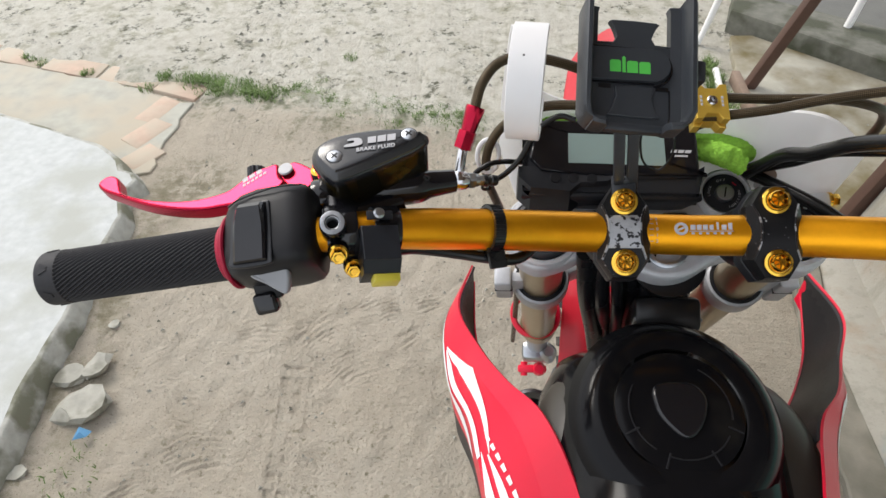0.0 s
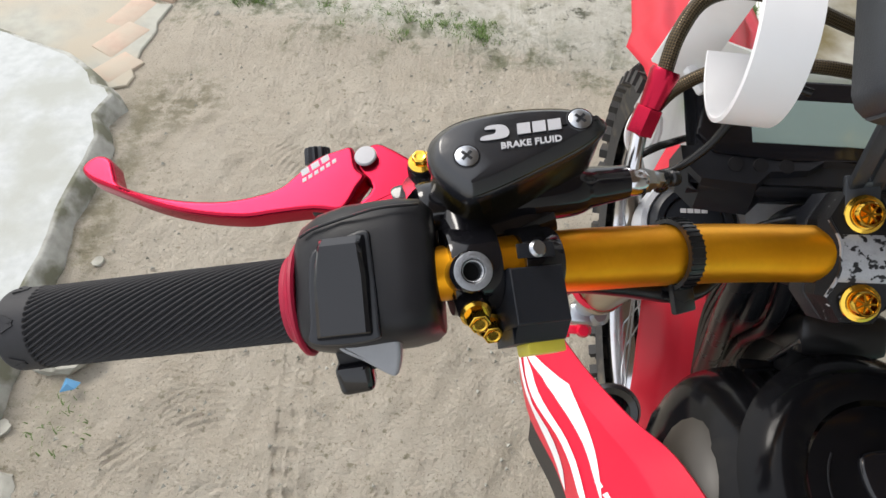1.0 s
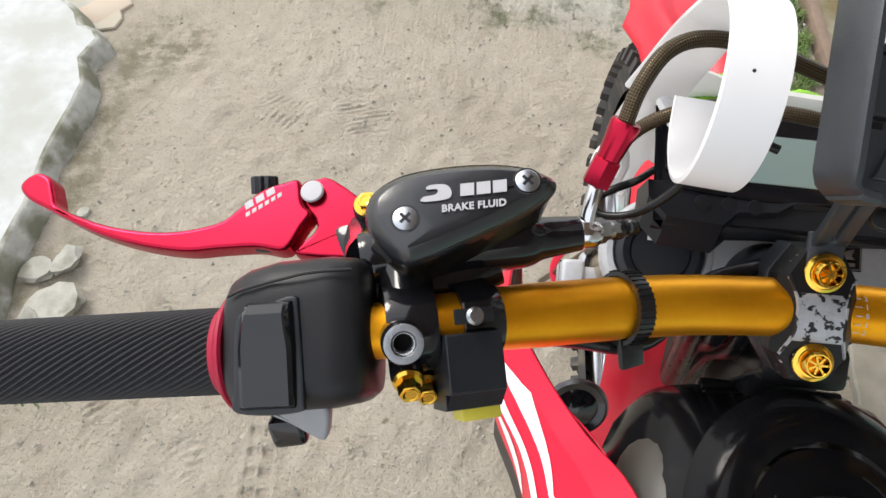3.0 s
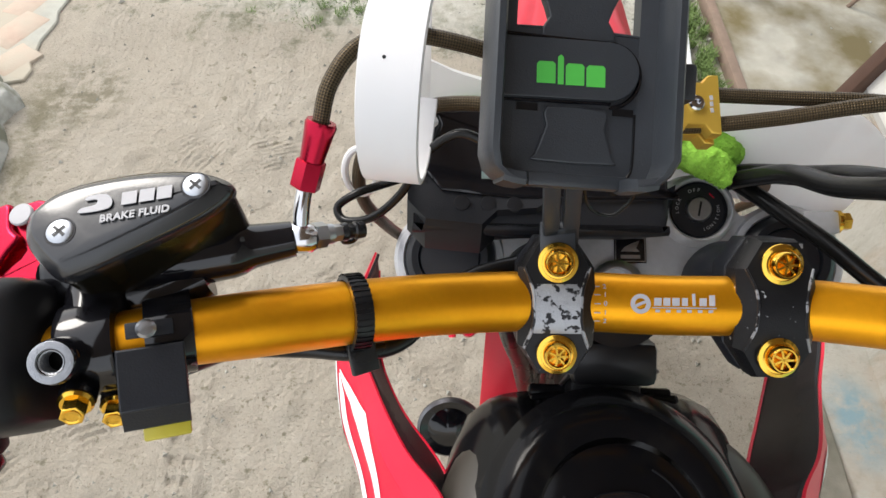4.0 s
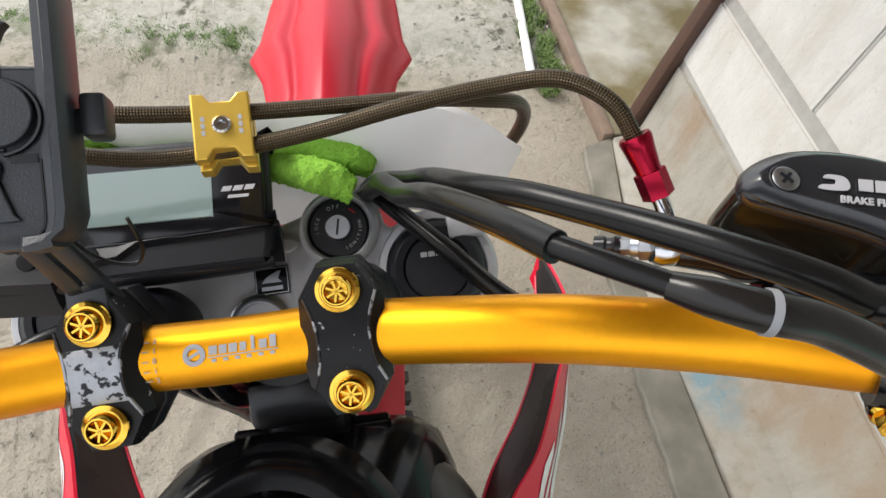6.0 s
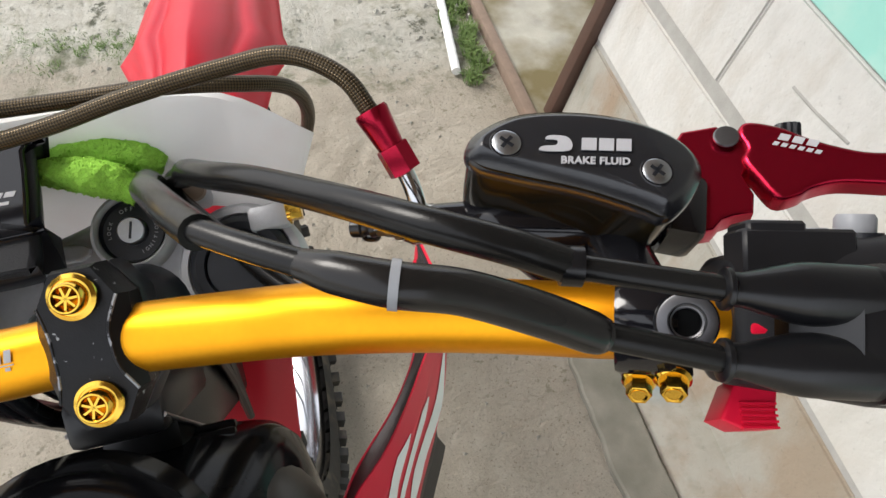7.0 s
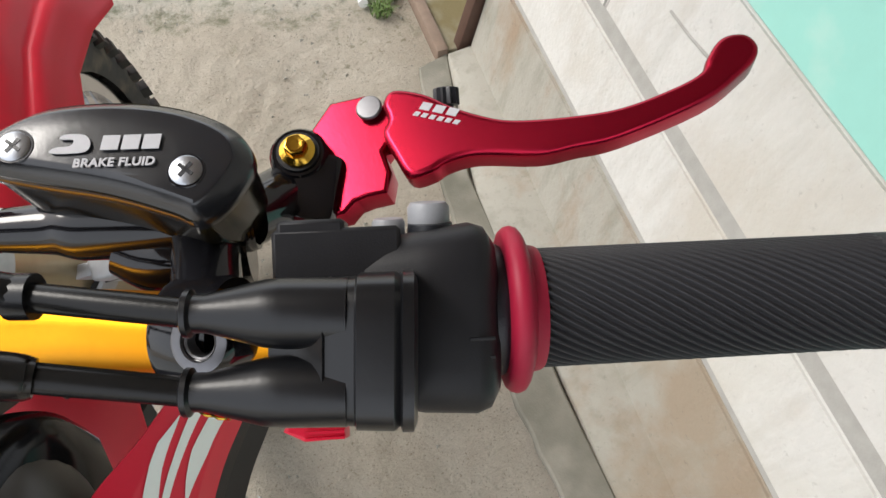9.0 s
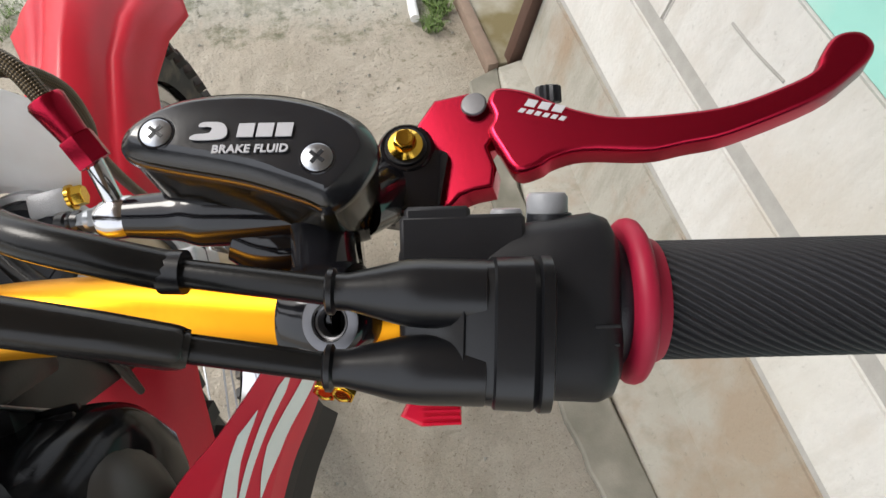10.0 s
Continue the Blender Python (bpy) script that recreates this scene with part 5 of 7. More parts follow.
def hose_fitting(p0, p1, bodyob, elbow_from):
    """A red anodised hose end from p0 to p1, with its steel elbow from the banjo."""
    p0, p1 = Vector(p0), Vector(p1)
    ln = (p1 - p0).length
    m = frame_m(p0, p1 - p0, (0, -0.4, 0.9)) @ pose(0, 0, 0, 0, 90, 0)
    hexp = [(.0066 * math.cos(k * math.pi / 3), .0066 * math.sin(k * math.pi / 3)) for k in range(6)]
    bm = joined((prism(hexp, 0, ln * .42, .0008, 2), None), (lathe([(.0052, ln * .42), (.0054, ln * .5), (.0062, ln * .78), (.0068, ln * .95), (.0062, ln), (.0040, ln)], 28), None))
    part("hose_end", bm, RED_ANO, bodyob, "red anodised hose end", m)
    part("elbow", tube([elbow_from, Vector(elbow_from) * .55 + p0 * .45 + Vector((0, .001, .0035)), p0 + (p1 - p0) * .1], .0035, 14, 6), CHROME, bodyob, "chrome hose elbow")


def right_cluster():
    d = Vector((0.96, -0.278, 0.008)).normalized()
    fl = Vector((0.344, -0.082, 0.976))
    g = grip(fl - d * 0.002, fl + d * 0.132, 0.0188, 1)
    ax = frame_m(fl, d, (0, -0.45, 0.89))
    part("grip_flange", lathe([(.012, -.0062), (.0240, -.0064), (.0258, -.0058), (.0270, -.0044), (.0274, -.0026), (.0268, -.0008), (.0252, .0004), (.0230, .0012), (.0210, .0020), (.0204, .0050), (.0199, .0058), (.012, .0058)], 64), RED_RUBBER, g, "dark red rubber grip flange", ax @ pose(-.0025, 0, 0, 0, 90, 0))
    part("inner_flange", lathe([(.012, -.0165), (.0195, -.0165), (.0204, -.0155), (.0204, -.0110), (.0214, -.0102), (.0216, -.0076), (.0208, -.0062), (.012, -.0060)], 48), BLACK_SATIN, g, "black inner flange", ax @ pose(-.0025, 0, 0, 0, 90, 0))
    H = frame_m((0.3060, -0.0710, 0.9757), d, (-0.05, -0.5, 0.86))
    def sec(x, back, front, up, down, k=4.0):
        pts = []
        for i in range(28):
            an = 2 * math.pi * i / 28
            c, s = math.cos(an), math.sin(an)
            e = 2 / k
            pts.append((x, math.copysign(abs(c) ** e, c) * (front if c > 0 else back), math.copysign(abs(s) ** e, s) * (up if s > 0 else down)))
        return pts
    rows = [sec(-.040, .020, .018, .014, .018), sec(-.037, .024, .021, .017, .022), sec(-.012, .0275, .024, .021, .024), sec(.004, .030, .027, .025, .024), sec(.020, .031, .029, .0265, .024), sec(.0245, .0295, .0275, .0245, .0225), sec(.0275, .025, .023, .020, .019)]
    house = part("throttle_housing", loft(rows), BLACK_MATT, BIKE, "black plastic throttle housing with cable boots", H, sharp=45)
    part("housing_lug", joined((box(.038, .016, .016, .0012, 1), pose(-.020, .0205, .012)), (box(.020, .010, .0155, .0012, 1), pose(-.0275, .0262, .0118))), BLACK_MATT, house, "", H)
    sm = frame_m((0.3200, -0.0515, 0.9930), d, (0.03, 0.80, 0.60))
    part("housing_screw", lathe([(0, -.002), (.0050, -.002), (.0054, 0), (.0054, .005), (.0046, .0062), (0, .0062)], 24), GREY_PLASTIC, house, "grey screw boss", sm @ Matrix.Scale(1.25, 4))
    sm2 = frame_m((0.3075, -0.0480, 0.9890), d, (0.03, 0.80, 0.60))
    part("housing_screw", lathe([(0, -.004), (.0050, -.004), (.0054, 0), (.0054, .004), (.0046, .0052), (0, .0052)], 24), GREY_PLASTIC, house, "grey screw boss", sm2)
    for k in range(5):
        part("rib", box(.0075, .0012, .0006, .0003), BLACK_MATT, house, "", H @ pose(.0215, 0, 0, 12 + 13 * k, 0, 0) @ pose(0, 0, .0268))
    part("screw_tower", lathe([(0, -.030), (.0080, -.030), (.0076, -.004), (.0070, 0), (0, 0)], 24), BLACK_SATIN, house, "", Matrix.Translation((0, -.0008, .0032)) @ sm)
    # cable boot: two cones that merge into one ribbed block
    K = frame_m((0.2428, -0.0806, 1.0165), (0.0527, -0.0174, -0.001), (-0.05, -0.5, 0.86))
    for u in (.0101, -.0101):
        cone = lathe([(0, 0), (.0052, 0), (.0063, .0006), (.0063, .0020), (.0050, .0028), (.0051, .006), (.0088, .0205), (.0093, .026), (.0093, .042), (0, .044)], 32)
        part("cable_boot", cone, RUBBER, house, "black rubber cable boot", K @ pose(0, u, -.006) @ pose(0, 0, 0, 0, 90, 0), sharp=40)
    blk = []
    for x, hw, h0, h1 in ((.021, .0095, -.016, -.0080), (.027, .0150, -.020, -.0058), (.0330, .0186, -.024, -.0012), (.0362, .0192, -.026, .0026), (.0368, .0189, -.026, .0018), (.0440, .0194, -.028, .0030), (.0446, .0202, -.029, .0044), (.0540, .0206, -.032, .0048), (.0556, .0196, -.032, .0036), (.0562, .0209, -.032, .0050), (.0590, .0209, -.032, .0047), (.0600, .0190, -.032, .0012)):
        pts = []
        for i in range(36):
            an = 2 * math.pi * i / 36
            c, sn = math.cos(an), math.sin(an)
            pts.append((x, math.copysign(abs(c) ** .5, c) * hw, (h0 + h1) / 2 + math.copysign(abs(sn) ** .45, sn) * (h1 - h0) / 2))
        blk.append(pts)
    part("boot_block", loft(blk), RUBBER, house, "black rubber boot block", K, sharp=24)
    sw = frame_m((0.2700, -0.0890, 0.9560), d, (0, -0.3, 0.95))
    wedge = prism([(-.0125, -.0045), (-.0060, .0080), (.0085, .0170), (.0095, .0080), (.0075, -.0020), (.0075, -.0075), (-.0055, -.0080)], -.007, .007, .0015, 2)
    stop = part("stop_switch", wedge, RED_PLASTIC, house, "red ribbed engine stop switch", sw @ pose(0.001, .0010, 0))
    for k in range(5):
        part("ridge", box(.0125, .0008, .0150), RED_PLASTIC, stop, "", sw @ pose(.002, -.0062 + .0020 * k, .0004))
    part("red_tab", box(.012, .0050, .004, .0015), RED_PLASTIC, stop, "", frame_m((0.2735, -0.0735, 0.9870), d, (0, -0.3, 0.95)))
    return K


def cables(H):
    a = [H @ Vector((.002, .0101, -.006)), H @ Vector((.002, -.0101, -.006))]
    # upper cable: thin inner then thick sheath with a step, back to the headstock
    step = Vector((0.2082, -0.0505, 1.0150))
    part("throttle_cable", tube([a[0], (a[0] + step) / 2, step], .0040, 12, 4), CABLE, BIKE, "black throttle cable")
    part("cable_ferrule", tube([step + Vector((.003, -.001, 0)), step - Vector((.003, -.001, 0))], .0062, 16, 2), RUBBER, BIKE, "black cable ferrule")
    part("throttle_cable", tube([step, (0.190, -0.0435, 1.022), (0.170, -0.031, 1.0225), (0.150, -0.009, 1.0125), (0.135, 0.0095, 1.002), (0.120, 0.026, 0.993), (0.105, 0.044, 0.980), (0.092, 0.066, 0.962), (0.085, 0.090, 0.935), (0.070, 0.125, 0.895), (0.05, 0.15, 0.84)], .0056, 14, 6), CABLE, BIKE, "black throttle cable sheath")
    # lower cable with its thick adjuster sleeve
    end = Vector((0.2090, -0.0735, 1.0135))
    part("throttle_cable", tube([a[1], (a[1] + end) / 2, end], .0040, 12, 4), CABLE, BIKE, "black throttle cable")
    part("adjuster_sleeve", tube([end, end + Vector((-.004, .001, .002)), (0.190, -0.069, 1.0260), (0.170, -0.0635, 1.0365), (0.1536, -0.0605, 1.0420), (0.141, -0.053, 1.0410), (0.133, -0.0465, 1.0385)], [.0050, .0060, .0061, .0059, .0058, .0054, .0040], 18, 6), SLEEVE, BIKE, "brownish black rubber adjuster sleeve on throttle cable")
    part("sleeve_band", tube([(0.1546, -0.0607, 1.0418), (0.1524, -0.0599, 1.0419)], .0063, 18, 2), GREY_PLASTIC, BIKE, "grey band on cable sleeve")
    part("throttle_cable", tube([(0.137, -0.0495, 1.0395), (0.120, -0.0365, 1.0370), (0.1065, -0.0240, 1.0330)], .0037, 12, 4), CABLE, BIKE, "black throttle cable")
    part("throttle_cable", tube([(0.1085, -0.0265, 1.0337), (0.100, -0.010, 1.0245), (0.092, 0.010, 1.010), (0.083, 0.034, 0.990), (0.0765, 0.057, 0.965), (0.071, 0.082, 0.945), (0.068, 0.105, 0.915), (0.060, 0.135, 0.87)], .0052, 14, 6), CABLE, BIKE, "black throttle cable sheath")
    # wiring loom from the headstock under the bar
    part("wiring_loom", tube([(0.070, 0.115, 0.900), (0.082, 0.090, 0.908), (0.100, 0.060, 0.914), (0.120, 0.030, 0.915), (0.145, 0.005, 0.918), (0.175, -0.01, 0.925), (0.21, -0.03, 0.93), (0.25, -0.05, 0.945)], .0050, 12, 6), CABLE, BIKE, "black wiring loom under the handlebar")
    # left brake hose: from its red end over the dash, through the gold clamp and down
    lb, lbanjo = master(-1)
    rb, rbanjo = master(1)
    hose_fitting((-0.1690, 0.0425, 0.9760), (-0.1605, 0.0580, 1.0000), lb, lbanjo)
    hose_fitting((0.1770, 0.0250, 0.9835), (0.1678, 0.0430, 1.0010), rb, rbanjo)
    part("brake_hose", tube([(-0.1615, 0.0565, 0.9980), (-0.157, 0.068, 1.011), (-0.146, 0.082, 1.019), (-0.128, 0.090, 1.0195), (-0.10, 0.091, 1.014), (-0.05, 0.0925, 0.996), (0.006, 0.0945, 0.987), (0.05, 0.0935, 0.986), (0.09, 0.088, 0.990), (0.12, 0.090, 0.984), (0.140, 0.100, 0.970), (0.148, 0.112, 0.945), (0.144, 0.125, 0.91), (0.13, 0.15, 0.85), (0.12, 0.22, 0.7), (0.12, 0.33, 0.45)], .0036, 16, 6), BRAID, BIKE, "brown braided hydraulic hose")
    part("brake_hose", tube([(0.1685, 0.0415, .9995), (0.1600, 0.0540, 1.0095), (0.142, 0.067, 1.0125), (0.118, 0.075, 1.005), (0.08, 0.079, 0.995), (0.045, 0.0805, 0.985), (0.006, 0.0805, 0.979), (-0.03, 0.0835, 0.976), (-0.07, 0.087, 0.982), (-0.11, 0.094, 0.977), (-0.137, 0.094, 0.962), (-0.150, 0.088, 0.942), (-0.150, 0.085, 0.915), (-0.138, 0.10, 0.87), (-0.115, 0.14, 0.78), (-0.10, 0.25, 0.55), (-0.09, 0.34, 0.36)], .0036, 16, 6), BRAID, BIKE, "brown braided hydraulic hose")
    # gold hose clamp with two grooves
    gm = frame_m((0.0060, 0.0875, 0.9830), (1.0, 0.02, -0.04), (0, -0.42, 0.9))
    waist = smooth_loop([(-.0118, -.0142), (-.0070, -.0142), (-.0040, -.0100), (.0040, -.0100), (.0070, -.0142), (.0118, -.0142), (.0118, .0142), (.0070, .0142), (.0040, .0105), (-.0040, .0105), (-.0070, .0142), (-.0118, .0142)], 1)
    clamp = part("hose_clamp", prism(waist, .0005, .0075, .0008, 2), GOLD_CLAMP, BIKE, "gold anodised two-hose clamp", gm, sharp=25)
    part("lower_half", prism(waist, -.0095, -.0010, .0008, 2), GOLD_CLAMP, clamp, "", gm @ pose(.0005, -.002, 0), sharp=25)
    part("screw", lathe([(0, .0075), (.0038, .0075), (.0038, .0088), (.0030, .0096), (.0016, .0096), (.0014, .0080), (0, .0080)], 24), CHROME, clamp, "bright cap screw", gm)
    for u in (-.0075, .0075):
        for j in range(3):
            part("print_bar", box(.0016, .0022, .0002), WHITE_PRINT, clamp, "", gm @ pose(u, -.003 + .0030 * j, .0076, 0, 0, 8))
    # white cable tie on the left hose and a thin black lead
    tie = [(-0.150 + .0085 * math.cos(t), 0.087 + .0085 * math.sin(t) * .6, 0.936 + .012 * math.sin(t)) for t in [k * 6.283 / 10 for k in range(11)]]
    part("cable_tie", tube(tie, .0019, 8, 4), WHITE_PLASTIC, BIKE, "white cable tie round the hose")
    part("thin_lead", tube([(-0.092, 0.058, 0.990), (-0.104, 0.062, 0.990), (-0.118, 0.060, 0.978), (-0.128, 0.055, 0.958), (-0.142, 0.052, 0.943), (-0.156, 0.055, 0.936), (-0.160, 0.062, 0.938), (-0.150, 0.066, 0.944), (-0.138, 0.075, 0.940), (-0.12, 0.10, 0.92)], .0021, 10, 6), CABLE, BIKE, "thin black lead")


def yoke_and_dash():
    out = smooth_loop([(-.128, .004), (-.126, -.020), (-.108, -.034), (-.085, -.030), (-.062, -.020), (-.040, -.024), (-.018, -.037), (.0, -.041), (.018, -.037), (.040, -.024), (.062, -.020), (.085, -.030), (.108, -.034), (.126, -.020), (.128, .004), (.118, .026), (.098, .034), (.076, .030), (.070, .046), (.050, .050), (.026, .042), (0, .036), (-.04, .034), (-.075, .030), (-.098, .034), (-.118, .026)], 4)
    yoke = part("top_yoke", prism(out, -.022, .0, .005, 3), ALUMINIUM, BIKE, "grey cast aluminium top yoke", YOKE, sharp=50)
    rib = prism(smooth_loop([(-.055, .018), (-.01, .024), (.02, .022), (.022, .030), (-.01, .033), (-.055, .028)], 3), 0, .003, .0015, 2)
    part("raised_rib", rib, ALUMINIUM, yoke, "", YOKE)
    for s in (-1, 1):
        fm = YOKE @ pose(.100 * s, .002, 0)
        part("fork_clamp", lathe([(.026, -.024), (.0335, -.024), (.0345, -.018), (.0345, -.002), (.032, .0015), (.0285, .002), (.0275, .0)], 48), ALUMINIUM, yoke, "", fm)
        part("fork_cap", lathe([(0, .0045), (.0175, .0045), (.0185, .0035), (.0190, .0060), (.0230, .0065), (.0262, .0045), (.0275, .001), (.0275, -.01), (0, -.01)], 48), BLACK_SATIN, yoke, "black fork cap", fm)
        for j in range(4):
            part("cap_print", box(.0036, .0028, .0003), WHITE_PRINT, yoke, "", fm @ pose(-.0065 + .0043 * j, .008, .0047))
        leg = part("fork_leg", tube([(0, 0, -.0), (0, 0, -.42)], .0225, 32, 2), FORK_TUBE, BIKE, "champagne fork tube", YOKE @ pose(.100 * s, .002, 0))
        part("dust_seal", tube([(0, 0, -.395), (0, 0, -.425)], .0255, 28, 2), FORK_TUBE, leg, "", YOKE @ pose(.100 * s, .002, 0))
        part("lower_leg", tube([(0, 0, -.42), (0, 0, -.64)], .017, 28, 2), STEEL, leg, "grey lower fork leg", YOKE @ pose(.100 * s, .002, 0))
    part("pinch_bolt", joined(hexhead(.0055, .008), (lathe([(0, 0), (.0068, 0), (.0068, .002), (0, .002)], 20), None)), GOLD, yoke, "gold pinch bolt", YOKE @ pose(.1285, .025, .003) @ pose(0, 0, 0, 0, 90, 0))
    part("pinch_lug", box(.022, .014, .012, .003), ALUMINIUM, yoke, "", YOKE @ pose(.119, .024, .002))
    for s in (-1, 1):
        lug = part("clamp_lug", joined((box(.018, .020, .058, .003, 3), None), (box(.02, .010, .05, .002), pose(.012 * -s, 0, 0))), ALUMINIUM, yoke, "cast pinch lug", YOKE @ pose(.139 * s, -.006, -.148))
        part("slit", box(.0186, .0206, .0016), BLACK_SATIN, lug, "", YOKE @ pose(.139 * s, -.006, -.143))
    part("stem_nut", joined((lathe([(.012, -.004), (.0165, -.004), (.0170, .003), (.0150, .0045), (.0125, .0045), (.0118, -.004)], 32), None)), STEEL, yoke, "steel stem nut", YOKE @ pose(0, -.016, 0))
    part("stem_hole", lathe([(0, -.003), (.0121, -.003), (.0121, .0)], 24), BLACK_SATIN, yoke, "", YOKE @ pose(0, -.016, 0))
    # badge with a plain wing shape
    bm_ = YOKE @ pose(.0085, .0075, .001)
    part("badge", prism(smooth_loop([(-.0095, -.008), (.0095, -.008), (.0095, .008), (-.0095, .008)], 1), 0, .0008, .0003, 1), BLACK_GLOSS, yoke, "small black square badge", bm_)
    part("badge_rim", joined((box(.0178, .0005, .0002), pose(0, .0070, .0009)), (box(.0178, .0005, .0002), pose(0, -.0070, .0009)), (box(.0005, .0142, .0002), pose(.0087, 0, .0009)), (box(.0005, .0142, .0002), pose(-.0087, 0, .0009))), STEEL, yoke, "", bm_)
    part("badge_mark", joined((prism([(-.0055, -.001), (.0055, -.0012), (.0035, .001), (.0055, .0055), (.001, .004), (-.0035, .0015)], .0008, .0011), None), (box(.0115, .0022, .0003), pose(0, -.0042, .0010))), STEEL, yoke, "plain silver mark", bm_)
    # ignition lock
    im = YOKE @ pose(.0485, .0315, -.0045)
    lock = part("ignition_lock", lathe([(.0165, .0), (.0175, .011), (.0190, .0125), (.0208, .0115), (.0225, .004), (.0245, -.004), (.0250, -.016), (0, -.016)], 44), ALUMINIUM, BIKE, "ignition lock in cast aluminium boss", im, sharp=60)
    part("lock_face", lathe([(0, .0085), (.0155, .0085), (.0168, .0105), (.0170, .006)], 40), BLACK_SATIN, lock, "black lock face", im)
    part("key_barrel", lathe([(0, .0125), (.0066, .0125), (.0074, .0115), (.0076, .0085)], 32), STEEL, lock, "steel key barrel", im)
    part("key_slot", box(.0012, .0090, .0006), BLACK_SATIN, lock, "", im @ pose(0, 0, .0125, 0, 0, -12))
    for word, ang, sz in (("OFF", 8, .0030), ("LOCK", 78, .0027), ("IGNITION", 238, .0027)):
        n = len(word)
        for j, ch in enumerate(word):
            off = (j - (n - 1) / 2) * (-12.5 if ang < 180 else 12.0)
            t = radians(90 + ang + off)
            lettering("lock_letter", ch, sz, WHITE_PRINT, lock, im @ pose(.0122 * math.cos(t), .0122 * math.sin(t), .0087, 0, 0, math.degrees(t) + (-90 if ang < 180 else 90)), .0001)
    part("red_mark", box(.004, .0007, .0002), RED_PLASTIC, lock, "", im @ pose(.0085, .0088, .0087, 0, 0, -45))
    part("cable_stub", lathe([(0, 0), (.0062, 0), (.0066, .008), (.0066, .016), (.0055, .0175), (0, .0175)], 24), ALUMINIUM, yoke, "", YOKE @ pose(.084, .046, -.012))
    part("stub_cap", lathe([(0, .0), (.0058, .0), (.0058, .004), (0, .004)], 20), EDGING, yoke, "", YOKE @ pose(.084, .046, .0055))
    # instrument
    D = frame_m((-0.0515, 0.0985, 0.9285), (1.0, -0.03, 0.0), (0, -0.356, 0.934))
    bo = smooth_loop([(-.068, -.030), (-.060, -.038), (.056, -.036), (.066, -.030), (.068, -.010), (.068, .030), (.064, .034), (-.060, .034), (-.068, .028)], 3)
    dash = part("instrument_panel", prism(bo, -.028, .0, .004, 2, .86), BLACK_SATIN, BIKE, "black digital instrument panel", D, sharp=45)
    part("face_bezel", prism(smooth_loop([(-.056, -.016), (.062, -.016), (.065, -.010), (.065, .026), (.060, .030), (-.052, .030), (-.058, .022)], 3), 0, .003, .0015, 2), BLACK_GLOSS, dash, "gloss black face", D)
    part("display", prism([(-.035, -.009), (.0405, -.009), (.0405, .0185), (-.035, .0185)], .0028, .0036, .0003, 1), LCD, dash, "grey-green liquid crystal display", D)
    lip = loft([[(x, -.012, .0005), (x, -.022 - dy, .003), (x, -.030 - dy, -.006), (x, -.034 - dy, -.014), (x, -.028, -.024), (x, -.012, -.020)] for x, dy in ((-.074, .000), (-.064, .010), (-.034, .012), (-.026, .004), (-.005, .002), (.004, -.004), (.060, -.008), (.070, -.014))])
    part("lower_cowl", lip, BLACK_SATIN, dash, "black angular lower cowl", D, sharp=18)
    for j in range(3):
        part("button", lathe([(0, .0), (.0042, .0), (.0040, .0012), (0, .0015)], 20), BLACK_MATT, dash, "", D @ pose(-.045 + .014 * j, -.0225, .0022, 12, 0, 0))
    for j in range(3):
        part("print_bar", prism([(0, 0), (.0045, 0), (.0058, .0026), (.0013, .0026)], 0, .0002), WHITE_PRINT, dash, "", D @ pose(.0445 + .0055 * j, .0035, .0031))
    part("print_bar", prism([(0, 0), (.010, 0), (.0106, .0016), (.0006, .0016)], 0, .0002), WHITE_PRINT, dash, "", D @ pose(.0475, -.0002, .0031))
    # white headlight cowl wrapped round the front of the instrument
    rows = []
    path = [(-.140, .143, .905), (-.136, .138, .940), (-.131, .132, .974), (-.120, .136, .972), (-.098, .144, .955), (-.060, .146, .944), (0, .142, .943), (.06, .137, .949), (.110, .118, .957), (.149, .107, .932)]
    for i, p in enumerate(smooth_line(path, 5)):
        f = i / (len(path) - 1) / 5
        s = math.sin(math.pi * f)
        c = Vector((0.0, .03, .93))
        inw = (c - p).normalized()
        deep = .05 + .05 * s
        low = p + Vector((0, .03 * s, -deep))
        rows.append([p, p + inw * .0035, (p + low) / 2 + inw * (.012 + .002), low + inw * .026, low + inw * .023, (p + low) / 2 + inw * .011])
    part("headlight_cowl", loft(rows), COWL, BIKE, "white plastic headlight cowl", sharp=60)
    ear = smooth_line([(-.140, .140, .944), (-.140, .126, .972), (-.1395, .109, 1.008), (-.139, .094, 1.034), (-.1385, .0855, 1.0455)], 5)
    n = len(ear)
    rws = []
    for i, e in enumerate(ear):
        across = Vector((.0226, -.003, .0004)) * (1.15 - .15 * i / (n - 1))
        dip = Vector((0, -.010, -.008)) * (1 - i / (n - 1))
        rws.append([e, e + across * .5 + dip * .3, e + across + dip, e + across + dip + Vector((0, -.0012, -.0010)), e + across * .5 + dip * .3 + Vector((0, -.0016, -.0012)), e + Vector((.0004, -.0012, -.0010))])
    part("cowl_ear", loft(rws), COWL, BIKE, "white plastic side ear of the headlight cowl", sharp=60)
    part("cowl_tab", box(.010, .018, .006, .002), WHITE_PLASTIC, BIKE, "white cowl tab", pose(-.118, .118, .948, 20, 0, 30))


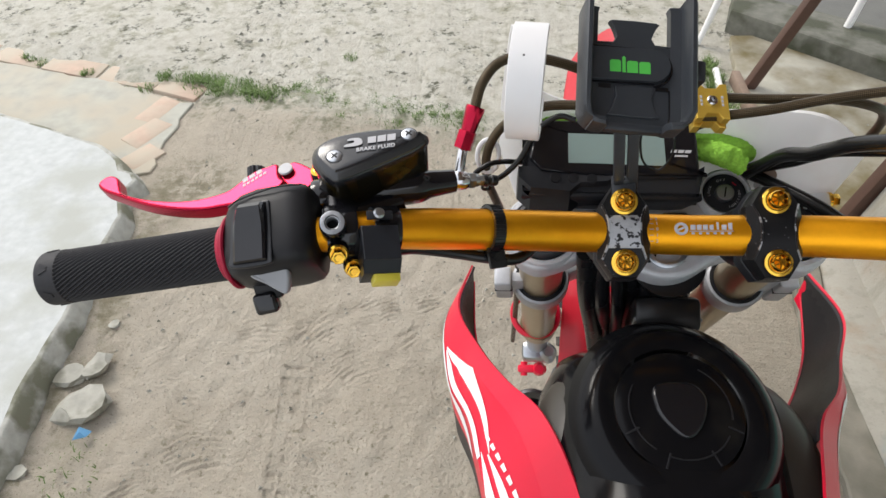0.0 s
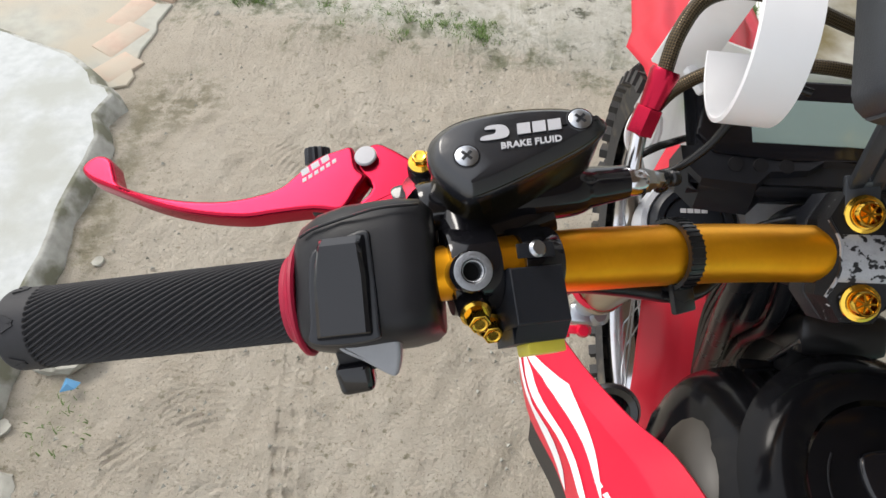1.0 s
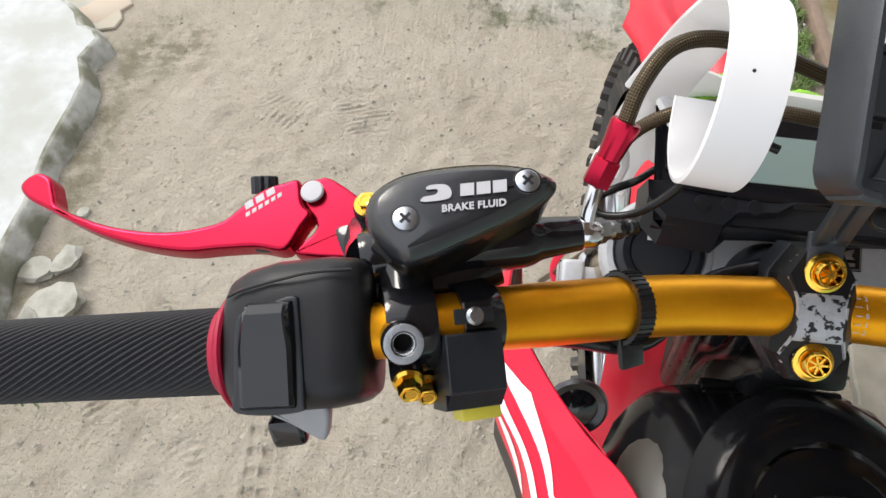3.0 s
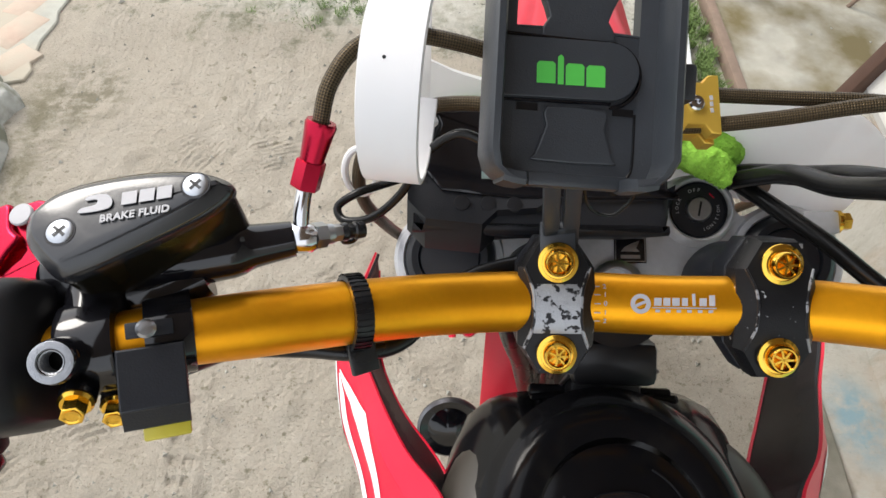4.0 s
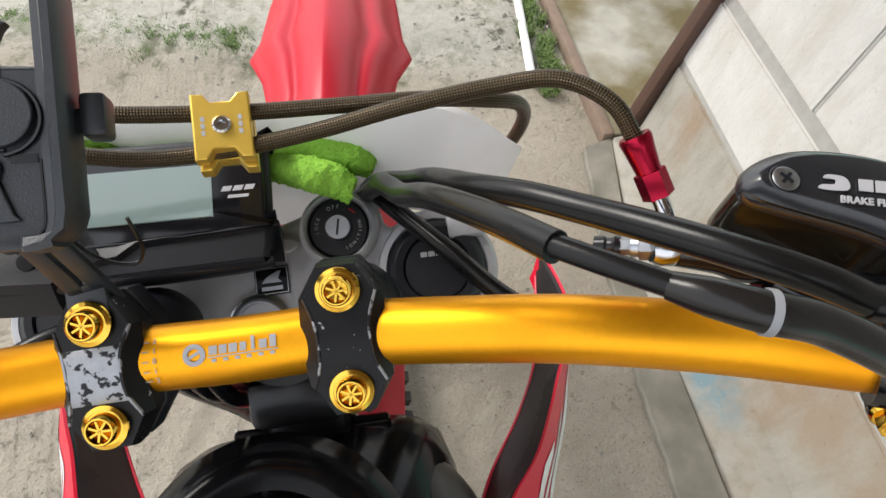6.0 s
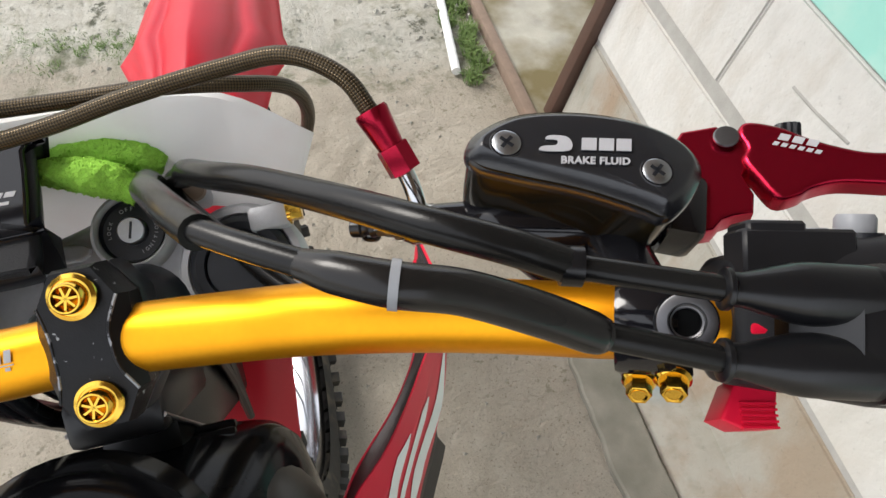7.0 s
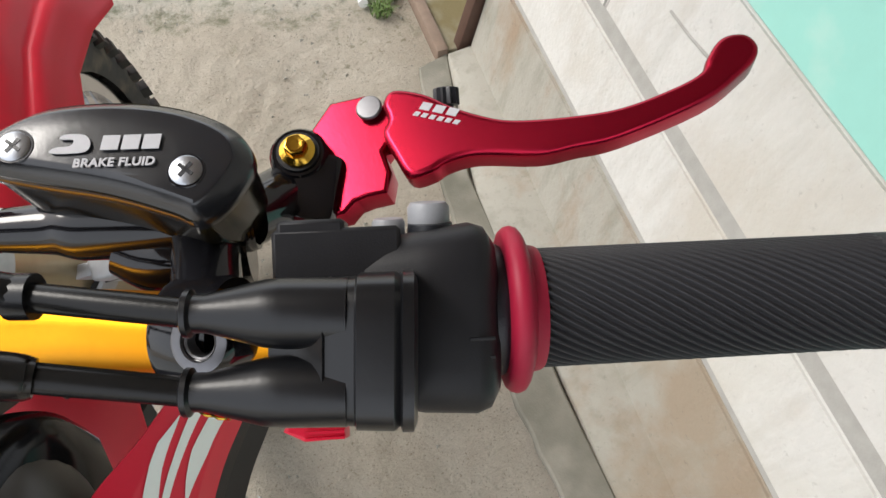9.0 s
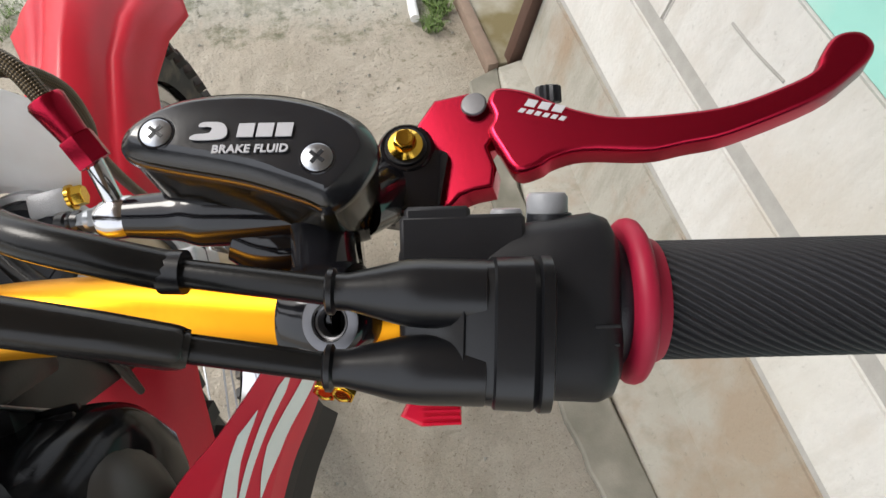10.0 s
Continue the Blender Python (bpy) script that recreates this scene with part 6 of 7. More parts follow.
def front_end():
    wheel_c = YOKE @ Vector((0, .045, -.615))
    W = frame_m(wheel_c, EX, (0, 0, 1))
    hub = part("front_wheel", joined((lathe([(0, -.05), (.022, -.05), (.020, -.03), (.020, .03), (.022, .05), (0, .05)], 24), pose(0, 0, 0, 0, 90, 0))), BLACK_SATIN, BIKE, "front wheel with knobby tyre", W)
    prof = [(.262, -.034), (.285, -.043), (.308, -.041), (.322, -.026), (.327, 0), (.322, .026), (.308, .041), (.285, .043), (.262, .034)]
    part("tyre", lathe(prof, 72), TYRE, hub, "dusty knobby tyre", W @ pose(0, 0, 0, 0, 90, 0))
    kn = part("knob", box(.019, .019, .020, .0), TYRE, hub, "", smooth=False)
    first = True
    for k in range(46):
        for (r, x, tilt) in ((.330, .0, 0), (.322, .027, 38), (.322, -.027, -38), (.306, .043, 70), (.306, -.043, -70)):
            a = 360 / 46 * (k + (.5 if x == 0 else 0))
            if not first:
                kn = new("knob", kn.data)
                kn.parent = hub
            kn.matrix_world = W @ pose(0, 0, 0, a, 0, 0) @ pose(x, 0, r) @ pose(0, 0, 0, 0, tilt, 0)
            first = False
    part("rim", lathe([(.240, -.022), (.262, -.026), (.266, -.022), (.258, -.010), (.258, .010), (.266, .022), (.262, .026), (.240, .022), (.236, 0), (.240, -.022)], 72), CHROME, hub, "silver rim", W @ pose(0, 0, 0, 0, 90, 0))
    sp = [tube([(.018 * s, .018 * math.cos(t), .018 * math.sin(t)), (.004 * s, .24 * math.cos(t + .25 * s2), .24 * math.sin(t + .25 * s2))], .0016, 6, 2, False) for k in range(18) for s, s2 in (((1 if k % 2 else -1), (1 if k % 4 < 2 else -1)),) for t in (k * 6.283 / 18,)]
    for bm in sp:
        part("spoke", bm, STEEL, hub, "", W)
    # front mudguard: ridged, waisted behind, with side lobes
    rows = []
    for y, hw, z, rid in ((-.02, .064, .410, .0), (.025, .065, .462, .0), (.075, .067, .515, .002), (.135, .069, .585, .004), (.225, .072, .662, .008), (.33, .074, .700, .014), (.43, .066, .712, .020), (.49, .078, .712, .022), (.535, .097, .706, .022), (.575, .088, .702, .022), (.66, .084, .692, .020), (.76, .078, .672, .016), (.86, .062, .640, .010), (.93, .030, .610, .004)):
        cx = .004 + .108 * y
        line = []
        for k in range(-20, 21):
            f = k / 20
            zz = z - .045 * abs(f) ** 2.2
            if abs(f) < .42:
                zz += rid * (1 - abs(f) / .42) ** .5
            if .5 < abs(f) < .85:
                zz += rid * .35 * math.sin((abs(f) - .5) / .35 * math.pi)
            line.append((cx + hw * f, y - .108 * hw * f, zz))
        rows.append(line + [(x, yy, zz - .0035) for x, yy, zz in reversed(line)])
    part("front_mudguard", loft(rows), RED_FENDER, BIKE, "glossy red plastic front mudguard", sharp=60)
    # headstock, frame neck and lower yoke
    low = part("lower_yoke", prism(smooth_loop([(-.09, .0), (-.05, .012), (0, -.005), (.05, .012), (.09, .0), (.10, .03), (.05, .045), (-.05, .045), (-.10, .03)], 4), -.19, -.155, .005, 2), ALUMINIUM, BIKE, "cast aluminium lower yoke", YOKE)
    for s in (-1, 1):
        part("leg_clamp", lathe([(.0235, -.182), (.0290, -.182), (.0302, -.179), (.0302, -.158), (.0290, -.155), (.0265, -.154), (.0235, -.160)], 48), ALUMINIUM, low, "", YOKE @ pose(.100 * s, .002, 0))
        part("dark_gap", lathe([(.0228, -.153), (.0268, -.153)], 40), BLACK_SATIN, low, "", YOKE @ pose(.100 * s, .002, 0))
    part("headstock", joined((lathe([(0, -.20), (.030, -.20), (.027, -.17), (.027, -.045), (.031, -.022), (0, -.022)], 32), pose(0, -.020, 0)), (box(.056, .030, .10, .006), pose(0, -.052, -.085, 12, 0, 0))), DARK_STEEL, BIKE, "black steel headstock", YOKE @ pose(.006, 0, 0))
    part("frame_neck", joined((box(.052, .085, .20, .010, 2), pose(0, -.045, -.165, 10, 0, 0)), (box(.030, .05, .16, .006), pose(.0, .012, -.20))), DARK_STEEL, BIKE, "black frame neck below the headstock", YOKE @ pose(.006, 0, 0))
    for sg in (-1, 1):
        part("neck_edge", tube([(.027 * sg, -.066, -.040), (.028 * sg, -.080, -.10), (.028 * sg, -.098, -.19)], .0016, 8, 3), STEEL, BIKE, "bright edge of the frame neck", YOKE @ pose(.006, 0, 0))
        for k in range(3):
            part("wiring", tube([(.034 * sg, -.01 + .012 * k, -.05), (.040 * sg + .004 * k, -.022 + .012 * k, -.11), (.036 * sg, -.05 + .01 * k, -.19), (.030 * sg, -.09, -.26)], .0036, 8, 4), RUBBER, BIKE, "black wiring beside the headstock", YOKE)
    for k in range(7):
        x = -.066 + .0125 * k
        part("wiring", tube([(x, .060 + .006 * (k % 2), .858), (x + .010, .068 - .007 * (k % 3), .795), (x * .8 + .014, .080 + .006 * (k % 2), .725), (x * .5 + .01, .088, .650)], .0085 - .0015 * (k % 3), 12, 5), RUBBER, BIKE, "black taped wiring beside the headstock")
    part("thin_wire", tube([(-.0300, .080, .716), (-.0266, .0835, .700), (-.010, .092, .690), (.010, .1020, .676)], .0011, 8, 4), GREY_PLASTIC, BIKE, "thin grey wire at the frame neck")
    part("horn", joined((lathe([(0, .0), (.030, .0), (.040, .004), (.043, .010), (.040, .014), (.030, .012), (.024, .016), (0, .018)], 40), None), (lathe([(0, -.03), (.018, -.03), (.022, 0), (0, 0)], 24), None)), BLACK_GLOSS, BIKE, "round black horn with chrome rim", frame_m((-0.086, 0.094, 0.545), (1, 0, 0), (-0.25, -0.75, 0.6)) @ Matrix.Scale(.74, 4))
    part("horn_rim", lathe([(.040, .010), (.0445, .008), (.0445, .012), (.041, .0155)], 40), DARK_THREAD, BIKE, "chrome horn rim", frame_m((-0.086, 0.094, 0.545), (1, 0, 0), (-0.25, -0.75, 0.6)) @ Matrix.Scale(.74, 4))
    cal = part("brake_caliper", joined((box(.050, .030, .045, .008), None), (lathe([(0, -.03), (.012, -.03), (.014, .02), (.009, .03), (0, .03)], 24), pose(.018, -.004, .006))), STEEL, BIKE, "grey brake caliper with red fittings on the fork", YOKE @ pose(-.100, -.010, -.580))
    part("caliper_fitting", joined((box(.050, .014, .014, .004), None), (lathe([(0, -.018), (.010, -.018), (.012, .004), (.008, .014), (0, .014)], 20), pose(.012, 0, 0)), (lathe([(0, -.012), (.006, -.012), (.006, .012), (0, .012)], 16), pose(-.014, 0, 0, 90, 0, 0))), RED_PLASTIC, cal, "red fitting", YOKE @ pose(-.108, -.030, -.640, 10, 0, 0))
    part("fork_guard", lathe([(.036, -.005), (.043, -.004), (.045, .0), (.043, .004), (.036, .005), (.034, 0), (.036, -.005)], 44), RED_PLASTIC, BIKE, "red round fork guard", YOKE @ pose(-.104, .012, -.385, 22, -8, 0) @ Matrix.Scale(.80, 4))


def tank_and_shrouds():
    cx = 0.0025
    rows = []
    stations = ((.050, .074, .732, .060), (.046, .082, .749, .070), (.034, .093, .762, .084), (.010, .102, .787, .110), (-.030, .107, .807, .140), (-.080, .103, .819, .150), (-.140, .098, .823, .150), (-.21, .094, .818, .150), (-.30, .088, .803, .140), (-.40, .09, .79, .12))
    for y, hw, z, dp in stations:
        line = []
        flat = .66 - .26 * min(1, max(0, (y - .005) / .03))   # the front edge is flatter
        for k in range(25):
            t = math.pi * k / 24
            c, s = math.cos(t), math.sin(t)
            line.append((.0045 + .12 * y - math.copysign(abs(c) ** .70, c) * hw, y, z - dp + dp * abs(s) ** flat))
        rows.append(line)
    tank = part("fuel_tank", loft(rows, closed=False), TANK, BIKE, "gloss black fuel tank cover", sharp=60)
    part("tank_front", box(.106, .012, .10, .003), TANK, tank, "", pose(cx + .010, .032, .71))
    part("front_strip", box(.104, .012, .010, .003), TANK, tank, "black strip across the tank front", pose(cx + .010, .043, .7465, 20, 0, -2))
    for sg in (-1, 1):
        flank = bmesh.new()
        bmesh.ops.create_uvsphere(flank, u_segments=40, v_segments=24, radius=1)
        part("tank_flank", flank, TANK_SIDE, tank, "dull brownish black tank side", pose(.006 + .066 * sg, -.062, .722, 0, 20 * sg, 6 * sg) @ Matrix.Diagonal((.048, .090, .066, 1)), sharp=60)
    C = frame_m((-.0085, -.067, .8235), (1, 0, 0), (0, -.16, .98))
    part("filler_recess", lathe([(.047, .0040), (.053, .0062), (.060, .0060), (.066, .0030), (.072, -.003), (.078, -.012)], 56), TANK, tank, "black ring round the filler", C @ Matrix.Diagonal((1, 1.05, 1, 1)), sharp=70)
    capo = part("filler_cap", lathe([(0, .0065), (.026, .0062), (.040, .0052), (.046, .0036), (.047, -.004)], 56), TANK, tank, "gloss black filler cap", C, sharp=60)
    part("cap_handle", prism(smooth_loop([(-.016, .018), (.010, .020), (.020, .008), (.014, -.012), (.002, -.022), (-.010, -.014), (-.018, .0)], 5), .006, .0095, .0025, 3), BLACK_GLOSS, capo, "raised cap grip", C)
    for a0, a1, r in ((150, 235, .0365), (250, 330, .0365), (-10, 60, .0365)):
        pts = [(r * math.cos(radians(a)), r * math.sin(radians(a)), .0060) for a in np.linspace(a0, a1, 9)]
        part("groove", tube(pts, .0006, 6, 2), BLACK_MATT, capo, "", C)
    for ang in (205, 250, 300, 340):
        part("groove", tube([(.034 * math.cos(radians(ang)), .034 * math.sin(radians(ang)), .0060), (.045 * math.cos(radians(ang)), .045 * math.sin(radians(ang)), .0042)], .0008, 6, 2, False), BLACK_MATT, capo, "", C)
    top = [(-.161, .214, .676), (-.175, .130, .702), (-.153, .060, .725), (-.128, .0, .757), (-.102, -.040, .774), (-.084, -.110, .797), (-.068, -.22, .81)]
    mid = [(-.168, .205, .655), (-.188, .130, .668), (-.182, .060, .660), (-.161, .000, .690), (-.150, -.050, .702), (-.136, -.125, .715), (-.120, -.24, .725)]
    low = [(-.164, .200, .645), (-.184, .125, .640), (-.178, .055, .630), (-.158, -.008, .650), (-.146, -.06, .655), (-.132, -.14, .66), (-.12, -.25, .67)]
    inner = [(-.158, .208, .652), (-.154, .125, .645), (-.133, .065, .660), (-.100, .003, .700), (-.085, -.050, .715), (-.075, -.11, .74), (-.065, -.2, .75)]
    T, M, B, I = smooth_line(top, 6), smooth_line(mid, 6), smooth_line(low, 6), smooth_line(inner, 6)
    for side in (-1, 1):
        def pt(i, v, lift=0.0):
            """A place on the shroud's skin: i along it, v from its upper edge (0) to its lower (1)."""
            if v < .5:
                p = T[i].lerp(M[i], v * 2)
                bulge = .0065 * min(1, max(0, (i - 11) / 6)) * (v / .15 if v < .15 else (.5 - v) / .35) + math.sin(v * 2 * math.pi / 2) * .002
            else:
                p = M[i].lerp(B[i], v * 2 - 1)
                bulge = 0.002
            p = p + Vector((-.75, 0, .6)) * (bulge + lift)
            if side > 0:
                p.x += .011 * min(1, v * 2.2)
            return Vector((0.030 + 0.2 * p.y - p.x, p.y, p.z)) if side > 0 else p
        n = len(T)
        V = [0, .02, .075, .14, .15, .16, .22, .3, .4, .5, .55, .7, .85, 1]
        skin = loft([[pt(i, v) for v in V] + [pt(i, v, -.0025) for v in reversed(V)] for i in range(n)])
        sh = part("radiator_shroud", skin, RED_PLASTIC, BIKE, "red radiator shroud with white decals", sharp=30)
        def inn(i, lift=0.0):
            p = I[i] + Vector((lift, 0, 0))
            return Vector((0.030 + 0.2 * p.y - p.x, p.y, p.z)) if side > 0 else p
        wall = loft([[pt(i, .01, -.003), pt(i, .01, -.003).lerp(inn(i), .5), inn(i), inn(i, -.003), pt(i, .01, -.006)] for i in range(0, 27)])
        part("inner_panel", wall, BLACK_MATT, sh, "black inner shroud panel", sharp=30)
        part("inner_rim", tube([inn(i) for i in range(0, 26, 2)], .0016, 8, 3), RED_PLASTIC, sh, "red inner rim")
        # decals: each a band of rows (place along the skin, upper edge, lower edge)
        decals = [
            [(9, .39, .41), (10.5, .29, .37), (12, .22, .315), (14, .15, .30), (16, .195, .31), (19, .265, .335), (22, .335, .375), (24.3, .39, .395)],
            [(9.2, .41, .43), (11, .385, .46), (13, .40, .47), (16, .42, .48), (20, .44, .49), (23.8, .47, .505)],
            [(4, .47, .54), (9, .47, .57), (13, .49, .62), (16, .56, .80), (19, .74, .95), (20, .9, .95)],
            [(23.5, .45, .455), (27, .44, .50), (31, .42, .52), (36, .40, .54)],
            [(24.3, .40, .41), (27, .36, .405), (30, .325, .39), (34, .29, .37)],
        ] if side < 0 else [
            [(17, .12, .125), (19, .10, .17), (21, .14, .22), (24, .22, .31), (30, .30, .40)],
            [(13.5, .20, .22), (15, .17, .26), (17, .19, .275), (20, .25, .31), (24, .315, .35), (28, .36, .37)],
            [(7, .38, .42), (9, .36, .45), (12, .36, .49), (16, .35, .49), (19, .35, .485), (21.5, .40, .46), (23, .44, .45)],
        ]
        if side < 0:
            decals += [[(22.6 + k * 1.15, .355 - k * .014, .385 - k * .014), (23.3 + k * 1.15, .350 - k * .014, .372 - k * .014)] for k in range(6)]

        def spot(i, v):
            k = min(int(i), n - 2)
            return pt(k, v, .0007).lerp(pt(k + 1, v, .0007), i - k)
        for band in decals:
            rws = []
            for (i0, a0, b0), (i1, a1, b1) in zip(band[:-1], band[1:]):
                steps = max(1, int((i1 - i0) * 2))
                for k in range(steps):
                    f = k / steps
                    va, vb = a0 + (a1 - a0) * f, b0 + (b1 - b0) * f
                    rws.append([spot(i0 + (i1 - i0) * f, va + (vb - va) * q / 3) for q in range(4)])
            rws.append([spot(band[-1][0], band[-1][1] + (band[-1][2] - band[-1][1]) * q / 3) for q in range(4)])
            part("decal", loft(rws, closed=False), WHITE_DECAL, sh, "white decal")
        fin = loft([[pt(i, 1.0), pt(i, 1.0) + Vector((.004, 0, -.05)), pt(i, 1.0) + Vector((.010, 0, -.05)), pt(i, 1.0, -.004)] for i in range(13, n)])
        part("lower_panel", fin, BLACK_MATT, sh, "black lower panel", sharp=30)
    part("seat", joined((box(.20, .42, .10, .03, 4), pose(cx, -.60, .80))), BLACK_MATT, BIKE, "black seat")


handlebar()
left_cluster()
HOUSE = right_cluster()
cables(HOUSE)
yoke_and_dash()
front_end()
tank_and_shrouds()


# ---- things fixed to or lying on the motorcycle ----
def phone_holder():
    ob = thing("phone_holder", (-0.052, 0.02, 0.955), "black plastic phone holder bolted to the handlebar clamp", "phone holder")
    m = frame_m((-0.0628, 0.0450, 1.0370), (1, 0.02, -0.10), (0, -0.57, 0.82)) @ pose(0, .002, 0) @ Matrix.Diagonal((.93, .90, 1, 1))

    def P(name, bm, mat, label="", at=None):
        return under(part(name, bm, mat, None, label, m @ at if at is not None else m), ob)
    P("back_plate", prism(smooth_loop([(-.029, -.043), (.029, -.043), (.031, -.030), (.031, .012), (.026, .018), (-.026, .018), (-.031, .012), (-.031, -.030)], 3), -.0075, -.0022, .0012, 2), HOLDER, "black back plate")
    P("lower_pad", prism(smooth_loop([(-.0150, -.0365), (.0150, -.0365), (.0158, -.034), (.0118, -.022), (.0118, -.0145), (-.0118, -.0145), (-.0118, -.022), (-.0158, -.034)], 2), -.003, -.0004, .0008, 2), HOLDER, "black textured rubber pad")
    P("upper_pad", prism(smooth_loop([(-.0145, .014), (.0145, .014), (.0120, .022), (.0155, .031), (.0150, .0345), (-.0150, .0345), (-.0155, .031), (-.0120, .022)], 2), -.006, -.0018, .0008, 2), HOLDER, "black textured rubber pad")
    sl = [(-.031, -.0115)] + [(.0125 + .0118 * math.cos(t), .0118 * math.sin(t)) for t in np.linspace(-math.pi / 2, math.pi / 2, 13)] + [(-.031, .0125)]
    P("slide_plate", prism(sl, -.002, .0014, .0006, 2), HOLDER, "black sliding plate", pose(0, .0005, 0, 0, 0, 2))
    for y0, y1 in ((-.0125, -.0113), (.0138, .0132)):
        P("slide_groove", tube([(-.030, y0, -.0018), (.014, y1, -.0018)], .0008, 6, 2, False), BLACK_GLOSS)
    P("slide_groove", tube([(.014, -.0128, -.0015)] + [(.0125 + .0132 * math.cos(t), .0132 * math.sin(t), -.0015) for t in np.linspace(-1.4, 1.4, 9)] + [(.014, .0132, -.0015)], .0009, 6, 2), BLACK_GLOSS)
    x = -.0172
    for w, h, dy in ((.0074, .0086, 0), (.0023, .0118, .0016), (.0074, .0086, 0), (.0076, .0086, 0)):
        P("print_block", prism(smooth_loop([(0, -h / 2), (w, -h / 2), (w, h / 2 - .001), (w - .001, h / 2), (.001, h / 2), (0, h / 2 - .001)], 1), 0, .0002), GREEN_PRINT, "green printed shape", pose(x, -.0018 + dy, .00142, 0, 0, 2))
        x += w + .0009
    # the two side rails with their hooked ends
    for s in (-1, 1):
        top = .047 if s > 0 else .043
        rail = []
        for y, inx in ((-.0455, .010), (-.0445, .006), (-.041, .002), (-.035, 0), (0, 0), (top - .004, 0), (top, .0015)):
            x1 = (.0366 - inx) * s
            x0 = (.0250 - inx * .6) * s
            z1 = .0145 if y > -.04 else .0115
            rail.append([(x0, y, -.0085), (x1, y, -.0085), (x1 + .0006 * s, y, -.004), (x1 + .0006 * s, y, z1 - .002), (x1 - .001 * s, y, z1), (x1 - .0035 * s, y, z1), (x1 - .0045 * s, y, z1 - .002), (x1 - .0045 * s, y, -.001), (x0, y, -.002)])
        P("side_rail", loft(rail), HOLDER, "black side rail with rounded edges")
        for k in range(46 if s > 0 else 0):
            P("tooth", box(.0005, .0007, .012), HOLDER, "", pose(.0326, -.036 + .0017 * k, .0045, 18, 0, 0))
        hook = loft([[(x * s, y0, -.008), (x * s, y0 + .004, -.008), (x * s, y0 + .004, h), (x * s, y0 + .001, h + .001), (x * s, y0 - .001, h), (x * s, y0 - .001, -.006)] for x, y0, h in ((.030, -.0455, .0105), (.026, -.0465, .0105), (.0215, -.0468, .0100), (.0195, -.0462, .006))])
        P("corner_hook", hook, HOLDER, "black corner hook")
    P("panel_groove", tube([(.0245, -.0150, -.0022), (.0245, -.036, -.0022), (.0225, -.041, -.0022)], .0006, 6, 3), RUBBER)
    P("bottom_rail", box(.050, .006, .007, .0015), HOLDER, "black bottom rail", pose(0, -.0435, -.005))
    P("notch", box(.0085, .0030, .0008), RUBBER, "", pose(.0195, -.0145, -.0022))
    P("notch", box(.0085, .0030, .0008), RUBBER, "", pose(-.0195, -.0150, -.0022))
    P("lock_knob", joined((box(.0085, .0155, .0135, .0018), pose(.043, -.0010, -.003)), (box(.006, .008, .008, .001), pose(.0385, -.0020, -.004))), HOLDER, "black locking knob")
    # bracket down to the clamp bolt
    foot = Vector((-0.0530, 0.0385, 0.9440))
    head = m @ Vector((0, -.020, -.012))
    bm = frame_m((foot + head) / 2, head - foot, (-0.02, -0.85, 0.45))
    ln = (head - foot).length
    under(part("bracket", joined((box(ln + .012, .0075, .004, .001), pose(0, .0046, 0)), (box(ln + .012, .0075, .004, .001), pose(0, -.0046, 0)), (box(.020, .0155, .004, .001), pose(-ln / 2 + .002, 0, 0)), (box(.02, .016, .010, .002), pose(ln / 2, 0, 0))), HOLDER, None, "black slotted metal bracket", bm), ob)
    cord = [(-.0500, .042, .990), (-.0495, .040, .9830), (-.0460, .040, .9712), (-.0400, .040, .9641), (-.0323, .040, .9626), (-.0277, .040, .9706), (-.0269, .040, .9796), (-.028, .042, .988)]
    under(part("cord", tube(cord, .0008, 8, 6), CABLE, None, "thin black cord loop"), ob)
    cm = frame_m(BAR_MID - EX * 0.0502, EX, CLAMP_UP)
    under(part("bracket_foot", joined((box(.0165, .024, .0035, .001), pose(0, .028, .0130))), HOLDER, None, "", cm), ob)


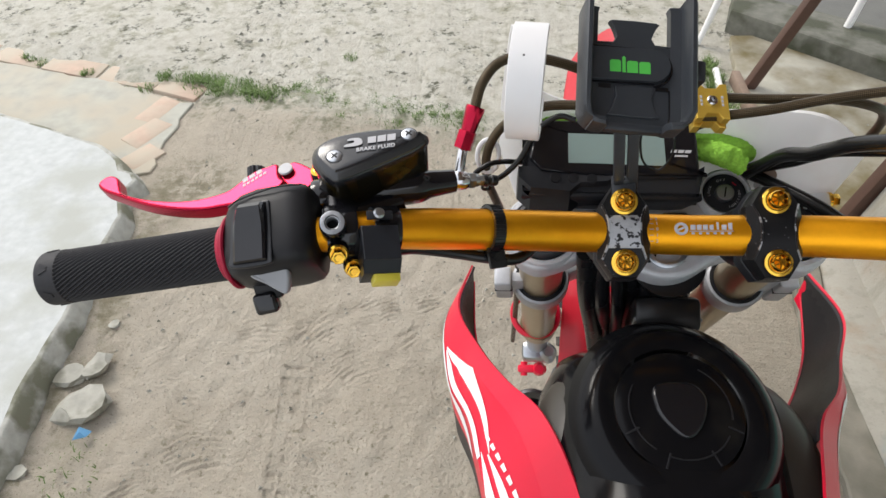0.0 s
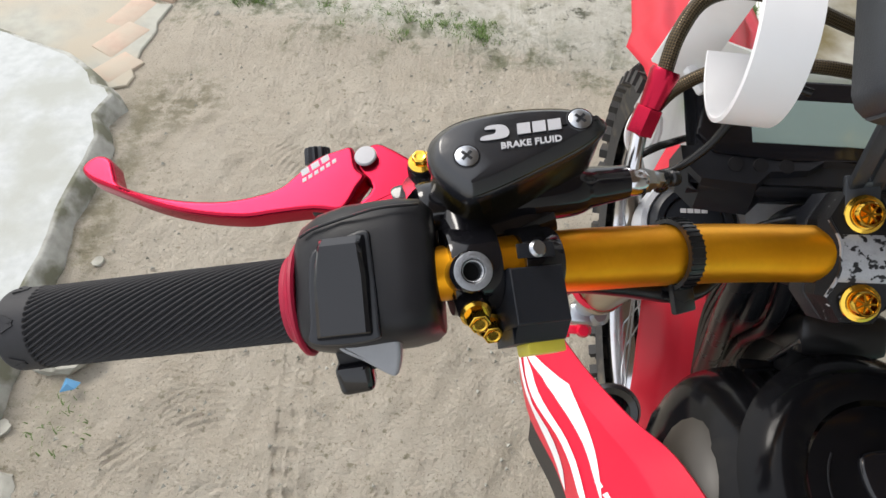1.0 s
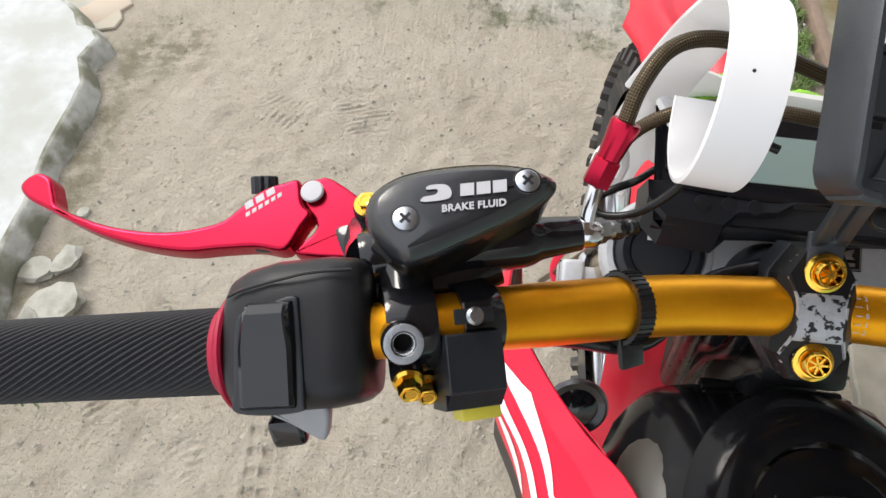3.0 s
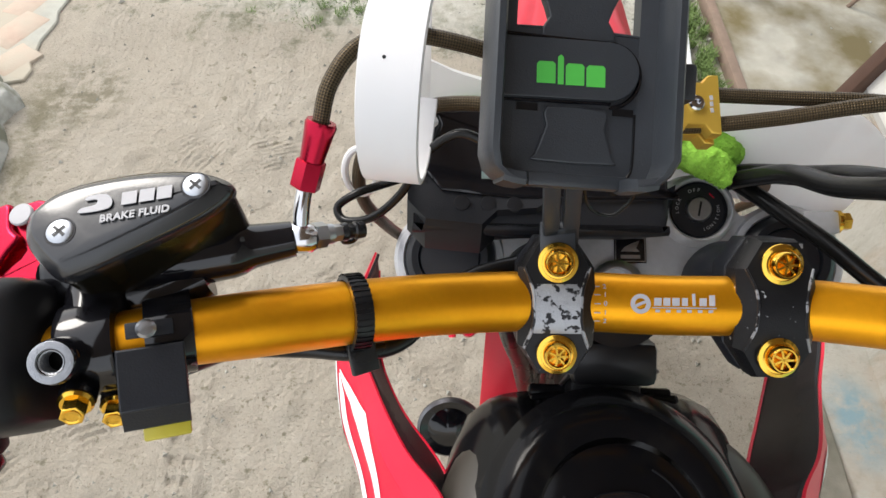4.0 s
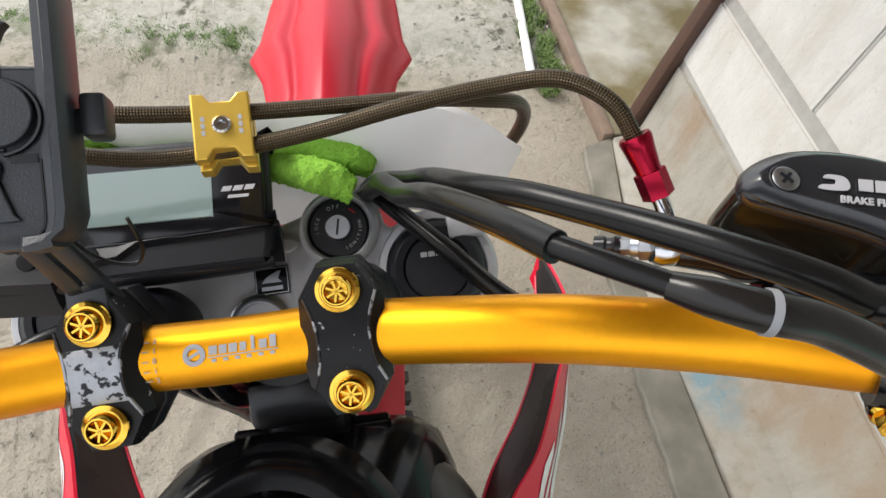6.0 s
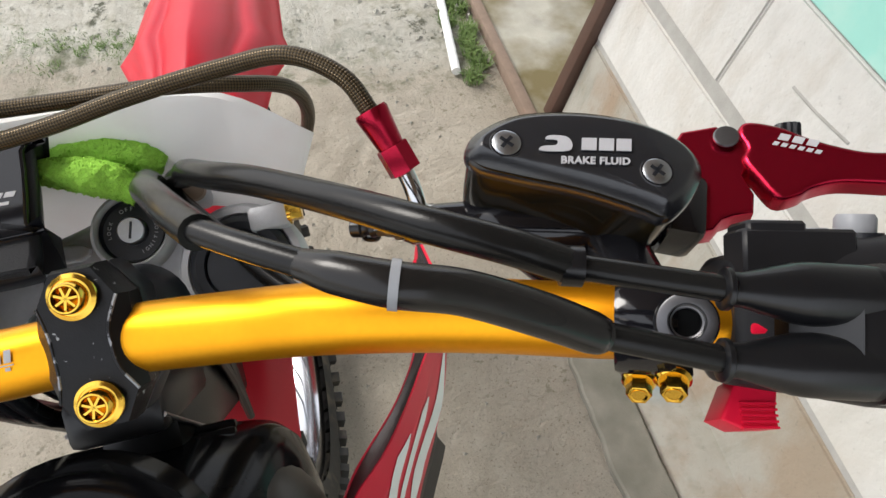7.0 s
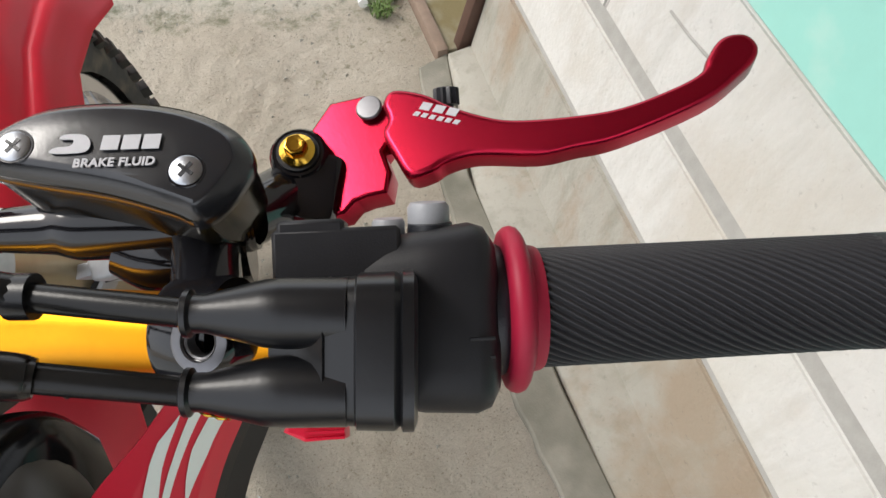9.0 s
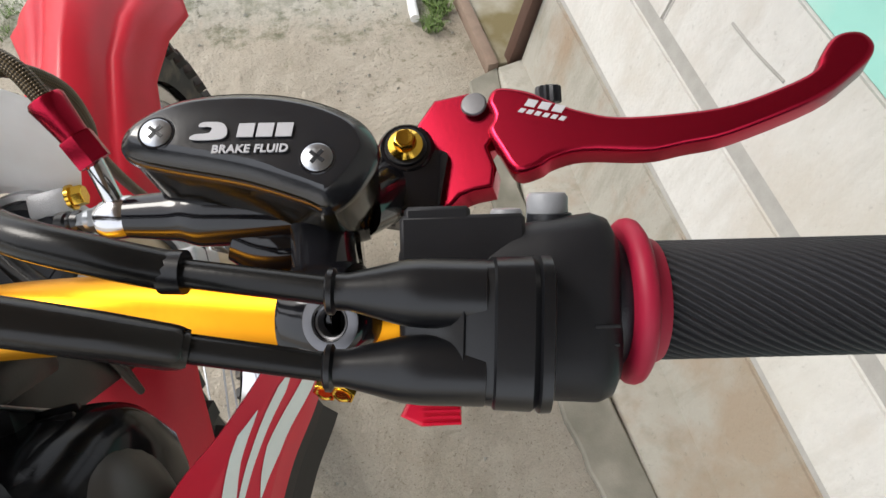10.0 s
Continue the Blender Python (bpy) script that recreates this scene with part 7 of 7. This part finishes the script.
def strap_loop():
    """A wide plastic strip that curls round into a loop, open at its back."""
    m = frame_m((-0.1270, 0.0590, 1.0185), (1.0, -0.13, 0.02), (0, 0, 1)) @ pose(0, 0, 0, 0, 90, 0)
    r, w = .0375, .0114
    rows = []
    for k in range(60):
        t = radians(42 - 267 * k / 59)
        rows.append([(q * math.cos(t), q * math.sin(t), z) for q, z in ((r - .0018, -w), (r, -w + .0006), (r, w - .0006), (r - .0018, w), (r - .0024, w - .0004), (r - .0024, -w + .0004))])
    loop = part("strap_loop", loft(rows), WHITE_PLASTIC, None, "", m)
    part("speck", lathe([(0, 0), (.0007, 0), (.0005, .0002), (0, .0002)], 10), BLACK_MATT, loop, "", m @ pose(0, 0, 0, 0, 0, 214) @ pose(r, 0, -.002, 0, 90, 0))
    tagged(loop, "wide white plastic strap curled into a loop over the hose", "strap")


def towel():
    """A crumpled microfibre cloth tucked behind the instrument, with short pile."""
    lay = Vector((0, -.008, -.005))
    rolls = [([(.010, .136, .924), (.028, .128, .926), (.046, .120, .924), (.058, .115, .918)], .0086), ([(.010, .148, .918), (.035, .143, .922), (.056, .137, .921), (.070, .133, .915)], .0080), ([(-.06, .165, .922), (-.02, .160, .920), (.02, .155, .914), (.05, .15, .908)], .014), ([(-.112, .150, .920), (-.100, .155, .926), (-.085, .160, .930), (-.06, .165, .928)], .013)]
    pieces = []
    for pts, r in rolls:
        bm = tube([Vector(p) + lay for p in pts], [r * .7, r, r * 1.02, r, r * .8], 28, 12)
        for v in bm.verts:
            v.co += Vector((noise.noise(v.co * 60), noise.noise(v.co * 60 + Vector((9, 0, 0))), noise.noise(v.co * 60 + Vector((0, 9, 0))))) * .0030 + Vector((noise.noise(v.co * 420), noise.noise(v.co * 420 + Vector((5, 0, 0))), noise.noise(v.co * 420 + Vector((0, 5, 0))))) * .0016
        pieces.append(bm)
    body = joined(*pieces)
    rng = random.Random(8)
    faces = [f for f in body.faces if len(f.verts) == 4]
    verts, quads = [], []
    for f in faces:
        for _ in range(3):
            c = f.calc_center_median() + Vector([rng.uniform(-.0006, .0006) for _ in range(3)])
            nrm = (f.normal + Vector([rng.uniform(-.7, .7) for _ in range(3)])).normalized()
            t = nrm.orthogonal().normalized() * .0004
            b = len(verts)
            verts += [c - t, c + t, c + nrm * .0022]
            quads.append((b, b + 1, b + 2))
    pile = bm_from(verts, quads)
    tw = part("cloth", joined(body, pile), TOWEL, None, "", sharp=180)
    tagged(tw, "crumpled lime green microfibre cloth behind the instrument", "cloth")


phone_holder()
strap_loop()
towel()
